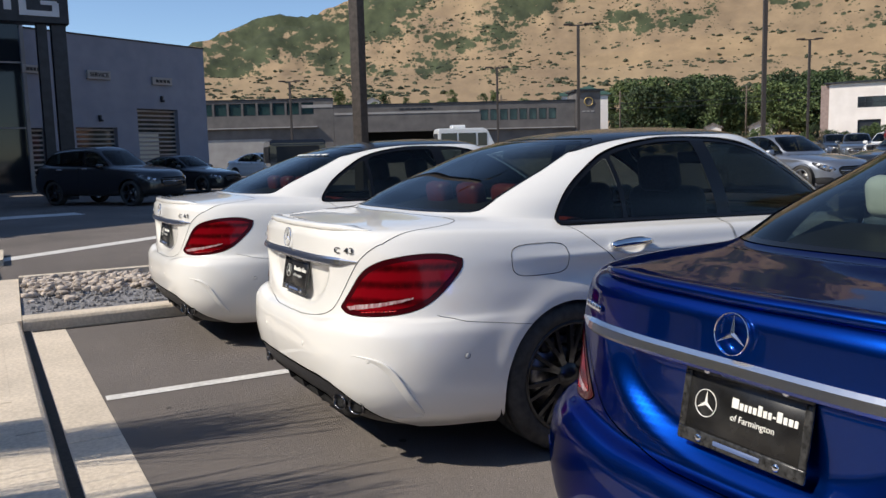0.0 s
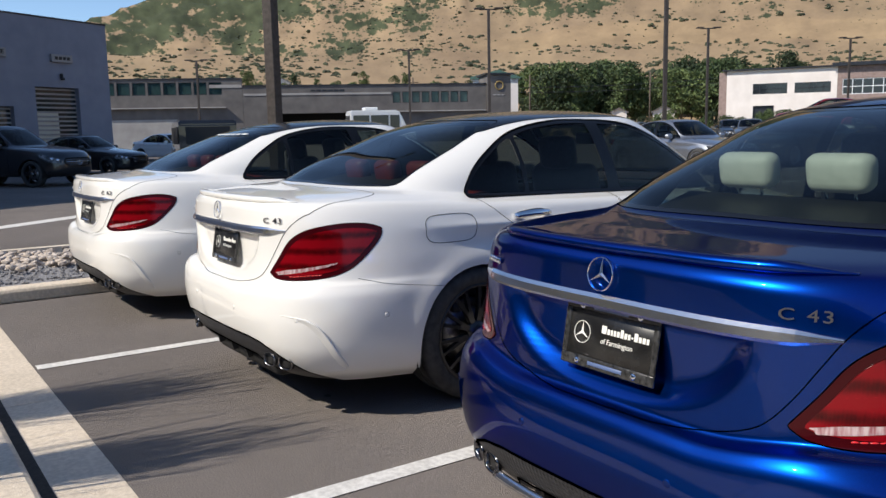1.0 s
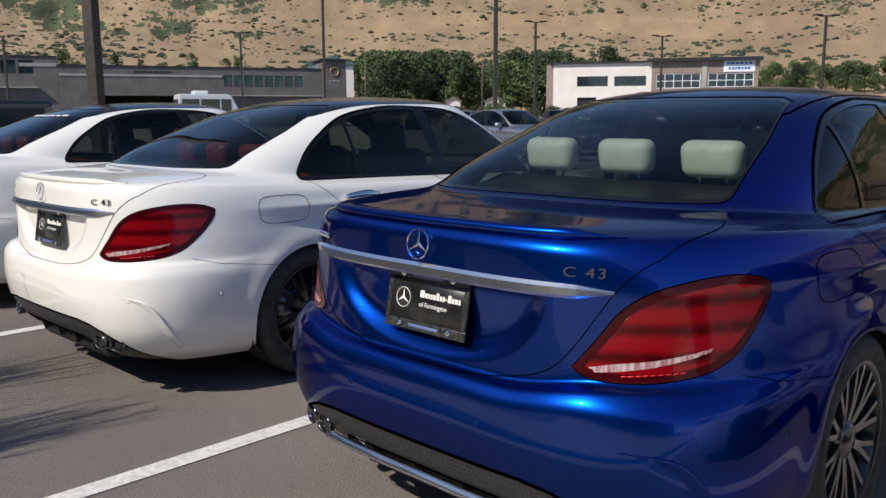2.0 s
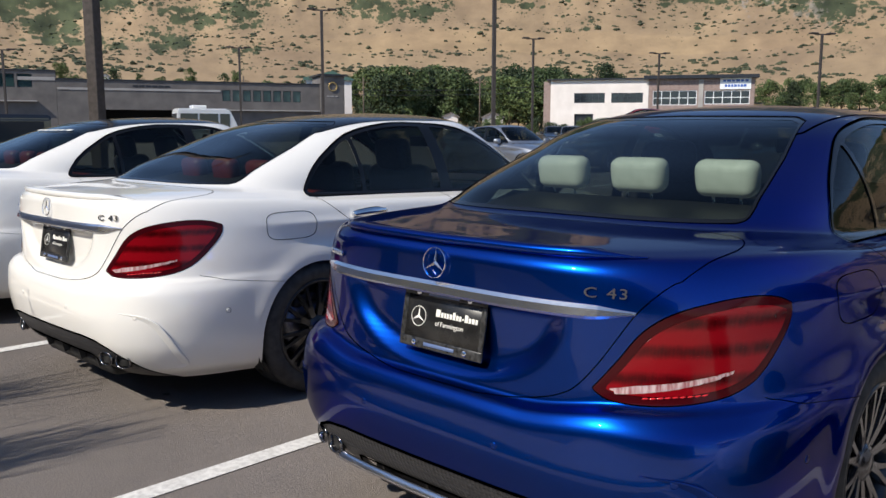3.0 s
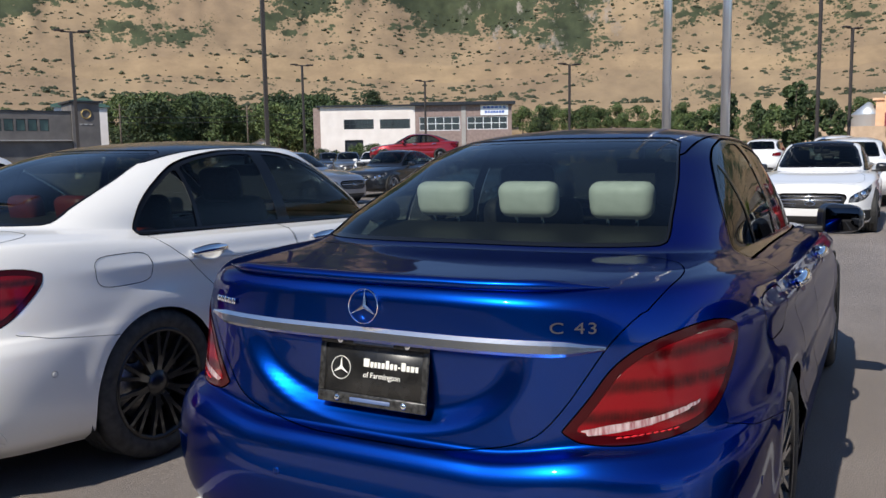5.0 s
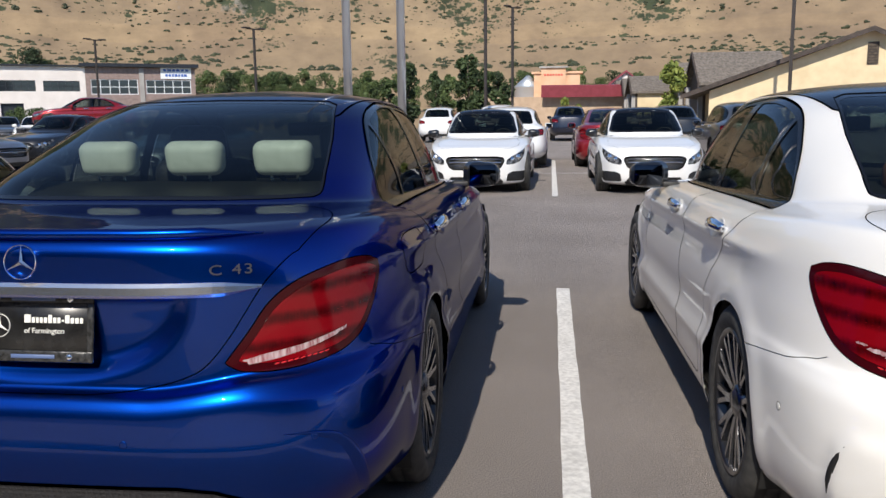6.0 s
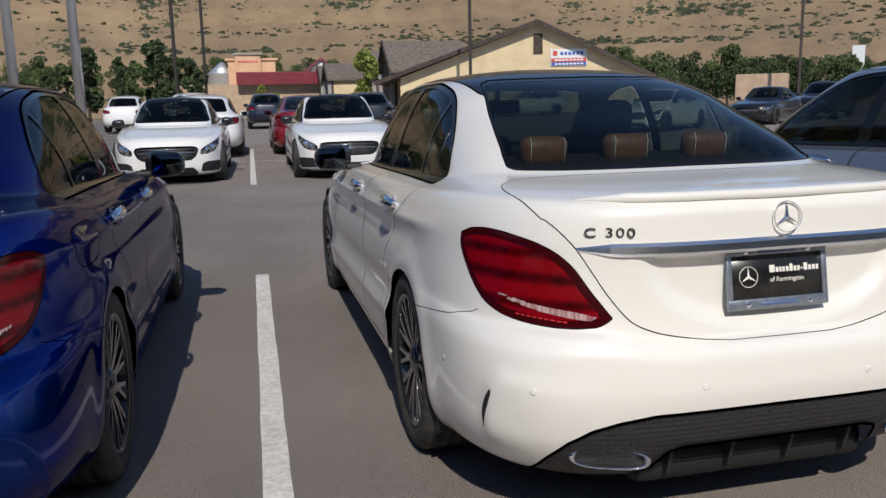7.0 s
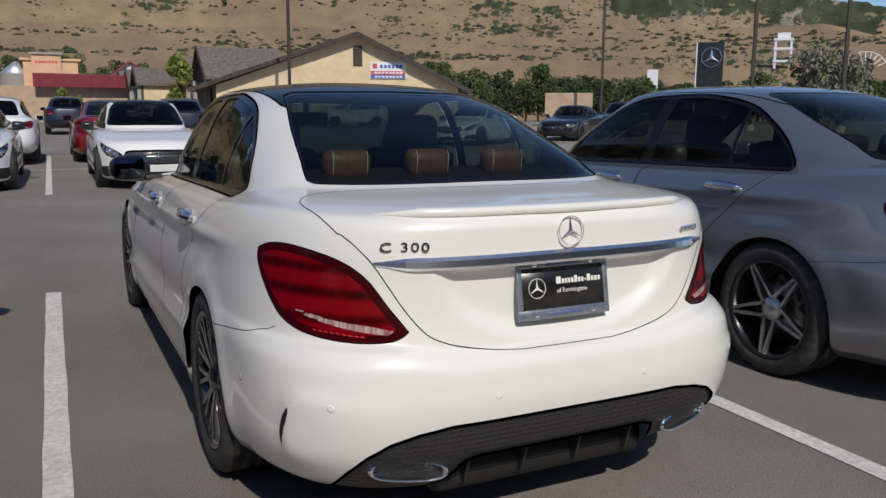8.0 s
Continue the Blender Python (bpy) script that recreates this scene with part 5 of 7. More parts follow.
def vehicle(name, label, category, style, mat, leather, m, scale=(1, 1, 1), fine=True, black_roof=False, tail="a", badge=None, left_badge=False,
            dark_badge=False, quad=None, key="plain", wheels=(10, "black", True), mirror_mat=None, group="", details=True, rest=(1.05, 1.10, .20, .135)):
    car = tagged(new(name), label, category, group)
    PAINT_OF[car.name] = mat
    kk = (style, scale, fine, black_roof, tail)
    if kk not in PANELS:
        sh, got = panels(style, scale, fine, black_roof, tail)
        PANELS[kk] = sh, [(nm, shell_mesh(nm, d, SURFACES.get(su, white_paint)), su, lb) for nm, d, su, lb in got if len(d[2])]
    sh, got = PANELS[kk]
    last = {}
    for nm, me, su, lb in got:
        parent = last.get(lb[1:], car) if lb.startswith(">") else car
        ob = part(nm, me, None, parent, "" if lb.startswith(">") else lb)
        last[nm] = ob
        if su == "paint":
            put_paint(ob, mat)
        if su == "seam" or nm == "diffuser_lip":
            tagged(ob, kind="stuff")
        if "glass" in su:
            ob.visible_shadow = False
    up = .12 if style == "suv" else 0.0
    spokes, look_of, twin = wheels
    face = {"machined": rim_face, "black": rim_gloss, "silver": rim_silver, "dark": rim_black}[look_of]
    add_wheels(car, scale, spokes, face, rim_black if look_of != "silver" else rim_silver, twin, wheels, .335 if style == "sedan" else .365)
    under_tray(car, scale, up)
    add_interior(car, leather, scale, style == "suv", rest)
    add_mirrors(car, mirror_mat or mat, scale, .09 if style == "suv" else 0)
    handles(car, sh, scale, mat, .883 if style == "sedan" else 1.0)
    if style == "sedan" and details:
        tail_details(car, sh, key, badge, left_badge, dark_badge, quad)
    nose_details(car, scale, .10 if style == "suv" else 0)
    car.matrix_basis = m
    return car


LOT_SLOPE = .008


def lot_z(y):
    """The far part of the lot rises a little."""
    return LOT_SLOPE * max(0.0, y - 5.0)


white_saloon = vehicle("saloon_car", "pearl white saloon car with a black roof and dark rims, parked", "car", "sedan", white_paint, leather_tan, pose(2.83, -.115, 0, 0, 0, .8), rest=(1.04, 1.098, .186, .112),
                       black_roof=True, tail="a", badge="C 300", left_badge=True, dark_badge=True, key="pearl", wheels=(10, "black", True), mirror_mat=black_paint, group="parked cars")
blue_saloon = vehicle("saloon_car", "metallic blue saloon car with pale leather headrests", "car", "sedan", blue_paint, leather_pale, pose(0, -.10, 0, 0, 0, .5), rest=(1.12, 1.164, .222, .128),
                      tail="b", badge="C 43", quad=True, key="blue", wheels=(10, "black", True), mirror_mat=black_paint, group="parked cars")
vehicle("saloon_car", "pearl white saloon car with red leather seats", "car", "sedan", white_paint, leather_red, pose(-2.56, -.22, 0, 0, 0, 1.5),
        black_roof=True, tail="b", badge="C 43", dark_badge=True, quad=True, key="blue", wheels=(10, "dark", True), mirror_mat=black_paint, group="parked cars")
end_saloon = vehicle("saloon_car", "pearl white saloon car beside the stone bed", "car", "sedan", white_paint, leather_red, pose(-5.22, -.38, 0, 0, 0, 1.5),
        black_roof=True, tail="b", badge="C 63", dark_badge=True, quad=True, key="blue", wheels=(10, "dark", True), mirror_mat=black_paint, group="parked cars")
shell = PANELS[("sedan", (1, 1, 1), True, True, "b")][0]
for k in range(7):      # pale lettering along the head of its rear window
    p, n = shell.near(-.10 + .075 * k, 1.325)
    bm = bmesh.new()
    rbox(bm, (.058 - .012 * (k % 2), .002, .030), (0, 0, 0), .0, 1)
    part("window_writing_bar", bm, cream_ink, end_saloon, m=Matrix.Translation(Vector(p) + Vector(n) * .006) @ Vector(n).to_track_quat("-Y", "Z").to_matrix().to_4x4())
vehicle("saloon_car", "metallic silver saloon car with five-spoke wheels", "car", "sedan", silver_paint, leather_black, pose(5.56, -.20, 0, 0, 0, .5), scale=(1.02, 1.045, 1.025),
        tail="a", badge="", key="silver", wheels=(5, "machined", True), group="parked cars", details=False)
for x, y, lb in ((.05, 11.75, "white saloon car with black mirrors, facing the aisle"), (2.98, 11.65, "white saloon car parked nose out")):
    vehicle("saloon_car", lb, "car", "sedan", front_white, leather_black, pose(x, y + 4.7, lot_z(y + 2.3), -.46, 0, 180), fine=True, black_roof=True, tail="b", key="plain", wheels=(10, "dark", True), mirror_mat=black_paint, group="cars in the far row", details=False)

# ---- ground ----


def slab(name, outline, z0, z1, mat, label, category, kind="structure", parent=None):
    bm = bmesh.new()
    a = [bm.verts.new((x, y, z0)) for x, y in outline]
    b = [bm.verts.new((x, y, z1)) for x, y in outline]
    bm.faces.new(b)
    for i in range(len(a)):
        j = (i + 1) % len(a)
        bm.faces.new((a[i], a[j], b[j], b[i]))
    bmesh.ops.recalc_face_normals(bm, faces=bm.faces)
    return tagged(new(name, bm_mesh(name, bm, mat, True)), label, category, kind=kind)


def rect(x0, y0, x1, y1):
    return [(x0, y0), (x1, y0), (x1, y1), (x0, y1)]


def kerb_y(x):
    return -1.185 + .030 * (x + 2.2)


slab("ground", rect(-3500, -3500, 3500, 3500), -.30, -.06, earth, "dry flat ground reaching to the hills", "ground")
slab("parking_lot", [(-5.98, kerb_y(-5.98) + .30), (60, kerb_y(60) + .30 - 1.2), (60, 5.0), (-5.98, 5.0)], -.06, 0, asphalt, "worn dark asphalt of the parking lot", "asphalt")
bm = bmesh.new()
rows = [[bm.verts.new((x, y, z)) for x in (-110, -60, -30, -5.98, 0, 30, 60, 110)] for y, z in ((5.0, -.06), (5.0, 0), (62, lot_z(62)), (62.5, -.1))]
for r, q in zip(rows, rows[1:]):
    for i in range(len(r) - 1):
        bm.faces.new((r[i], r[i + 1], q[i + 1], q[i]))
bmesh.ops.recalc_face_normals(bm, faces=bm.faces)
for f in bm.faces:
    if f.normal.z < 0:
        f.normal_flip()
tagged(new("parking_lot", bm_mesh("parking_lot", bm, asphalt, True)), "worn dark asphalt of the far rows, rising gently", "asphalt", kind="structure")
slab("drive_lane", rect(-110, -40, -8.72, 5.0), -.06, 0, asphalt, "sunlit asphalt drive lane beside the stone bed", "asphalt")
# gutter of the pavement, in cast lengths with joints
for k in range(-3, 14):
    x0, x1 = max(k * 3.0, -5.98), k * 3.0 + 2.992
    if x1 > x0:
        slab("gutter", [(x0, kerb_y(x0) - .02), (x1, kerb_y(x1) - .02), (x1, kerb_y(x1) + .295), (x0, kerb_y(x0) + .295)], -.06, .004, concrete, "pale concrete gutter", "gutter")


def kerb(name, path, width, height, label):
    """A kerb with a rounded nose along a path of two points, its face to the right of the way."""
    (x0, y0), (x1, y1) = path
    d = Vector((x1 - x0, y1 - y0, 0)).normalized()
    n = Vector((d.y, -d.x, 0))
    prof = [(0, -.06), (.012, height - .03), (.022, height - .01), (.04, height), (width, height), (width, -.06)]
    bm = bmesh.new()
    ends = []
    for p in (Vector((x0, y0, 0)), Vector((x1, y1, 0))):
        ends.append([bm.verts.new(p - n * a + Vector((0, 0, z))) for a, z in prof])
    for i in range(len(prof)):
        j = (i + 1) % len(prof)
        bm.faces.new((ends[0][i], ends[0][j], ends[1][j], ends[1][i]))
    bm.faces.new(ends[0]), bm.faces.new(ends[1][::-1])
    bmesh.ops.recalc_face_normals(bm, faces=bm.faces)
    return tagged(new(name, bm_mesh(name, bm, concrete, True)), label, "kerb", kind="structure")


for k in range(-3, 14):
    x0, x1 = max(k * 3.0, -6.05), k * 3.0 + 2.990
    if x1 > x0:
        kerb("kerb", ((x1, kerb_y(x1)), (x0, kerb_y(x0))), .16, .085, "cast concrete kerb edging the pavement")
for k in range(4):
    y0 = -1.30 + k * 1.68
    kerb("kerb", ((-6.03, y0), (-6.03, min(y0 + 1.672, 4.98))), .19, .10, "concrete kerb round the stone bed")
    kerb("kerb", ((-8.72, min(y0 + 1.672, 4.98)), (-8.72, y0)), .17, .12, "concrete kerb round the stone bed")
kerb("kerb", ((-6.03, 4.98), (-8.72, 4.98)), .17, .12, "concrete kerb closing the stone bed")
# pavement slabs, with the planting bed behind
for k in range(-6, 12):
    x0, x1 = k * 1.8, k * 1.8 + 1.792
    y1a, y1b = kerb_y(x0) - .1605, kerb_y(x1) - .1605
    back = -1.92 if x0 < -.9 else -4.2
    slab("pavement", [(x0, back), (x1, back), (x1, y1b), (x0, y1a)], -.06, .085, concrete, "pale concrete pavement slab", "pavement")
slab("pavement", [(-12.2, -1.92), (-10.81, -1.92), (-10.81, -1.46), (-12.2, -1.46)], -.06, .085, concrete, "pale concrete pavement slab", "pavement")
slab("pavement", [(-8.72, kerb_y(-8.72) - .16), (-6.06, kerb_y(-6.06) - .16), (-6.06, -1.305), (-8.72, -1.305)], -.06, .0835, concrete, "pale concrete pavement slab", "pavement")
for k in range(-2, 8):      # dark joint between kerb and gutter, its black also standing for the kerb's shade
    x0, x1 = max(k * 3.0, -6.0), k * 3.0 + 2.999
    slab("joint", [(x0, kerb_y(x0) + .001), (x1, kerb_y(x1) + .001), (x1, kerb_y(x1) + .05), (x0, kerb_y(x0) + .05)], -.02, .008, joint_shade, "dark joint strip along the kerb, with the kerb's shade painted in", "joint")
slab("joint", [(-5.975, kerb_y(-5.97) + .06), (-5.93, kerb_y(-5.97) + .06), (-5.93, 4.9), (-5.975, 4.9)], -.02, .008, joint_shade, "dark joint strip along the kerb, with the kerb's shade painted in", "joint")
slab("planting_bed", rect(-10.8, -4.2, -.012, -1.925), -.06, .06, gravel_grey, "gravel planting bed behind the pavement", "bed")
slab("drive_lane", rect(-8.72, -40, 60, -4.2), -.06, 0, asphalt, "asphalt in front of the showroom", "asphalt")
slab("stone_bed", rect(-8.55, -1.30, -6.22, 4.81), -.06, .06, gravel_grey, "bed of grey gravel between kerbs", "bed")


def stripe(p, q, width, label, wear=0):
    d = Vector((q[0] - p[0], q[1] - p[1], 0))
    n = Vector((-d.y, d.x, 0)).normalized() * width / 2
    bm = bmesh.new()
    m = max(2, int(d.length / .25))
    rng = random.Random(int(p[0] * 10 + q[1] * 7))
    rows = []
    for k in range(m + 1):
        c = Vector((p[0], p[1], .0045)) + d * k / m
        c.z = lot_z(c.y) + .0045
        rows.append((bm.verts.new(c - n * (1 + rng.uniform(-.07, .04))), bm.verts.new(c + n * (1 + rng.uniform(-.07, .04)))))
    for a, b in zip(rows, rows[1:]):
        bm.faces.new((a[0], a[1], b[1], b[0]))
    bmesh.ops.recalc_face_normals(bm, faces=bm.faces)
    for f in bm.faces:
        if f.normal.z < 0:
            f.normal_flip()
    return tagged(new("bay_line", bm_mesh("bay_line", bm, line_white, True)), label, "line", "bay lines", "structure")


for x in (-3.70, -1.17, 1.41, 4.14, 6.90, 9.6, 12.2, 14.8):
    stripe((x, kerb_y(x) + .31), (x, 4.34), .10, "white painted line between two bays")
for k in range(-9, 10):
    stripe((1.38 + 2.68 * k, 11.4), (1.38 + 2.68 * k, 21.5), .10, "white painted line of the double row")
stripe((-23, 16.5), (26, 16.5), .10, "white cross line between the two rows of bays")
stripe((-10.9, -2.3), (-15.2, 3.15), .36, "wide white line across the drive lane")
stripe((-20.9, -2.6), (-21.4, .2), 1.1, "wide pale marking on the shaded lane")


rng = random.Random(31)
for k in range(18):      # oil drips and dark worn spots where engines and tyres stand
    x, y = rng.choice((-2.5, .1, 2.8, 5.6)) + rng.gauss(0, .5), rng.choice((rng.uniform(-.8, .3), rng.uniform(5, 9)))
    bm = bmesh.new()
    r = rng.uniform(.006, .020)
    ring = [bm.verts.new((r * rng.uniform(.7, 1.2) * math.cos(a), r * rng.uniform(.7, 1.2) * math.sin(a), 0)) for a in (2 * math.pi * q / 14 for q in range(14))]
    bm.faces.new(ring)
    spot = tagged(new("oil_spot", bm_mesh("oil_spot", bm, oil_stain, True)), "small dark oil spot on the asphalt", "stain", "oil spots", "structure")
    spot.matrix_basis = pose(x, y, lot_z(y) + .0042, 0, 0, rng.uniform(0, 360)) @ Matrix.Diagonal((1, rng.uniform(.6, 1.6), 1, 1))


def pebble_mesh(seed):
    rng = random.Random(seed)
    bm = bmesh.new()
    bmesh.ops.create_icosphere(bm, subdivisions=1, radius=1)
    for v in bm.verts:
        v.co *= rng.uniform(.82, 1.12)
        v.co.z *= .62
        v.co.x *= 1.25
    return bm_mesh("river_stone", bm, river_stone)


pebbles = [pebble_mesh(k) for k in range(6)]
bed = bpy.data.objects["stone_bed"]
rng = random.Random(4)
near_stones, far_stones = [], []
for k in range(3000):
    y = rng.uniform(-1.25, 4.7)
    mid = -7.75 + .25 * math.sin(y * 1.3)
    x = mid + rng.gauss(0, .33)
    if not -8.5 < x < -6.32:
        continue
    s = rng.uniform(.020, .050)
    (near_stones if y < .25 and len(near_stones) < 290 else far_stones).append((x, y, s, rng.uniform(0, 360), rng.randrange(6), rng.uniform(-.01, .05)))
for x, y, s, a, k, dz in near_stones:
    ob = new("stone", pebbles[k])
    ob.parent = bed
    ob.matrix_basis = pose(x, y, .06 + s * .35 + dz, a * .1 % 25, a * .07 % 20, a) @ Matrix.Scale(s, 4)


def joined(name, items, meshes, mat, label, category, parent=None):
    """Many small copies of a few meshes as one object of kind stuff."""
    cache = [(np.array([v.co for v in me.vertices]), [tuple(p.vertices) for p in me.polygons]) for me in meshes]
    V, F, off = [], [], 0
    for m, k in items:
        v, f = cache[k]
        R, t = np.array(m.to_3x3()), np.array(m.translation)
        V.append(v @ R.T + t)
        F += [tuple(i + off for i in p) for p in f]
        off += len(v)
    me = bpy.data.meshes.new(name)
    me.from_pydata(np.concatenate(V).tolist(), [], F)
    me.materials.append(mat)
    ob = tagged(new(name, me), label, category, kind="stuff")
    if parent:
        ob.parent = parent
    return ob


joined("stones", [(pose(x, y, .06 + s * .35 + dz, a * .1 % 25, a * .07 % 20, a) @ Matrix.Scale(s, 4), k) for x, y, s, a, k, dz in far_stones], pebbles, river_stone, "pale river stones heaped on gravel", "stones")
grit = []
for k in range(2600):
    grit.append((pose(rng.uniform(-8.5, -6.28), rng.uniform(-1.25, 4.4), .066, rng.uniform(0, 60), rng.uniform(0, 60), rng.uniform(0, 360)) @ Matrix.Scale(rng.uniform(.010, .024), 4), rng.randrange(6)))
joined("gravel", grit, pebbles, gravel_grey, "loose grey gravel in the bed", "gravel")


def grass_clump(x, y, h, seed, n=230):
    """A clump of tall feathery grass: arching blades."""
    rng = random.Random(seed)
    V, F = [], []
    for k in range(n):
        a, lean = rng.uniform(0, 2 * math.pi), min(abs(rng.gauss(0, .055)), .16)
        L, w = h * rng.uniform(.62, 1.0), rng.uniform(.004, .009)
        bx, by = rng.gauss(0, .055), rng.gauss(0, .08)
        side = (-math.sin(a) * w, math.cos(a) * w)
        base = len(V)
        for i in range(5):
            t = i / 4
            r, z = L * (lean * t + lean * .9 * t * t), L * (t - .25 * lean * t * t)
            ww = 1 - .55 * t
            px, py = bx + r * math.cos(a), by + r * math.sin(a)
            V += [(px - side[0] * ww, py - side[1] * ww, z), (px + side[0] * ww, py + side[1] * ww, z)]
        for i in range(4):
            q = base + 2 * i
            F.append((q, q + 1, q + 3, q + 2))
    me = bpy.data.meshes.new("grass_clump")
    me.from_pydata(V, [], F)
    me.materials.append(straw)
    ob = tagged(new("grass_clump", me), "clump of tall feathery ornamental grass in the bed", "grass", "ornamental grasses", "stuff")
    ob.matrix_basis = pose(x, y, .06)


for k, (x, y, h) in enumerate(((-3.02, -2.42, 2.15), (-3.22, -2.55, 2.1), (-2.12, -2.45, 2.12), (-2.30, -2.55, 2.0))):
    grass_clump(x, y, h, 20 + k)

# ---- hills, far buildings and trees ----


def skyline(b):
    """Height of the ridge in degrees, by bearing to the left of straight ahead."""
    return np.interp(b, (-120, -80, -66, -57, -52.5, -48, -40, -20, 0, 20, 45, 62, 69, 72, 76.5, 80.4, 90, 120), (2.6, 3.2, 4.0, 5.2, 6.3, 8.0, 11.5, 15, 16, 16, 17, 13.6, 9.9, 9.0, 7.6, 7.1, 6.8, 6))


def hill_height(x, y):
    x, y = np.asarray(x, float), np.asarray(y, float)
    r = np.hypot(x, y)
    b = np.degrees(np.arctan2(-x, y))
    top = skyline(b)
    k = np.interp(r, (0, 130, 200, 320, 480, 700, 1100, 1700, 2500, 3200, 4600), (0, 0, .10, .215, .30, .40, .60, .82, 1.0, .94, .6))
    low = np.interp(r, (130, 320, 480, 700), (0, 3.6, 4.4, 5.6))
    el = np.where(r < 700, np.minimum(low, top * .75), np.maximum(low * np.minimum(1, top / 12), top * k))
    el = el * (1 - .24 * np.exp(-((b - 28) / 4.0) ** 2) * smooth(450, 1500, r)) * (1 - .16 * np.exp(-((b - 5) / 3.5) ** 2) * smooth(450, 1200, r))
    return r * np.tan(np.radians(np.maximum(el, 0)))


def hills():
    nb, nr = 560, 130
    bs = np.radians(np.linspace(118, -82, nb))
    rs = 118 * (4600 / 118) ** np.linspace(0, 1, nr)
    B, R = np.meshgrid(bs, rs)
    X, Y = -np.sin(B) * R, np.cos(B) * R
    Z = hill_height(X, Y)
    wob = np.array([[noise.fractal((x / 260, y / 260, 3.1), .9, 2.1, 5) for x, y in zip(a, b)] for a, b in zip(X[::1], Y[::1])])
    gul = np.array([[noise.fractal((b * 10, r / 1800, 7.7), .75, 2.2, 5) for b, r in zip(p, q)] for p, q in zip(B, R)])
    amp = smooth(330, 1300, R)
    Z = Z + amp * (wob * .0045 * R + gul * .016 * R) + .004 * R * wob * smooth(140, 300, R)
    Z = np.maximum(Z, -.3) - 4.0 * smooth(150, 118, R)
    V = np.stack([X, Y, Z], -1).reshape(-1, 3)
    i = np.arange(nb * nr).reshape(nr, nb)
    F = np.stack([i[:-1, :-1], i[:-1, 1:], i[1:, 1:], i[1:, :-1]], -1).reshape(-1, 4)
    me = bpy.data.meshes.new("hills")
    me.from_pydata(V.tolist(), [], F[:, ::-1].tolist())
    me.polygons.foreach_set("use_smooth", np.ones(len(me.polygons), bool))
    return me, X, Y, Z


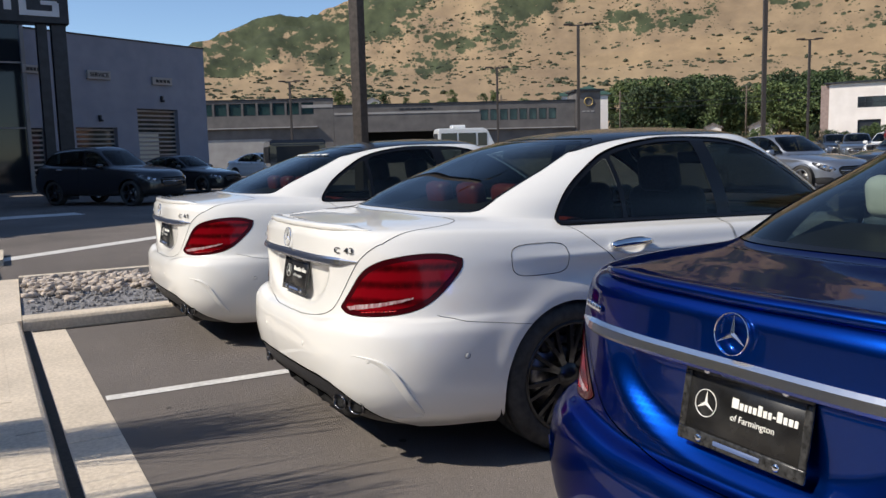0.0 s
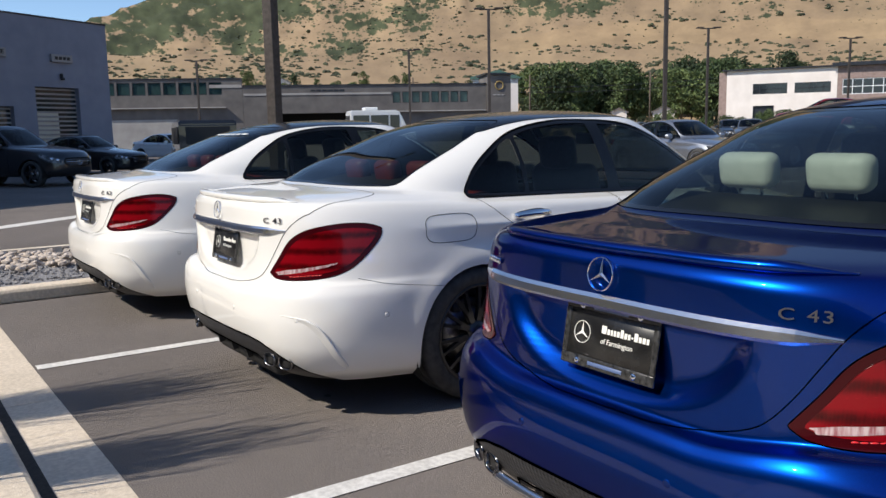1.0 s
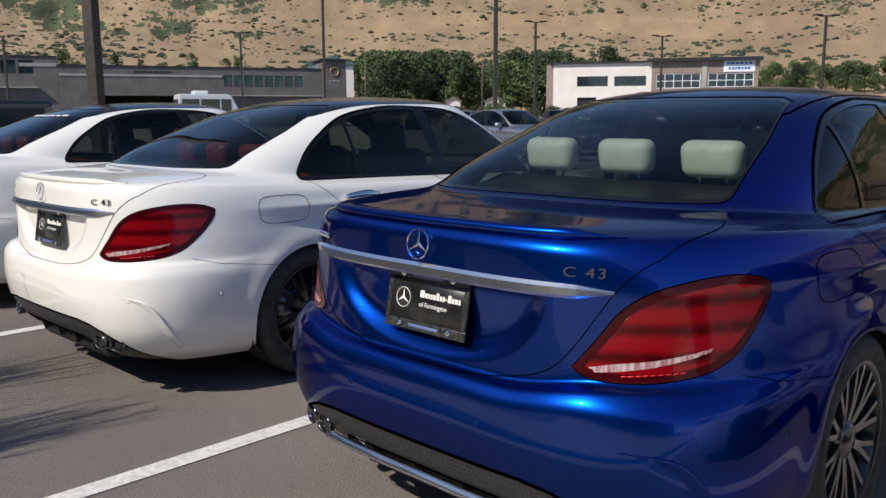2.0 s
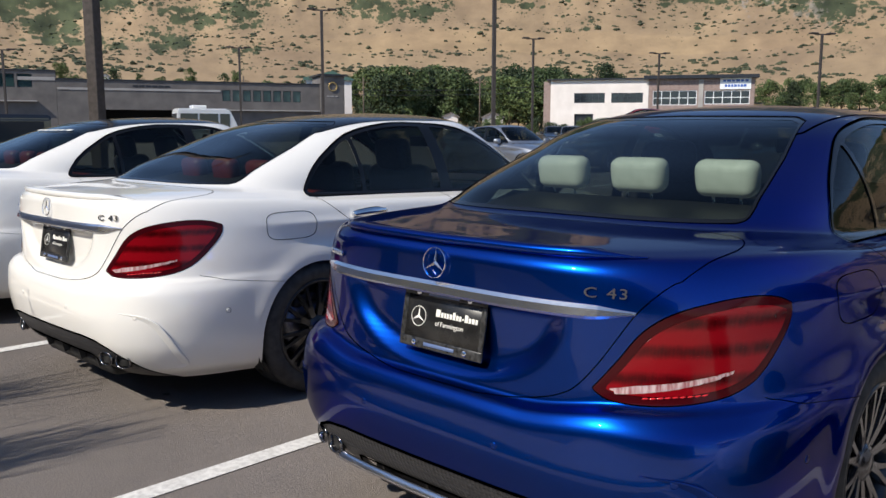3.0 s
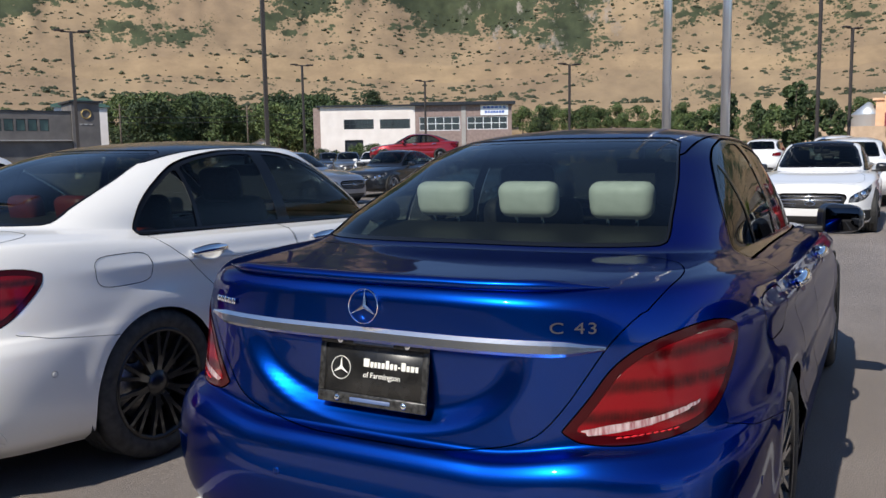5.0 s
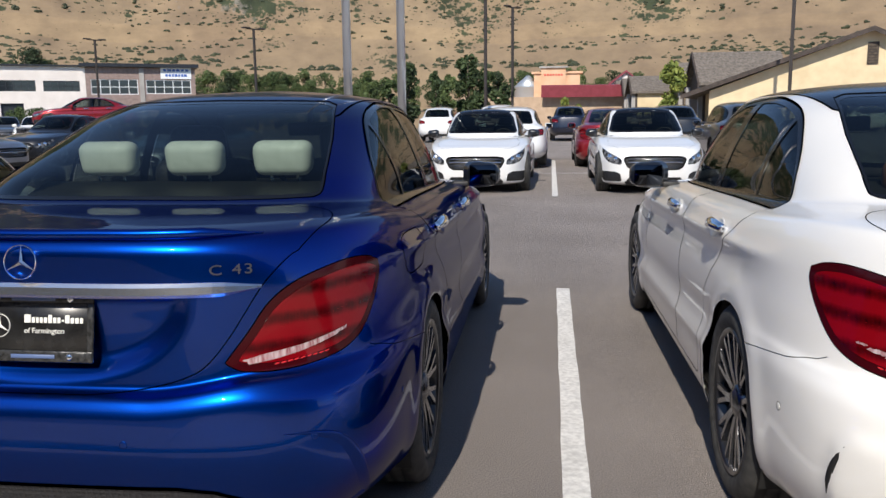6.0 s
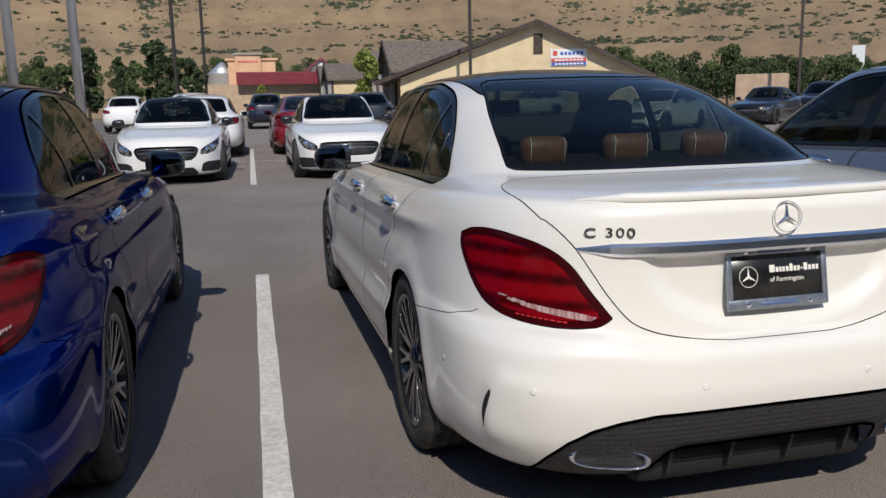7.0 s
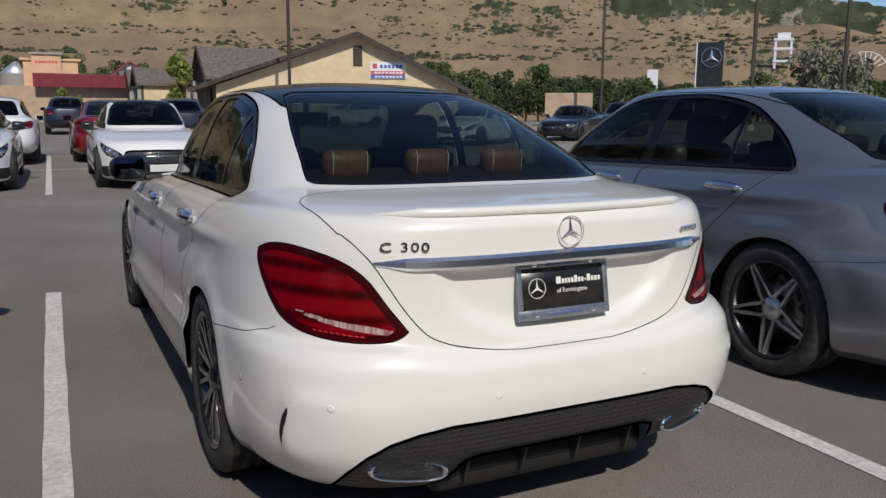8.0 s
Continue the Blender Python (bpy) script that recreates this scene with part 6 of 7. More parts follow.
def hill_material():
    """Dry yellow grass with oak brush in patches, thicker higher up, and pale scree."""
    mat = material("dry_hillside", (.3, .24, .15), .95, spec=.1)
    nt, b = mat.node_tree, mat.node_tree.nodes["Principled BSDF"]
    N, L = nt.nodes.new, nt.links.new
    tc, sep, along = N("ShaderNodeTexCoord"), N("ShaderNodeSeparateXYZ"), N("ShaderNodeCombineXYZ")
    L(tc.outputs["Object"], sep.inputs[0])
    flat, turn = N("ShaderNodeVectorMath"), N("ShaderNodeMath")      # growth runs down the slopes
    flat.operation, turn.operation = "LENGTH", "ARCTAN2"
    L(tc.outputs["Object"], flat.inputs[0]), L(sep.outputs["X"], turn.inputs[0]), L(sep.outputs["Y"], turn.inputs[1])
    slope = N("ShaderNodeMath")
    slope.operation = "DIVIDE"
    L(sep.outputs["Z"], slope.inputs[0]), L(flat.outputs["Value"], slope.inputs[1])
    for src, k, dst in ((turn.outputs[0], 700, "X"), (slope.outputs[0], 700, "Y"), (flat.outputs["Value"], .012, "Z")):
        m = N("ShaderNodeMath")
        m.operation = "MULTIPLY"
        m.inputs[1].default_value = k
        L(src, m.inputs[0]), L(m.outputs[0], along.inputs[dst])

    def noise_at(scale, detail, stretch=(1, 1, 1), rough=.55):
        mp, n = N("ShaderNodeMapping"), N("ShaderNodeTexNoise")
        mp.inputs["Scale"].default_value = stretch
        n.inputs["Scale"].default_value, n.inputs["Detail"].default_value, n.inputs["Roughness"].default_value = scale, detail, rough
        L(along.outputs[0], mp.inputs["Vector"]), L(mp.outputs[0], n.inputs["Vector"])
        return n.outputs[0]

    def ramp(v, lo, hi, c0, c1):
        r = N("ShaderNodeValToRGB")
        r.color_ramp.elements[0].position, r.color_ramp.elements[1].position = lo, hi
        r.color_ramp.elements[0].color, r.color_ramp.elements[1].color = (*c0, 1), (*c1, 1)
        L(v, r.inputs[0])
        return r.outputs[0]

    def maths(op, a, c, d=None):
        m = N("ShaderNodeMath")
        m.operation = op
        for k, v in enumerate((a, c, d)):
            if v is None:
                continue
            if isinstance(v, (int, float)):
                m.inputs[k].default_value = v
            else:
                L(v, m.inputs[k])
        return m.outputs[0]

    def mixed(f, a, c):
        m = N("ShaderNodeMix")
        m.data_type = "RGBA"
        L(f, m.inputs["Factor"]), L(a, m.inputs["A"]), L(c, m.inputs["B"])
        return m.outputs["Result"]

    grass = ramp(noise_at(.010, 6), .36, .66, (.278, .200, .130), (.366, .269, .165))
    pale = ramp(noise_at(.06, 9, (1, 1.9, 1), .62), .32, .72, (.80, .79, .77), (1.13, 1.11, 1.05))
    mul = N("ShaderNodeMix")
    mul.data_type, mul.blend_type = "RGBA", "MULTIPLY"
    mul.inputs["Factor"].default_value = 1
    L(grass, mul.inputs["A"]), L(pale, mul.inputs["B"])
    bear = maths("ARCTAN2", sep.outputs["X"], sep.outputs["Y"])

    def span(v, a, c, lo, hi):
        m = N("ShaderNodeMapRange")
        for nm, k in (("From Min", a), ("From Max", c), ("To Min", lo), ("To Max", hi)):
            m.inputs[nm].default_value = k
        L(v, m.inputs[0])
        return m.outputs[0]

    def bushes_at(scale, stretch, reach):
        """Separate bushes with ragged edges: cells that fill more where reach is larger."""
        mp, v = N("ShaderNodeMapping"), N("ShaderNodeTexVoronoi")
        mp.inputs["Scale"].default_value = stretch
        v.inputs["Scale"].default_value = scale
        L(along.outputs[0], mp.inputs["Vector"]), L(mp.outputs[0], v.inputs["Vector"])
        ragged = maths("MULTIPLY_ADD", noise_at(scale * 4, 4), .75, v.outputs["Distance"])
        return span(maths("SUBTRACT", reach, ragged), -.45, -.29, 0, .96)

    # oak brush: thicker higher up, on the shoulders of the range and in the gorge
    high = span(sep.outputs["Z"], 50, 270, -.36, .40)
    woods = maths("MULTIPLY", maths("ADD", span(bear, .46, .74, 0, .62), span(bear, -1.02, -1.16, 0, .34)), span(sep.outputs["Z"], 30, 110, .1, 1))
    gorge = maths("MULTIPLY", maths("MULTIPLY", span(bear, -.66, -.50, 0, .34), span(bear, -.26, -.42, 0, 1)), span(sep.outputs["Z"], 50, 150, 0, 1))
    cover = maths("ADD", maths("ADD", high, maths("ADD", woods, gorge)), span(noise_at(.018, 5, (1, 2.0, 1), .6), .36, .66, -.36, .86))
    brush = maths("MAXIMUM", bushes_at(.12, (1, 1.8, 1), cover), bushes_at(.30, (1, 1.5, 1), maths("MULTIPLY_ADD", cover, .80, .0)))
    green = ramp(noise_at(.10, 6), .3, .7, (.024, .034, .018), (.074, .092, .046))
    craggy = maths("ADD", span(bear, .50, .70, 0, 1), maths("MULTIPLY", span(bear, -.50, -.44, 0, 1), span(bear, -.24, -.34, 0, 1)))
    rock = maths("MULTIPLY", ramp(noise_at(.05, 9, (1, .7, 1), .72), .56, .61, (0, 0, 0), (1, 1, 1)), maths("MULTIPLY", craggy, span(sep.outputs["Z"], 70, 150, 0, 1)))
    stone = ramp(noise_at(.2, 6), .3, .7, (.22, .18, .15), (.36, .31, .26))
    L(mixed(rock, mixed(brush, mul.outputs["Result"], green), stone), b.inputs["Base Color"])
    bp = N("ShaderNodeBump")
    bp.inputs["Strength"].default_value, bp.inputs["Distance"].default_value = .22, 5
    L(maths("ADD", maths("MULTIPLY", noise_at(.05, 6), .5), maths("MULTIPLY", brush, .3)), bp.inputs["Height"]), L(bp.outputs[0], b.inputs["Normal"])
    return mat


hill_mesh, HX, HY, HZ = hills()
hill_mesh.materials.append(hill_material())
tagged(new("hillside", hill_mesh), "steep dry hillside with tan grass and green oak brush", "hillside", kind="structure")


def hill_z(x, y):
    r, b = math.hypot(x, y), math.degrees(math.atan2(-x, y))
    i = np.log(max(r, 118.1) / 118) / np.log(4600 / 118) * (HX.shape[0] - 1)
    j = (118 - b) / 200 * (HX.shape[1] - 1)
    i0, j0 = int(min(max(i, 0), HX.shape[0] - 2)), int(min(max(j, 0), HX.shape[1] - 2))
    u, v = min(max(i - i0, 0), 1), min(max(j - j0, 0), 1)
    z = (HZ[i0, j0] * (1 - u) + HZ[i0 + 1, j0] * u) * (1 - v) + (HZ[i0, j0 + 1] * (1 - u) + HZ[i0 + 1, j0 + 1] * u) * v
    return max(float(z), -.06)


def bush_mesh(seed):
    rng = random.Random(seed)
    bm = bmesh.new()
    for k in range(4):
        out = bmesh.ops.create_icosphere(bm, subdivisions=1, radius=rng.uniform(.45, .8))
        c = Vector((rng.uniform(-.8, .8), rng.uniform(-.8, .8), rng.uniform(.1, .45)))
        for v in out["verts"]:
            v.co = v.co * rng.uniform(.7, 1.25) + c
    return bm_mesh("bush", bm, brush_leaf, True)


bushes = [bush_mesh(k) for k in range(5)]
rng = random.Random(11)
spots = []
while len(spots) < 5200:
    b, r = math.radians(rng.uniform(84, -56)), 330 * (1500 / 330) ** rng.random()
    x, y = -math.sin(b) * r, math.cos(b) * r
    if noise.fractal((x / 90, y / 90, 1.3), .8, 2, 3) + rng.uniform(-.45, .45) > .12:
        s = rng.uniform(.45, 1.0) ** 2 * 2.1 * (.7 + r / 1100)
        spots.append((pose(x, y, hill_z(x, y) - .2, 0, 0, rng.uniform(0, 360)) @ Matrix.Diagonal((s, s, s * .75, 1)), rng.randrange(5)))
joined("hill_brush", spots, bushes, brush_leaf, "dark green oak brush scattered over the dry slope", "brush")


def tree_meshes(seed, h, spread, leafs, slim=1.0, card=.42, base=.22):
    """Trunk with limbs, and a crown of many small leaf clumps with gaps."""
    rng = random.Random(seed)
    bm = bmesh.new()
    tube(bm, [(0, 0, -.3), (.03 * h, .01 * h, h * .3), (.01 * h, -.02 * h, h * .62), (0, 0, h * .88)], [h * .022, h * .017, h * .010, h * .003], 7)
    blobs = []
    for k in range(9):
        a, z = rng.uniform(0, 2 * math.pi), h * rng.uniform(base + .12, .85)
        reach = spread * rng.uniform(.35, .75) * (1.0 - .55 * abs(z / h - .5)) * slim
        tip = Vector((math.cos(a) * reach, math.sin(a) * reach, z + h * .05))
        tube(bm, [(0, 0, z - h * .14), tip * .55 + Vector((0, 0, (z - h * .05) * .45)), tip], [h * .008, h * .005, h * .002], 5)
        blobs.append((tip, spread * rng.uniform(.28, .46)))
    blobs += [(Vector((rng.gauss(0, .18) * spread, rng.gauss(0, .18) * spread, h * rng.uniform(base + .1, .93))), spread * rng.uniform(.25, .42)) for k in range(9)]
    trunk = bm_mesh("trunk", bm, bark)
    V, F = [], []
    for k in range(leafs):
        c, r = rng.choice(blobs)
        d = Vector((rng.gauss(0, 1), rng.gauss(0, 1), rng.gauss(0, 1))).normalized() * r * rng.uniform(.45, 1.05) ** .6
        p = c + Vector((d.x * slim, d.y * slim, d.z * .85))
        if p.z < h * base:
            continue
        u = Vector((rng.gauss(0, 1), rng.gauss(0, 1), rng.gauss(0, .7))).normalized()
        w = u.orthogonal().normalized()
        w = (Matrix.Rotation(rng.uniform(0, 6.28), 3, u) @ w)
        x = u.cross(w)
        s = card * rng.uniform(.55, 1.25)
        i = len(V)
        V += [tuple(p + w * s), tuple(p + x * s * .6 + u * s * .25), tuple(p - w * s), tuple(p - x * s * .6 + u * s * .25)]
        F += [(i, i + 1, i + 2), (i, i + 2, i + 3)]
    me = bpy.data.meshes.new("crown")
    me.from_pydata(V, [], F)
    return trunk, me


def tree_kind(seeds, h, spread, leafs, mat, slim=1.0, card=.42, base=.22):
    out = []
    for s in seeds:
        t, c = tree_meshes(s, h, spread, leafs, slim, card, base)
        c.materials.append(mat)
        out.append((t, c))
    return out


broad = tree_kind((1, 2, 3, 4, 5, 6), 10, 4.4, 2700, leaf_dark, card=.29, base=.08)
slim_trees = tree_kind((7, 8, 9), 7, 1.7, 1300, leaf_dark, .8, .26, .08)
yellow_trees = tree_kind((11, 12), 4.4, 1.3, 1100, leaf_yellow, .8, .17, .22)
grey_trees = tree_kind((14, 15), 7, 3.2, 1700, leaf_grey, 1.0, .24, .06)


def tree(kinds, x, y, s, rng, label, z=None, group="tree belt"):
    t, c = rng.choice(kinds)
    ob = tagged(new("tree"), label, "tree", group)
    part("trunk", t, None, ob), part("crown", c, None, ob)
    ob.matrix_basis = pose(x, y, hill_z(x, y) if z is None else z, 0, 0, rng.uniform(0, 360)) @ Matrix.Diagonal((s * rng.uniform(.9, 1.15), s * rng.uniform(.9, 1.15), s, 1))
    return ob


rng = random.Random(5)


def polar(b, r):
    return 1.3 - math.sin(math.radians(b)) * r, -1.6 + math.cos(math.radians(b)) * r


for b0, b1, r0, r1, n, s0, s1 in ((50.5, 33, 160, 225, 84, .50, 1.30), (34, 12, 190, 250, 40, .45, .85), (80, 50, 235, 310, 40, .30, .70), (14, -6, 170, 230, 20, .5, .9), (-8, -26, 180, 240, 14, .5, .9)):
    for k in range(n):
        x, y = polar(b0 + (b1 - b0) * (k + rng.uniform(.1, .9)) / n, rng.uniform(r0, r1))
        tree(broad, x, y, rng.uniform(s0, s1), rng, "dense dark green broadleaf tree of the belt")
for k in range(44):
    x, y = polar(51 - 40 * (k + rng.random()) / 44, rng.uniform(98, 118))
    tree(broad, x, y, rng.uniform(.20, .36), rng, "low dark green bush along the edge of the lot", 0, "bushes along the lot")
for k in range(40):
    x, y = polar(-27 - 27 * (k + rng.random()) / 40, rng.uniform(105, 140))
    tree(broad, x, y, rng.uniform(.45, .72), rng, "low green tree behind the car park", group="trees behind the car park")
for x, y, s in ((-15.5, 84, .85), (-12.6, 78, 1.0), (-10.2, 82, .9), (-6.8, 79, 1.12), (-8.4, 76, .8), (-5.2, 83, .95), (-18.5, 88, .8), (-3.6, 86, .8)):
    tree(slim_trees, x, y, s, rng, "slender leafy green tree beyond the car park", 0, "slender trees")
for x, y, s in ((10.0, 59.4, 1.18), (2.6, 80, .75), (3.9, 80.5, .6)):
    tree(yellow_trees, x, y, s, rng, "young yellow-green street tree", 0, "young trees")
for x, y, s in ((62.0, 49.9, .98), (63.6, 48.7, 1.0), (61.0, 51.2, .55)):
    tree(grey_trees, x, y, s, rng, "dusty grey-green bushy tree", 0, "grey-green trees")
for x, y, s in ((48, 55, .62), (50.5, 57, .5)):
    tree(slim_trees, x, y, s, rng, "small green tree by the white sign", 0, "slender trees")

# ---- buildings ----


def building(name, a, b, label, category="building"):
    """An empty at the foot of a facade from a to b: x runs along it, y goes into the building."""
    ang = math.degrees(math.atan2(b[1] - a[1], b[0] - a[0]))
    ob = tagged(new(name), label, category)
    ob.matrix_basis = pose(a[0], a[1], 0, 0, 0, ang)
    return ob


def box(name, parent, lo, hi, mat, label="", r=0.0):
    bm = bmesh.new()
    rbox(bm, [q - p for p, q in zip(lo, hi)], [(p + q) / 2 for p, q in zip(lo, hi)], r, 1)
    return part(name, bm, mat, parent, label, True)


def wall(name, parent, length, height, mat, openings=(), thick=.35, u0=0.0, z0=-.3, y=0.0, label=""):
    """A wall along x with real openings (u0, z0, u1, z1)."""
    us = sorted({u0, u0 + length, *(o[0] for o in openings), *(o[2] for o in openings)})
    zs = sorted({z0, height, *(o[1] for o in openings), *(o[3] for o in openings)})
    bm = bmesh.new()
    vert = {}

    def at(i, j, k):
        if (i, j, k) not in vert:
            vert[i, j, k] = bm.verts.new((us[i], y + (0, thick)[k], zs[j]))
        return vert[i, j, k]

    solid = lambda i, j: 0 <= i < len(us) - 1 and 0 <= j < len(zs) - 1 and not any(o[0] <= us[i] < o[2] and o[1] <= zs[j] < o[3] for o in openings)
    for i in range(len(us) - 1):
        for j in range(len(zs) - 1):
            if not solid(i, j):
                continue
            bm.faces.new((at(i, j, 0), at(i + 1, j, 0), at(i + 1, j + 1, 0), at(i, j + 1, 0)))
            bm.faces.new((at(i, j, 1), at(i, j + 1, 1), at(i + 1, j + 1, 1), at(i + 1, j, 1)))
            for di, dj, p, q in ((-1, 0, (i, j), (i, j + 1)), (1, 0, (i + 1, j), (i + 1, j + 1)), (0, -1, (i, j), (i + 1, j)), (0, 1, (i, j + 1), (i + 1, j + 1))):
                if not solid(i + di, j + dj):
                    bm.faces.new((at(*p, 0), at(*q, 0), at(*q, 1), at(*p, 1)))
    bmesh.ops.recalc_face_normals(bm, faces=bm.faces)
    return part(name, bm, mat, parent, label, True)


def glazing(parent, u0, z0, u1, z1, cols, rows, glass, frame_mat, y=.12, bar=.06):
    """A window with its frame and panes."""
    bm = bmesh.new()
    for k in range(cols + 1):
        x = u0 + (u1 - u0) * k / cols
        rbox(bm, (bar, .08, z1 - z0), (min(max(x, u0 + bar / 2), u1 - bar / 2), y, (z0 + z1) / 2), 0)
    for k in range(rows + 1):
        z = z0 + (z1 - z0) * k / rows
        rbox(bm, (u1 - u0, .07, bar), ((u0 + u1) / 2, y, min(max(z, z0 + bar / 2), z1 - bar / 2)), 0)
    win = part("window", bm, frame_mat, parent, "", True)
    for c in range(cols):
        for r in range(rows):
            x0, x1 = u0 + (u1 - u0) * c / cols + bar / 2, u0 + (u1 - u0) * (c + 1) / cols - bar / 2
            a, b = z0 + (z1 - z0) * r / rows + bar / 2, z0 + (z1 - z0) * (r + 1) / rows - bar / 2
            box("pane", win, (x0, y + .01, a), (x1, y + .03, b), glass)
    return win


def bars(parent, u, z, w, h, n, mat, y=-.06, seed=0):
    """Writing too far off to read: a row of plain bars."""
    r = random.Random(seed)
    a = w / n
    for k in range(n):
        bm = bmesh.new()
        rbox(bm, (a * r.uniform(.6, .9), .02, h), (u + a * (k + .5), y, z), 0)
        part("writing_bar", bm, mat, parent, "", True)


# dealership: service wing with shutter doors, glazed showroom, tall sign
dealer = building("dealership_building", (-37.8, -.5), (-42.87, 8.04), "grey rendered dealership with shutter doors and a glazed showroom")
doors = [(.05, -.3, .86, 2.75), (2.30, -.3, 4.45, 2.80), (5.62, -.3, 8.05, 3.72)]
wall("wall", dealer, 9.95, 6.86, grey_render, [d for d in doors])
box("side_wall", dealer, (9.60, .36, -.3), (9.95, 14, 6.86), grey_render)
box("back_wall", dealer, (0, 13.7, -.3), (9.59, 14, 6.86), grey_render)
box("roof", dealer, (0, .36, 6.5), (9.59, 13.69, 6.7), charcoal)
box("coping", dealer, (-.02, -.03, 6.862), (9.98, .40, 6.93), charcoal)
for u0, z0, u1, z1 in doors:
    n = int((z1 - z0) / .21)
    sh_bm = bmesh.new()
    rbox(sh_bm, (u1 - u0, .04, z1 - z0), ((u0 + u1) / 2, .30, (z0 + z1) / 2), 0)
    shutter = part("shutter_door", sh_bm, dark_glass, dealer, "shutter door of dark panes and pale slats", True)
    for k in range(n):
        z = z1 - .10 - k * .21
        box("slat", shutter, (u0 + .02, .20, z - .04), (u1 - .02, .275, z + .04), block_pale)
# pale sheet before the shutter: the daylight there is put into its colour
box("lit_opening", dealer, (5.66, .276, .2), (7.0, .282, 2.55), material("painted_daylight", (.62, .60, .52), .3))
for u0, z0, u1, z1, txt in ((2.99, 4.95, 4.21, 5.35, "SERVICE"), (6.54, 4.88, 7.73, 5.25, None), (-.05, 5.02, .88, 5.37, None)):
    sg = box("wall_sign", dealer, (u0, -.14, z0), (u1, -.01, z1), block_pale, "pale wall sign with dark letters", .02)
    if txt:
        part("lettering", lettering(txt, .27, .02, charcoal), None, sg, m=pose((u0 + u1) / 2, -.152, (z0 + z1) / 2))
    else:
        bars(sg, u0 + .15, (z0 + z1) / 2, u1 - u0 - .3, .14, 4, charcoal, -.15, int(u0 * 7))
for u, z in ((3.52, 3.25), (7.06, 4.25)):
    bm = bmesh.new()
    rbox(bm, (.10, .16, .22), (u, -.08, z), .02, 1), rbox(bm, (.16, .20, .10), (u, -.14, z - .14), .03, 1)
    part("wall_lamp", bm, charcoal, dealer, "dark wall lamp", True)
show = building("showroom", (-37.4, -13.4), (-37.84, -.46), "tall glazed showroom with pale metal mullions")
for k in range(9):
    box("mullion", show, (13.0 * k / 8 - .07, -.12, -.3), (13.0 * k / 8 + .07, .08, 8.4), block_pale)
for k in range(8):
    for z0, z1 in ((.05, 2.7), (2.78, 5.4), (5.48, 8.3)):
        box("pane", show, (13.0 * k / 8 + .08, -.02, z0), (13.0 * (k + 1) / 8 - .08, .02, z1), dark_glass)
for z in (0, 2.74, 5.44, 8.35):
    box("transom", show, (0, -.09, z - .035), (12.95, .07, z + .035), block_pale)
box("roof", show, (-.5, -.3, 8.40), (13.05, 14, 8.9), charcoal)
box("side_wall", show, (-.3, .1, -.3), (-.05, 14, 8.38), grey_render)
# two halls out of view, added to throw shade over the lane and its cars
shade_hall = building("showroom", (-56, -12.5), (-17, -12.5), "unseen grey showroom hall added beside the drive lane for shade")
box("wall", shade_hall, (0, -14, -.3), (39, 0, 9.6), grey_render)
box("roof", shade_hall, (-.4, -14.4, 9.61), (39.4, .4, 9.9), charcoal)
hall = building("showroom", (-17.2, -14.6), (-23.7, -1.9), "unseen tall grey showroom hall added to shade the lane")
box("wall", hall, (0, 0, -.3), (14.27, 13, 11.9), grey_render)
box("roof", hall, (-.1, -.1, 11.91), (14.37, 13.1, 12.1), charcoal)
# showroom behind the camera, added so car paint mirrors something dark, not sky
front = building("showroom", (46, -19), (-13, -19), "unseen long grey showroom with dark glazing, added behind the planting to darken reflections")
bays = [(1.5 + 5.7 * k, .2, 6.2 + 5.7 * k, 6.4) for k in range(10)]
wall("wall", front, 59, 8.6, charcoal, bays)
box("roof", front, (-.4, -.5, 8.61), (59.4, 14, 9.0), charcoal), box("back_wall", front, (0, 13, -.3), (59, 13.4, 8.6), grey_render)
for o in bays:
    glazing(front, *o, 3, 2, dark_glass, charcoal, .14, .08)
tall = tagged(new("sign_pylon"), "tall black sign with pale block letters on two posts", "sign")
tall.matrix_basis = pose(-29.9, .33, 0, 0, 0, 96)
for x, w in ((-.32, .30), (.20, .44)):
    box("post", tall, (x - w / 2, -.2, -.1), (x + w / 2, .2, 6.2), charcoal)
box("sign_box", tall, (-3.6, -.36, 5.86), (.52, .3, 7.4), charcoal, "", .03)
for u0, u1, cut in ((-.98, .22, True), (-2.3, -1.2, False)):
    bm = bmesh.new()
    rbox(bm, (u1 - u0, .05, .17), ((u0 + u1) / 2, -.39, 6.93), 0), rbox(bm, (.22, .05, .60), (u0 + .11, -.39, 6.55), 0)
    if cut:
        rbox(bm, (u1 - u0, .05, .17), ((u0 + u1) / 2, -.39, 6.17), 0), rbox(bm, (.20, .05, .30), (u1 - .1, -.39, 6.38), 0), rbox(bm, (.5, .05, .13), (u1 - .3, -.39, 6.52), 0)
    else:
        rbox(bm, (.22, .05, .75), (u1 - .11, -.39, 6.6), 0)
    part("sign_block", bm, white_sign, tall, "", True)

# long low building behind the lot
hall = building("long_hall", (-82, 16.3), (-65.4, 51.7), "long grey block building with a strip of green glass")
upper = [(-.6 + 1.42 * k, 5.25, .62 + 1.42 * k, 6.45) for k in range(8)]
right = [(27.15 + .98 * k, 4.25, 27.95 + .98 * k, 5.35) for k in range(8)]
gate = (15.7, -.3, 26.8, 3.35)
wall("wall", hall, 16.5, 6.72, block_grey, upper, u0=-4, z0=-.3)
wall("wall", hall, 24.2, 6.0, block_grey, [gate] + right, u0=12.52, z0=-.3)
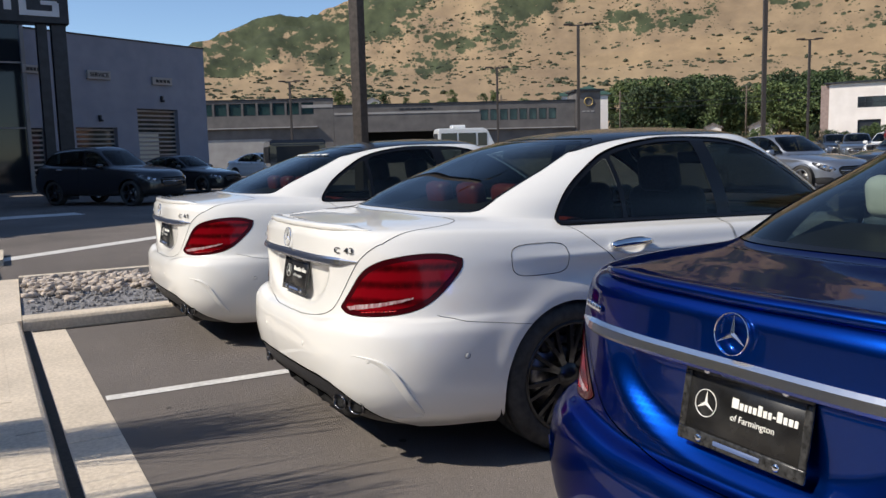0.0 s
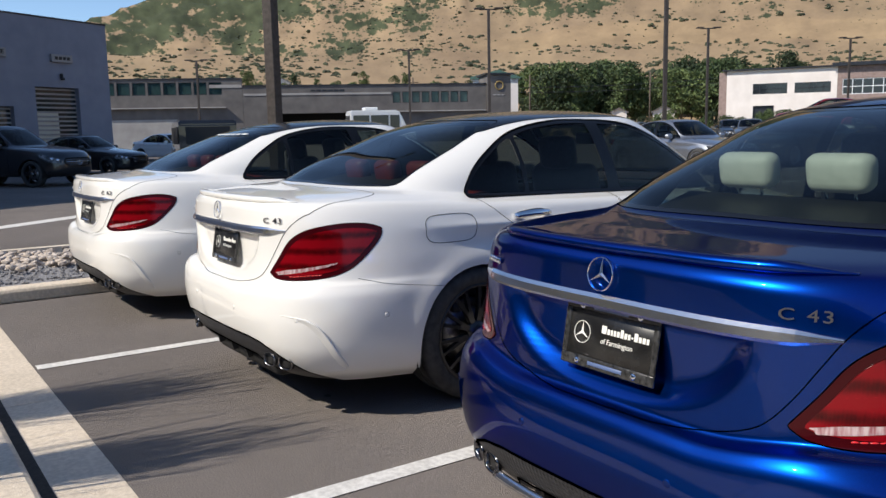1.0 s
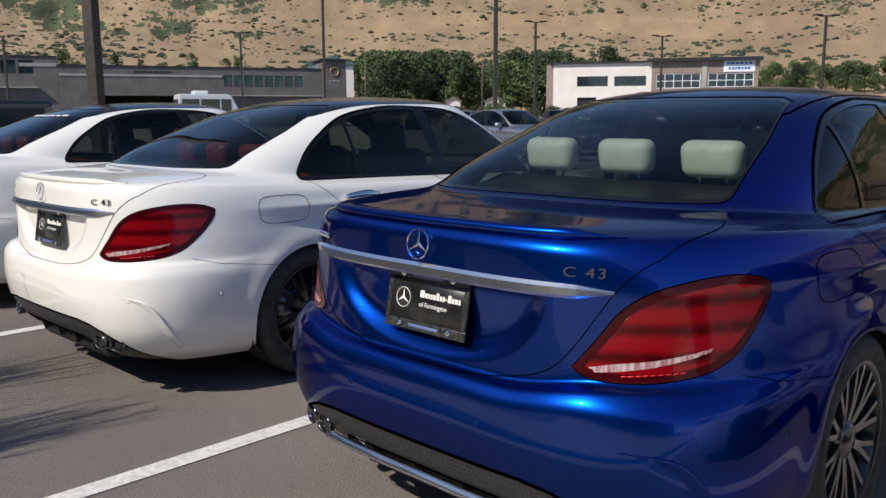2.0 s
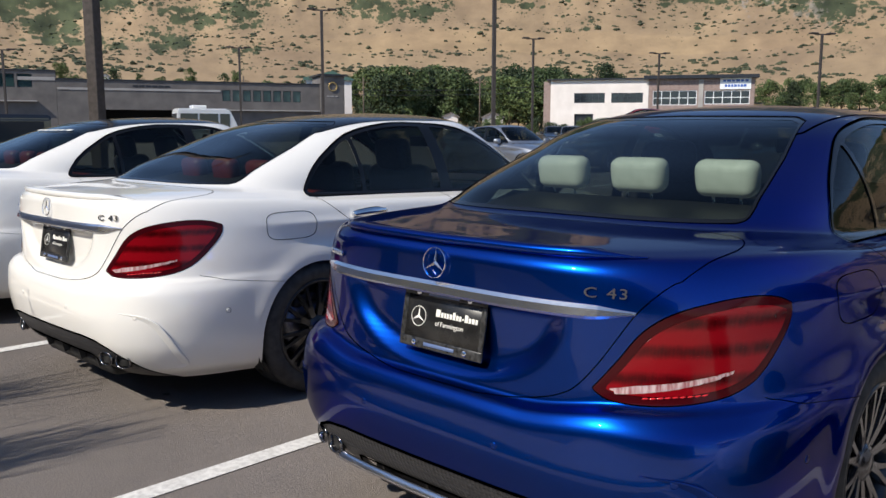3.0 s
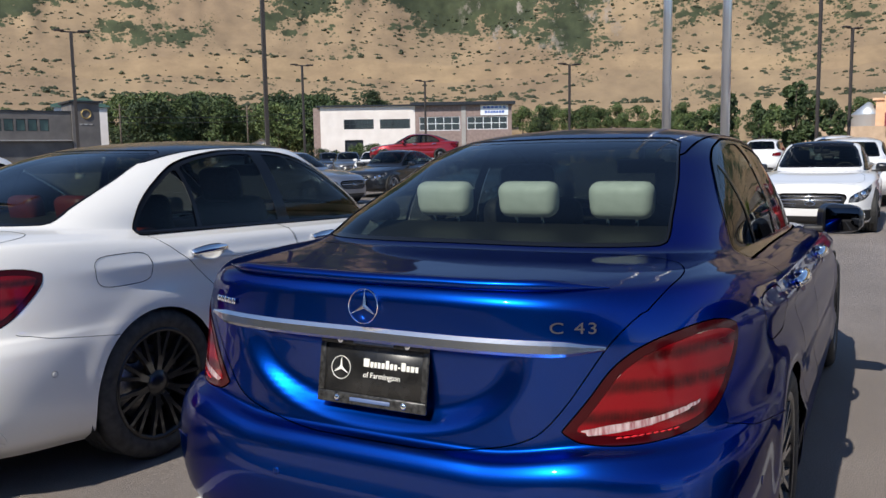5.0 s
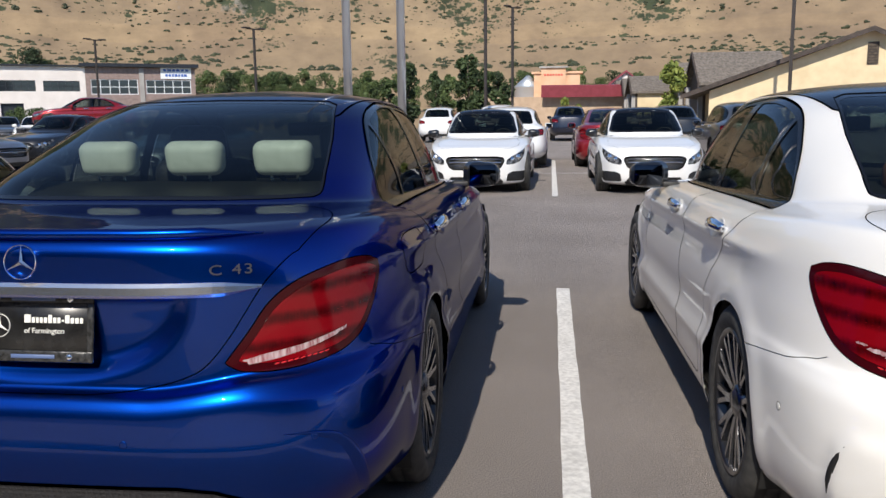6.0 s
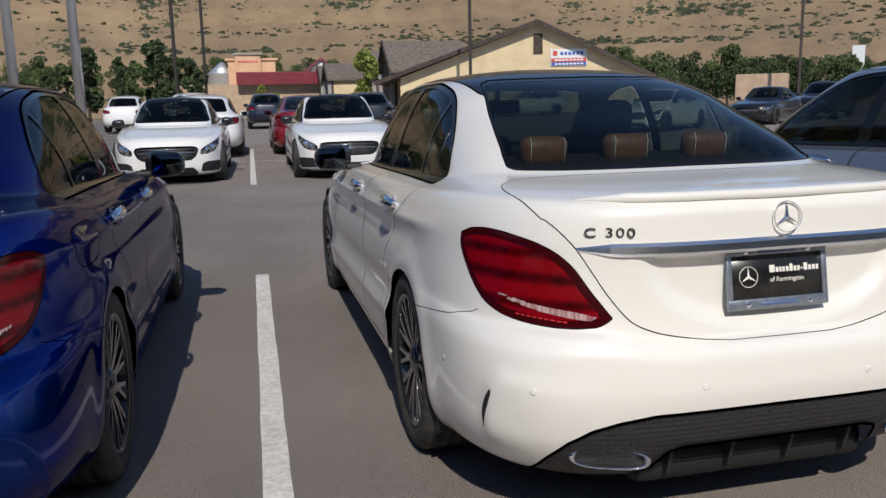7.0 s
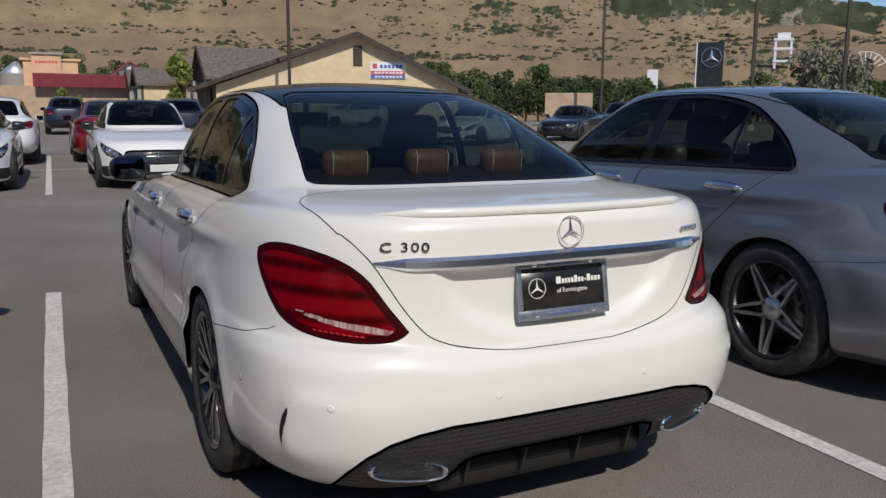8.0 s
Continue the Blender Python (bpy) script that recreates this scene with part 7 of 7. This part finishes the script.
for u0, z0, u1, z1 in upper + right:
    glazing(hall, u0, z0, u1, z1, 1, 1, green_glass, charcoal, .12)
box("stone_band", hall, (12.6, -.05, 5.12), (27.0, -.004, 5.32), block_pale), box("stone_band", hall, (9.4, -.05, 5.9), (12.45, -.004, 6.2), block_pale)
box("ledge", hall, (-4, -.5, 3.98), (10.9, -.004, 4.08), block_pale), box("ledge", hall, (27, -.5, 3.35), (36.6, -.004, 3.45), block_pale)
box("loading_door", hall, (-3, -.06, -.2), (6.3, -.004, 2.95), block_pale)
box("coping", hall, (-4.1, -.08, 6.722), (12.51, .4, 6.84), charcoal), box("coping", hall, (12.53, -.08, 6.002), (36.7, .4, 6.12), charcoal)
box("back_wall", hall, (-4, 13, -.3), (39.2, 13.3, 6.0), block_grey), box("roof", hall, (-4, .36, 5.7), (39, 12.99, 5.9), charcoal)
box("gate_back", hall, (15.5, 6, -.3), (27, 6.2, 5.6), seam_dark)
box("tower", hall, (36.75, -.3, -.3), (39.2, 4, 6.9), block_grey), box("tower_roof", hall, (36.5, -.6, 6.91), (39.5, 4.2, 7.08), charcoal)
bars(hall, 37.3, 4.9, 1.3, .12, 3, block_pale, -.33, 3)
bm = bmesh.new()
lathe(bm, [(-.03, .36), (.03, .36), (.03, .46), (-.03, .46)], 24, True, "x")
part("round_sign", bm, material("gold_sign", (.45, .32, .12), .4, .5), hall, "", m=pose(38.0, -.36, 5.85, 0, 0, 90))
bars(hall, 19.0, 5.55, 3.4, .16, 6, charcoal, -.02, 5)
shed = building("small_house", (-80.9, 58.4), (-77.6, 62.8), "small pale house with a green metal roof", "house")
box("wall", shed, (0, 0, -.3), (5.5, 5, 7.5), pink_wall)
bm = bmesh.new()
prism(bm, [(-.3, 7.51), (5.8, 7.51), (5.8, 7.66), (3.2, 8.6), (-.3, 7.8)], 5.6, pose(0, -.3, 0))
part("roof", bm, green_roof, shed, "", True)

# pale two-storey building
pink = building("office_block", (-75, 99.1), (-49.9, 113.4), "pale stucco and brown brick office block with gridded windows")
wa = [(3.53, 5.66, 8.04, 7.12), (8.98, 5.66, 13.54, 7.08)]
wb = [(14.95, 5.25, 21.1, 7.33), (22.16, 5.35, 28.3, 7.28)]
wall("wall", pink, 14.3, 9.0, pink_wall, wa + [(3.6, -.3, 6.4, 4.05)])
wall("wall", pink, 14.6, 9.0, brown_wall, wb, u0=14.31)
box("corner_pier", pink, (-1.1, .4, -.3), (-.01, 12, 8.9), brown_wall), box("side_wall", pink, (28.6, .36, -.3), (28.95, 12, 9.0), brown_wall)
box("roof", pink, (-.6, -.5, 9.02), (14.5, 12, 9.22), charcoal), box("roof", pink, (13.6, -.8, 8.82 + .2), (29.4, 12, 9.5), charcoal)
box("dark_entry", pink, (3.6, .36, -.3), (6.4, .5, 4.04), charcoal)
for o in wa + wb:
    glazing(pink, *o, 5, 2, dark_glass, white_sign if o in wb else charcoal, .1, .09)
box("pilaster", pink, (21.3, -.12, -.3), (21.95, -.004, 8.9), block_pale)
ban = box("banner", pink, (24.2, -.10, 7.45), (28.4, -.004, 9.0), white_sign, "white banner with blue writing")
bars(ban, 24.5, 8.65, 3.6, .30, 6, blue_sign, -.12, 8), bars(ban, 24.8, 7.95, 3.0, .34, 7, blue_sign, -.12, 9)

# tan building with a broad gable
gab = building("gabled_building", (11.5, 59.2), (29.4, 53.3), "tan stucco building with a broad gable and brown shingles")
apex_u, apex_z = 11.0, 6.85


def gable_wall(parent, u0, u1, ua, ze, za, y, mat, thick=.3, name="gable_wall", low=-.3):
    bm = bmesh.new()
    prism(bm, [(u0, low), (u1, low), (u1, ze), (ua, za), (u0, ze)], thick, pose(0, y, 0))
    return part(name, bm, mat, parent, "", True)


def pitched_roof(parent, u0, u1, ua, ze, za, y0, y1, mat, thick=.22, name="roof", rows=14):
    """Two slopes of shingle courses that lap each other."""
    bm = bmesh.new()
    for a, b in ((u0, ua), (u1, ua)):
        for k in range(rows):
            t0, t1 = k / rows, (k + 1.12) / rows
            p = [(a + (b - a) * t0, ze + (za - ze) * t0 + thick * .55), (a + (b - a) * min(t1, 1), ze + (za - ze) * min(t1, 1) + thick * .38)]
            q = [(p[1][0], p[1][1] - thick), (p[0][0], p[0][1] - thick)]
            prism(bm, p + q, y1 - y0, pose(0, y0, 0))
    return tagged(part(name, bm, mat, parent, "", True), kind="stuff")


gable_wall(gab, .9, 18.4, apex_u, 3.1, apex_z - .15, 0, tan_wall)
pitched_roof(gab, -.9, 19.3, apex_u, 2.75, apex_z - .02, -.7, 16, roof_shingle)
for a, b in ((-.95, apex_u), (19.35, apex_u)):
    bm = bmesh.new()
    prism(bm, [(a, 2.55), (b, apex_z - .22), (b, apex_z + .10), (a, 2.87)], .10, pose(0, -.81, 0))
    part("bargeboard", bm, dark_wood, gab, "", True)
box("side_wall", gab, (.9, .31, -.3), (1.2, 15.5, 3.0), tan_wall), box("side_wall", gab, (18.1, .31, -.3), (18.4, 15.5, 3.0), tan_wall)
vent = box("gable_vent", gab, (10.7, -.06, 4.57), (11.36, -.004, 6.0), dark_wood)
for k in range(7):
    box("slat", vent, (10.74, -.10, 4.66 + k * .18), (11.32, -.062, 4.76 + k * .18), bark)
board = box("sign_board", gab, (11.94, -.09, 3.67), (14.53, -.004, 4.86), white_sign, "white board with red and blue writing")
box("red_band", board, (11.98, -.11, 3.95), (14.49, -.094, 4.22), red_sign), box("blue_band", board, (11.98, -.11, 3.70), (14.49, -.094, 3.93), blue_sign)
bars(board, 12.6, 4.55, 1.7, .22, 6, blue_sign, -.11, 4), bars(board, 12.2, 4.09, 2.1, .12, 8, white_sign, -.13, 6), bars(board, 12.2, 3.81, 2.1, .12, 8, white_sign, -.13, 7), box("logo_block", board, (12.1, -.11, 4.4), (12.42, -.094, 4.75), red_sign)


def ridge_house(name, x0, x1, yr, half, ze, zr, label, wall_mat, rows=9):
    """A house with its ridge along x: a steep gable end in dark timber and two shingled slopes."""
    ob = tagged(new(name), label, "house")
    ob.matrix_basis = pose(x0, yr, 0, 0, 0, 90)          # local x runs back along y, local y to the left
    w = x1 - x0
    gable_wall(ob, -half + .35, half - .35, 0, ze - .15, zr - .35, -.55, dark_wood, .2)
    box("wall", ob, (-half + .4, -w, -.3), (half - .4, -.56, ze - .02), wall_mat)
    pitched_roof(ob, -half, half, 0, ze, zr, -w, 0, roof_shingle, rows=rows)
    for sg in (1, -1):
        bm = bmesh.new()
        prism(bm, [(sg * half, ze - .26), (0, zr - .22), (0, zr + .14), (sg * half, ze + .10)], .12, pose(0, .012, 0))
        part("bargeboard", bm, dark_wood, ob, "", True)
    for k in (-1, 1):
        box("pillar", ob, (k * (half - .6) - .2, -.40, -.3), (k * (half - .6) + .2, -.02, ze), block_pale)
    return ob


ridge_house("entrance_wing", 12.35, 19.0, 66.5, 3.5, 3.75, 6.25, "entrance wing with a steep gable and brown shingles", tan_wall, 12)
ridge_house("steep_gable_house", 12.3, 17.5, 75.5, 3.0, 3.6, 6.05, "low house with a steep brown shingle gable", tan_wall)
for y in (80, 88, 97):
    ridge_house("steep_gable_house", 8.7, 12.2, y, 3.0, 3.6, 5.15 + (y - 80) * .02, "low house with a steep brown shingle gable", tan_wall)

# brick store with a red roof, silo and orange parapet
store = building("store", (.3, 90), (8.1, 90), "tan brick store with a dark red roof and an orange parapet")
box("wall", store, (-9, 0, -.3), (10.5, 8, 3.65), brick_tan)
bm = bmesh.new()
prism(bm, [(-.1, 3.66), (10.4, 3.66), (10.4, 4.88), (-.1, 4.95)], .3, pose(0, -.25, 0, 14, 0, 0))
part("roof", bm, red_roof, store, "", True)
box("parapet", store, (-1.0, 4.5, 3.66), (4.2, 7, 6.35), orange_wall), box("parapet_cap", store, (-1.3, 4.3, 6.36), (4.5, 7.2, 6.6), orange_wall)
box("parapet", store, (-.2, 4.0, 3.66), (2.6, 4.49, 6.95), orange_wall), box("parapet_cap", store, (-.4, 3.8, 6.96), (2.8, 4.49, 7.15), block_pale)
bars(store, .1, 6.2, 2.2, .2, 7, red_sign, 3.97, 12)
bm = bmesh.new()
lathe(bm, [(-.3, 1.6), (4.9, 1.6), (5.0, 1.67), (6.2, .25), (6.3, .02)], 28, axis="z")
silo = tagged(new("silo", bm_mesh("silo", bm, galvanised)), "round galvanised silo with a conical cap", "silo")
silo.matrix_basis = pose(-1.4, 96, 0)
house = building("house", (7.6, 100), (12.4, 100), "house with a red gable roof behind the store", "house")
gable_wall(house, .2, 4.8, 2.5, 4.9, 6.7, 0, pink_wall), pitched_roof(house, -.2, 5.2, 2.5, 4.7, 6.8, -.4, 8, red_roof)
# small houses between the trees
rng = random.Random(8)
for b, r, w in ((44.5, 150, 2.6), (41.8, 148, 3.6), (36.2, 150, 2.8), (67.5, 290, 6)):
    x, y = polar(b, r)
    x2, y2 = polar(b - math.degrees(w / r), r)
    h = tagged(building("house", (x, y), (x2, y2), "small pale house with a grey gable roof among trees", "house"), group="houses among the trees")
    h.location.z = hill_z(x, y)
    hh = 3.0 + w * .12
    gable_wall(h, 0, w, w / 2, hh, hh + w * .25, 0, pink_wall), pitched_roof(h, -.3, w + .3, w / 2, hh - .1, hh + w * .26, -.4, 7, block_grey, rows=5)
    box("wall", h, (0, .31, -.3), (w, 6.5, hh - .2), pink_wall)
    box("window", h, (w * .2, -.05, 1.2), (w * .4, -.004, 2.4), dark_glass), box("window", h, (w * .6, -.05, 1.2), (w * .8, -.004, 2.4), dark_glass)


# ---- poles and signs ----
def lamp_post(x, y, h, label, r=.075, heads=2, turn=0, base=True, mat=pole_steel):
    ob = tagged(new("street_lamp"), label, "lamp post", "lamp posts")
    bm = bmesh.new()
    rbox(bm, (2 * r, 2 * r, h), (0, 0, h / 2), .01, 1)
    part("pole", bm, mat, ob, "", True)
    bm = bmesh.new()
    lathe(bm, [(0, .30), (.55, .30), (.60, .27), (.60, .01)], 20, axis="z")
    part("footing", bm, concrete, ob, "round concrete footing")
    bm = bmesh.new()
    rbox(bm, (1.3, .09, .09), (0, 0, h - .02), .01, 1)
    part("arm", bm, mat, ob, "", True)
    for sg in ((1, -1) if heads == 2 else (1,)):
        bm = bmesh.new()
        rbox(bm, (.62, .40, .11), (sg * .72, 0, h + .05), .03, 1)
        part("lamp_head", bm, mat, ob, "", True)
    ob.matrix_basis = pose(x, y, 0, 0, 0, turn)
    return ob


lamp_post(-11.84, 4.0, 9.2, "tall square brown steel lamp post", .095, turn=30)
for x, y, h, r in ((-75.2, 22.8, 8.2, .09), (-62.7, 38.1, 8.6, .09), (-46.7, 35.0, 9.9, .10), (-45.4, 57.5, 9.6, .09), (-28.4, 32.7, 10.5, .10), (-3.4, 58.0, 12, .09), (-1.95, 68.2, 10.4, .09),
                   (15.65, 51.1, 11.5, .09), (33.9, 42.4, 11, .08), (40.8, 36.4, 11, .10), (44.2, 32.6, 11, .10), (-22, 62, 8.5, .08), (-40, 70, 8.8, .08)):
    lamp_post(x, y, h, "brown steel lamp post with two flat heads", r, turn=57 if x < 0 else -30)
for x, y in ((-3.30, 16.7), (-2.10, 16.95)):
    ob = tagged(new("flag_pole"), "tall round brushed aluminium pole", "pole", "metal poles")
    bm = bmesh.new()
    tube(bm, [(0, 0, 0), (0, 0, 5), (0, 0, 12)], [.10, .095, .07], 20)
    part("shaft", bm, flag_steel, ob)
    bm = bmesh.new()
    lathe(bm, [(0, .20), (.03, .20), (.05, .13), (.12, .12), (.12, .1)], 20, axis="z")
    part("base_collar", bm, flag_steel, ob)
    ob.matrix_basis = pose(x, y, 0)
for b, h in ((-42.0, 5.0), ):
    pyl = tagged(new("sign_slab"), "dark grey sign slab with a chrome emblem", "sign")
    pyl.matrix_basis = pose(32.15, 30.85, 0, 0, 0, -43)
    box("slab", pyl, (-.64, -.2, -.1), (.64, .2, 4.86), charcoal, "", .02), box("edge_strip", pyl, (-.70, -.21, -.1), (-.645, .21, 4.87), white_sign)
    part("emblem", emblem_mesh(.50, chrome, "emblem", .06, .09), None, pyl, m=pose(.05, -.24, 4.1))
ws = tagged(new("white_sign"), "tall narrow white sign beside trees", "sign")
ws.matrix_basis = pose(58.6, 67.5, 0, 0, 0, -41)
box("panel", ws, (-.55, -.12, 1.5), (.55, .12, 5.75), white_sign), box("post", ws, (-.5, -.06, -.1), (-.38, .06, 1.5), flag_steel), box("post", ws, (.38, -.06, -.1), (.5, .06, 1.5), flag_steel)
tower = tagged(new("ride_tower"), "white lattice ride tower far off", "tower")
tower.matrix_basis = pose(222, 201, 0, 0, 0, -48)
for x in (-2.4, 2.4):
    for y in (-2.4, 2.4):
        box("leg", tower, (x - .35, y - .35, -.3), (x + .35, y + .35, 25), white_sign)
for z in (3, 8, 13, 18, 22, 25):
    box("deck", tower, (-3, -3, z), (3, 3, z + .7), white_sign)
box("cap", tower, (-2, -2, 25.8), (2, 2, 27.5), white_sign)
ferris = tagged(new("ferris_wheel"), "white ferris wheel seen far off", "ferris wheel")
ferris.matrix_basis = pose(238, 182.5, 14.2, 0, 0, -52)
bm = bmesh.new()
lathe(bm, [(-.25, 6.6), (.25, 6.6), (.25, 6.9), (-.25, 6.9)], 36, True, "x")
part("rim", bm, white_sign, ferris, m=pose(0, 0, 0, 0, 0, 90))
for k in range(24):
    a = 2 * math.pi * k / 24
    bm = bmesh.new()
    tube(bm, [(0, 0, 0), (6.7 * math.cos(a), 0, 6.7 * math.sin(a))], .16, 5)
    part("spoke", bm, white_sign, ferris)
for x in (-3, 3):
    bm = bmesh.new()
    tube(bm, [(0, .6, 0), (x, .9, -14.2)], .3, 6)
    part("leg", bm, white_sign, ferris)
# wire across the tree belt
for z in (9.2, 8.4):
    bm = bmesh.new()
    a, b = Vector((*polar(58, 140), z)), Vector((*polar(34, 140), z + .4))
    tube(bm, [a + (b - a) * t + Vector((0, 0, -1.3 * 4 * t * (1 - t))) for t in (k / 14 for k in range(15))], .045, 4)
    tagged(new("overhead_wire", bm_mesh("overhead_wire", bm, charcoal)), "thin overhead wire in front of the trees", "wire")
for b in (58, 50, 42, 34):
    x, y = polar(b, 140)
    bm = bmesh.new()
    tube(bm, [(0, 0, -.2), (0, 0, 10.4)], [.16, .11], 8), rbox(bm, (1.8, .12, .12), (0, 0, 9.6), 0)
    up = tagged(new("utility_pole", bm_mesh("utility_pole", bm, bark)), "weathered wooden utility pole", "pole", "utility poles")
    up.matrix_basis = pose(x, y, hill_z(x, y), 0, 0, b)

# ---- vehicles farther off ----


def far_car(style, mat, x, y, yaw, label, cat="car", scale=(1, 1, 1), wheels=(5, "dark", True), lift=0.0):
    return vehicle("saloon_car" if style == "sedan" else "suv", label, cat, style, mat, leather_black, pose(x, y, lot_z(y + 2.3 * math.cos(radians(yaw))) + lift, 0, 0, yaw), scale=scale, fine=False, tail="b", wheels=wheels, group="vehicles farther off", details=False)


far_car("suv", black_paint, -27.4, -.1, -52, "black compact off-roader parked in the shade", "suv", (1.03, 1.05, 1.06), wheels=(5, "black", True))
far_car("sedan", black_paint, -33.2, 3.1, -50, "black saloon car parked in front of the service doors")
far_car("sedan", silver_paint, -6.0, 16.4, 180, "silver saloon car in the far row, facing the aisle")
far_car("sedan", silver_paint, -16.0, 16.8, -97, "pale silver saloon car standing across the far aisle", wheels=(5, "silver", True))
far_car("sedan", black_paint, -13.2, 23.6, 180, "black saloon car in the far row", wheels=(5, "silver", True))
far_car("sedan", red_paint, -18.0, 35.1, 118, "red coupe standing on a low plinth", lift=.88, scale=(.97, .97, .95))
slab("display_plinth", rect(-22.6, 32.6, -17.0, 37.2), 0, lot_z(35) + .87, charcoal, "low dark display plinth", "plinth")
far_car("sedan", red_paint, 2.80, 18.0, 0, "metallic red car parked behind a white saloon")
far_car("suv", grey_paint, 6.1, 18.0, 0, "silver-grey car with red lamps in the far row", "suv", (1, 1, .95))
far_car("suv", navy_paint, 2.15, 36.2, 0, "dark navy off-roader at the end of the aisle", "suv")
far_car("suv", front_white, -3.9, 35.5, 0, "white off-roader seen from behind", "suv")
far_car("suv", front_white, -.55, 26.5, 0, "white car standing behind the front row", "suv")
far_car("suv", front_white, .3, 17.6, 0, "white car behind a white saloon", "suv", (1, 1, .92))
far_car("suv", black_paint, 7.6, 40, -4, "black off-roader by the shingled houses", "suv")
far_car("suv", black_paint, 5.6, 27, 0, "black car farther along the aisle", "suv", (1, 1, .95))
far_car("sedan", silver_paint, 8.4, 26.5, 0, "grey saloon car along the aisle")
far_car("sedan", front_white, 17.4, 26.2, 128, "white saloon car beyond the pearl saloon")
far_car("sedan", black_paint, 23.2, 28.6, 128, "black saloon car in the distance")
far_car("suv", black_paint, 28.0, 31.5, 128, "dark off-roader in the distance", "suv")
far_car("sedan", grey_paint, 27.5, 44, 100, "grey saloon car in the distance")
far_car("suv", front_white, 20.5, 47, 100, "white off-roader in the distance", "suv")
for k, (x, y, m, lb) in enumerate(((-46.5, 10.2, front_white, "white saloon car near the long hall"), (-52, 13.0, front_white, "white saloon car parked far off"), (-49.5, 15.4, grey_paint, "grey saloon car parked far off"), (-56, 17, black_paint, "black saloon car parked far off"))):
    far_car("sedan", m, x, y, -60 + 25 * k, lb)
for k, (x, y, m, lb) in enumerate(((-24, 37, front_white, "white saloon car beyond the far row"), (-28.5, 40, grey_paint, "grey saloon car beyond the far row"), (-33.5, 44, black_paint, "black saloon car beyond the far row"), (-38.5, 42, silver_paint, "silver saloon car beyond the far row"), (-30.5, 52, front_white, "white saloon car beyond the far row"), (-44, 47, black_paint, "black saloon car beyond the far row"))):
    far_car("sedan", m, x, y, 205 + 13 * (k % 3), lb)
def van_thing(name, label, mat, m, unit=True, glass=dark_glass):
    """A tall one-box van: its length runs along x."""
    van = tagged(new(name), label, "van")
    bm = bmesh.new()
    prism(bm, [(-3.0, .35), (2.6, .35), (2.95, .5), (2.95, 1.15), (2.2, 1.45), (1.55, 2.45), (1.2, 2.62), (-2.9, 2.62), (-3.0, 2.4)], 1.95, pose(0, -.975, 0))
    bmesh.ops.bevel(bm, geom=list(bm.edges), offset=.06, segments=2, affect="EDGES")
    part("body", bm, mat, van, "", True)
    for sg in (1, -1):
        for u0, u1 in ((-2.75, -1.3), (-1.15, .45), (.6, 1.45)):
            box("window", van, (u0, sg * .98 - .012, 1.45), (u1, sg * .98 + .012, 2.3), glass)
    box("rear_window", van, (-3.03, -.75, 1.45), (-3.004, .75, 2.3), glass)
    if unit:
        box("roof_unit", van, (-1.6, -.55, 2.623), (-.4, .55, 2.84), mat, "", .05)
    got = mesh_once(("wheel", (5, "dark", True)), lambda: wheel_meshes(5, rim_black, rim_black, .335, .246, .235, True))
    for x in (-2.0, 1.9):
        for sg in (1, -1):
            ty = None
            for nm, me, lb in got:
                if nm == "tyre":
                    ty = part("wheel", me, None, van, lb, m=pose(x, sg * .86, .335, 0, 0, 90 * sg))
                else:
                    part(nm, me, None, ty)
    van.matrix_basis = m
    return van


van_thing("passenger_van", "tall white passenger van with a roof unit", front_white, pose(-47.4, 26.3, lot_z(26.5), 0, 0, 72) @ Matrix.Diagonal((.74, 1, 1, 1)))
van_thing("minivan", "black boxy minivan parked beyond the white saloons", black_paint, pose(-29.2, 8.25, lot_z(8.8), 0, 0, 168) @ Matrix.Diagonal((.76, 1.0, .70, 1)), False, black_trim)
box_truck = tagged(new("cargo_box"), "tan cargo box standing among parked cars", "container")
box_truck.matrix_basis = pose(34.5, 47, lot_z(47), 0, 0, -38)
box("body", box_truck, (-1.6, -.9, .5), (1.6, .9, 2.3), brick_tan, "", .03)
for x in (-1.2, 1.2):
    box("skid", box_truck, (x - .1, -.8, -.01), (x + .1, .8, .5), charcoal)
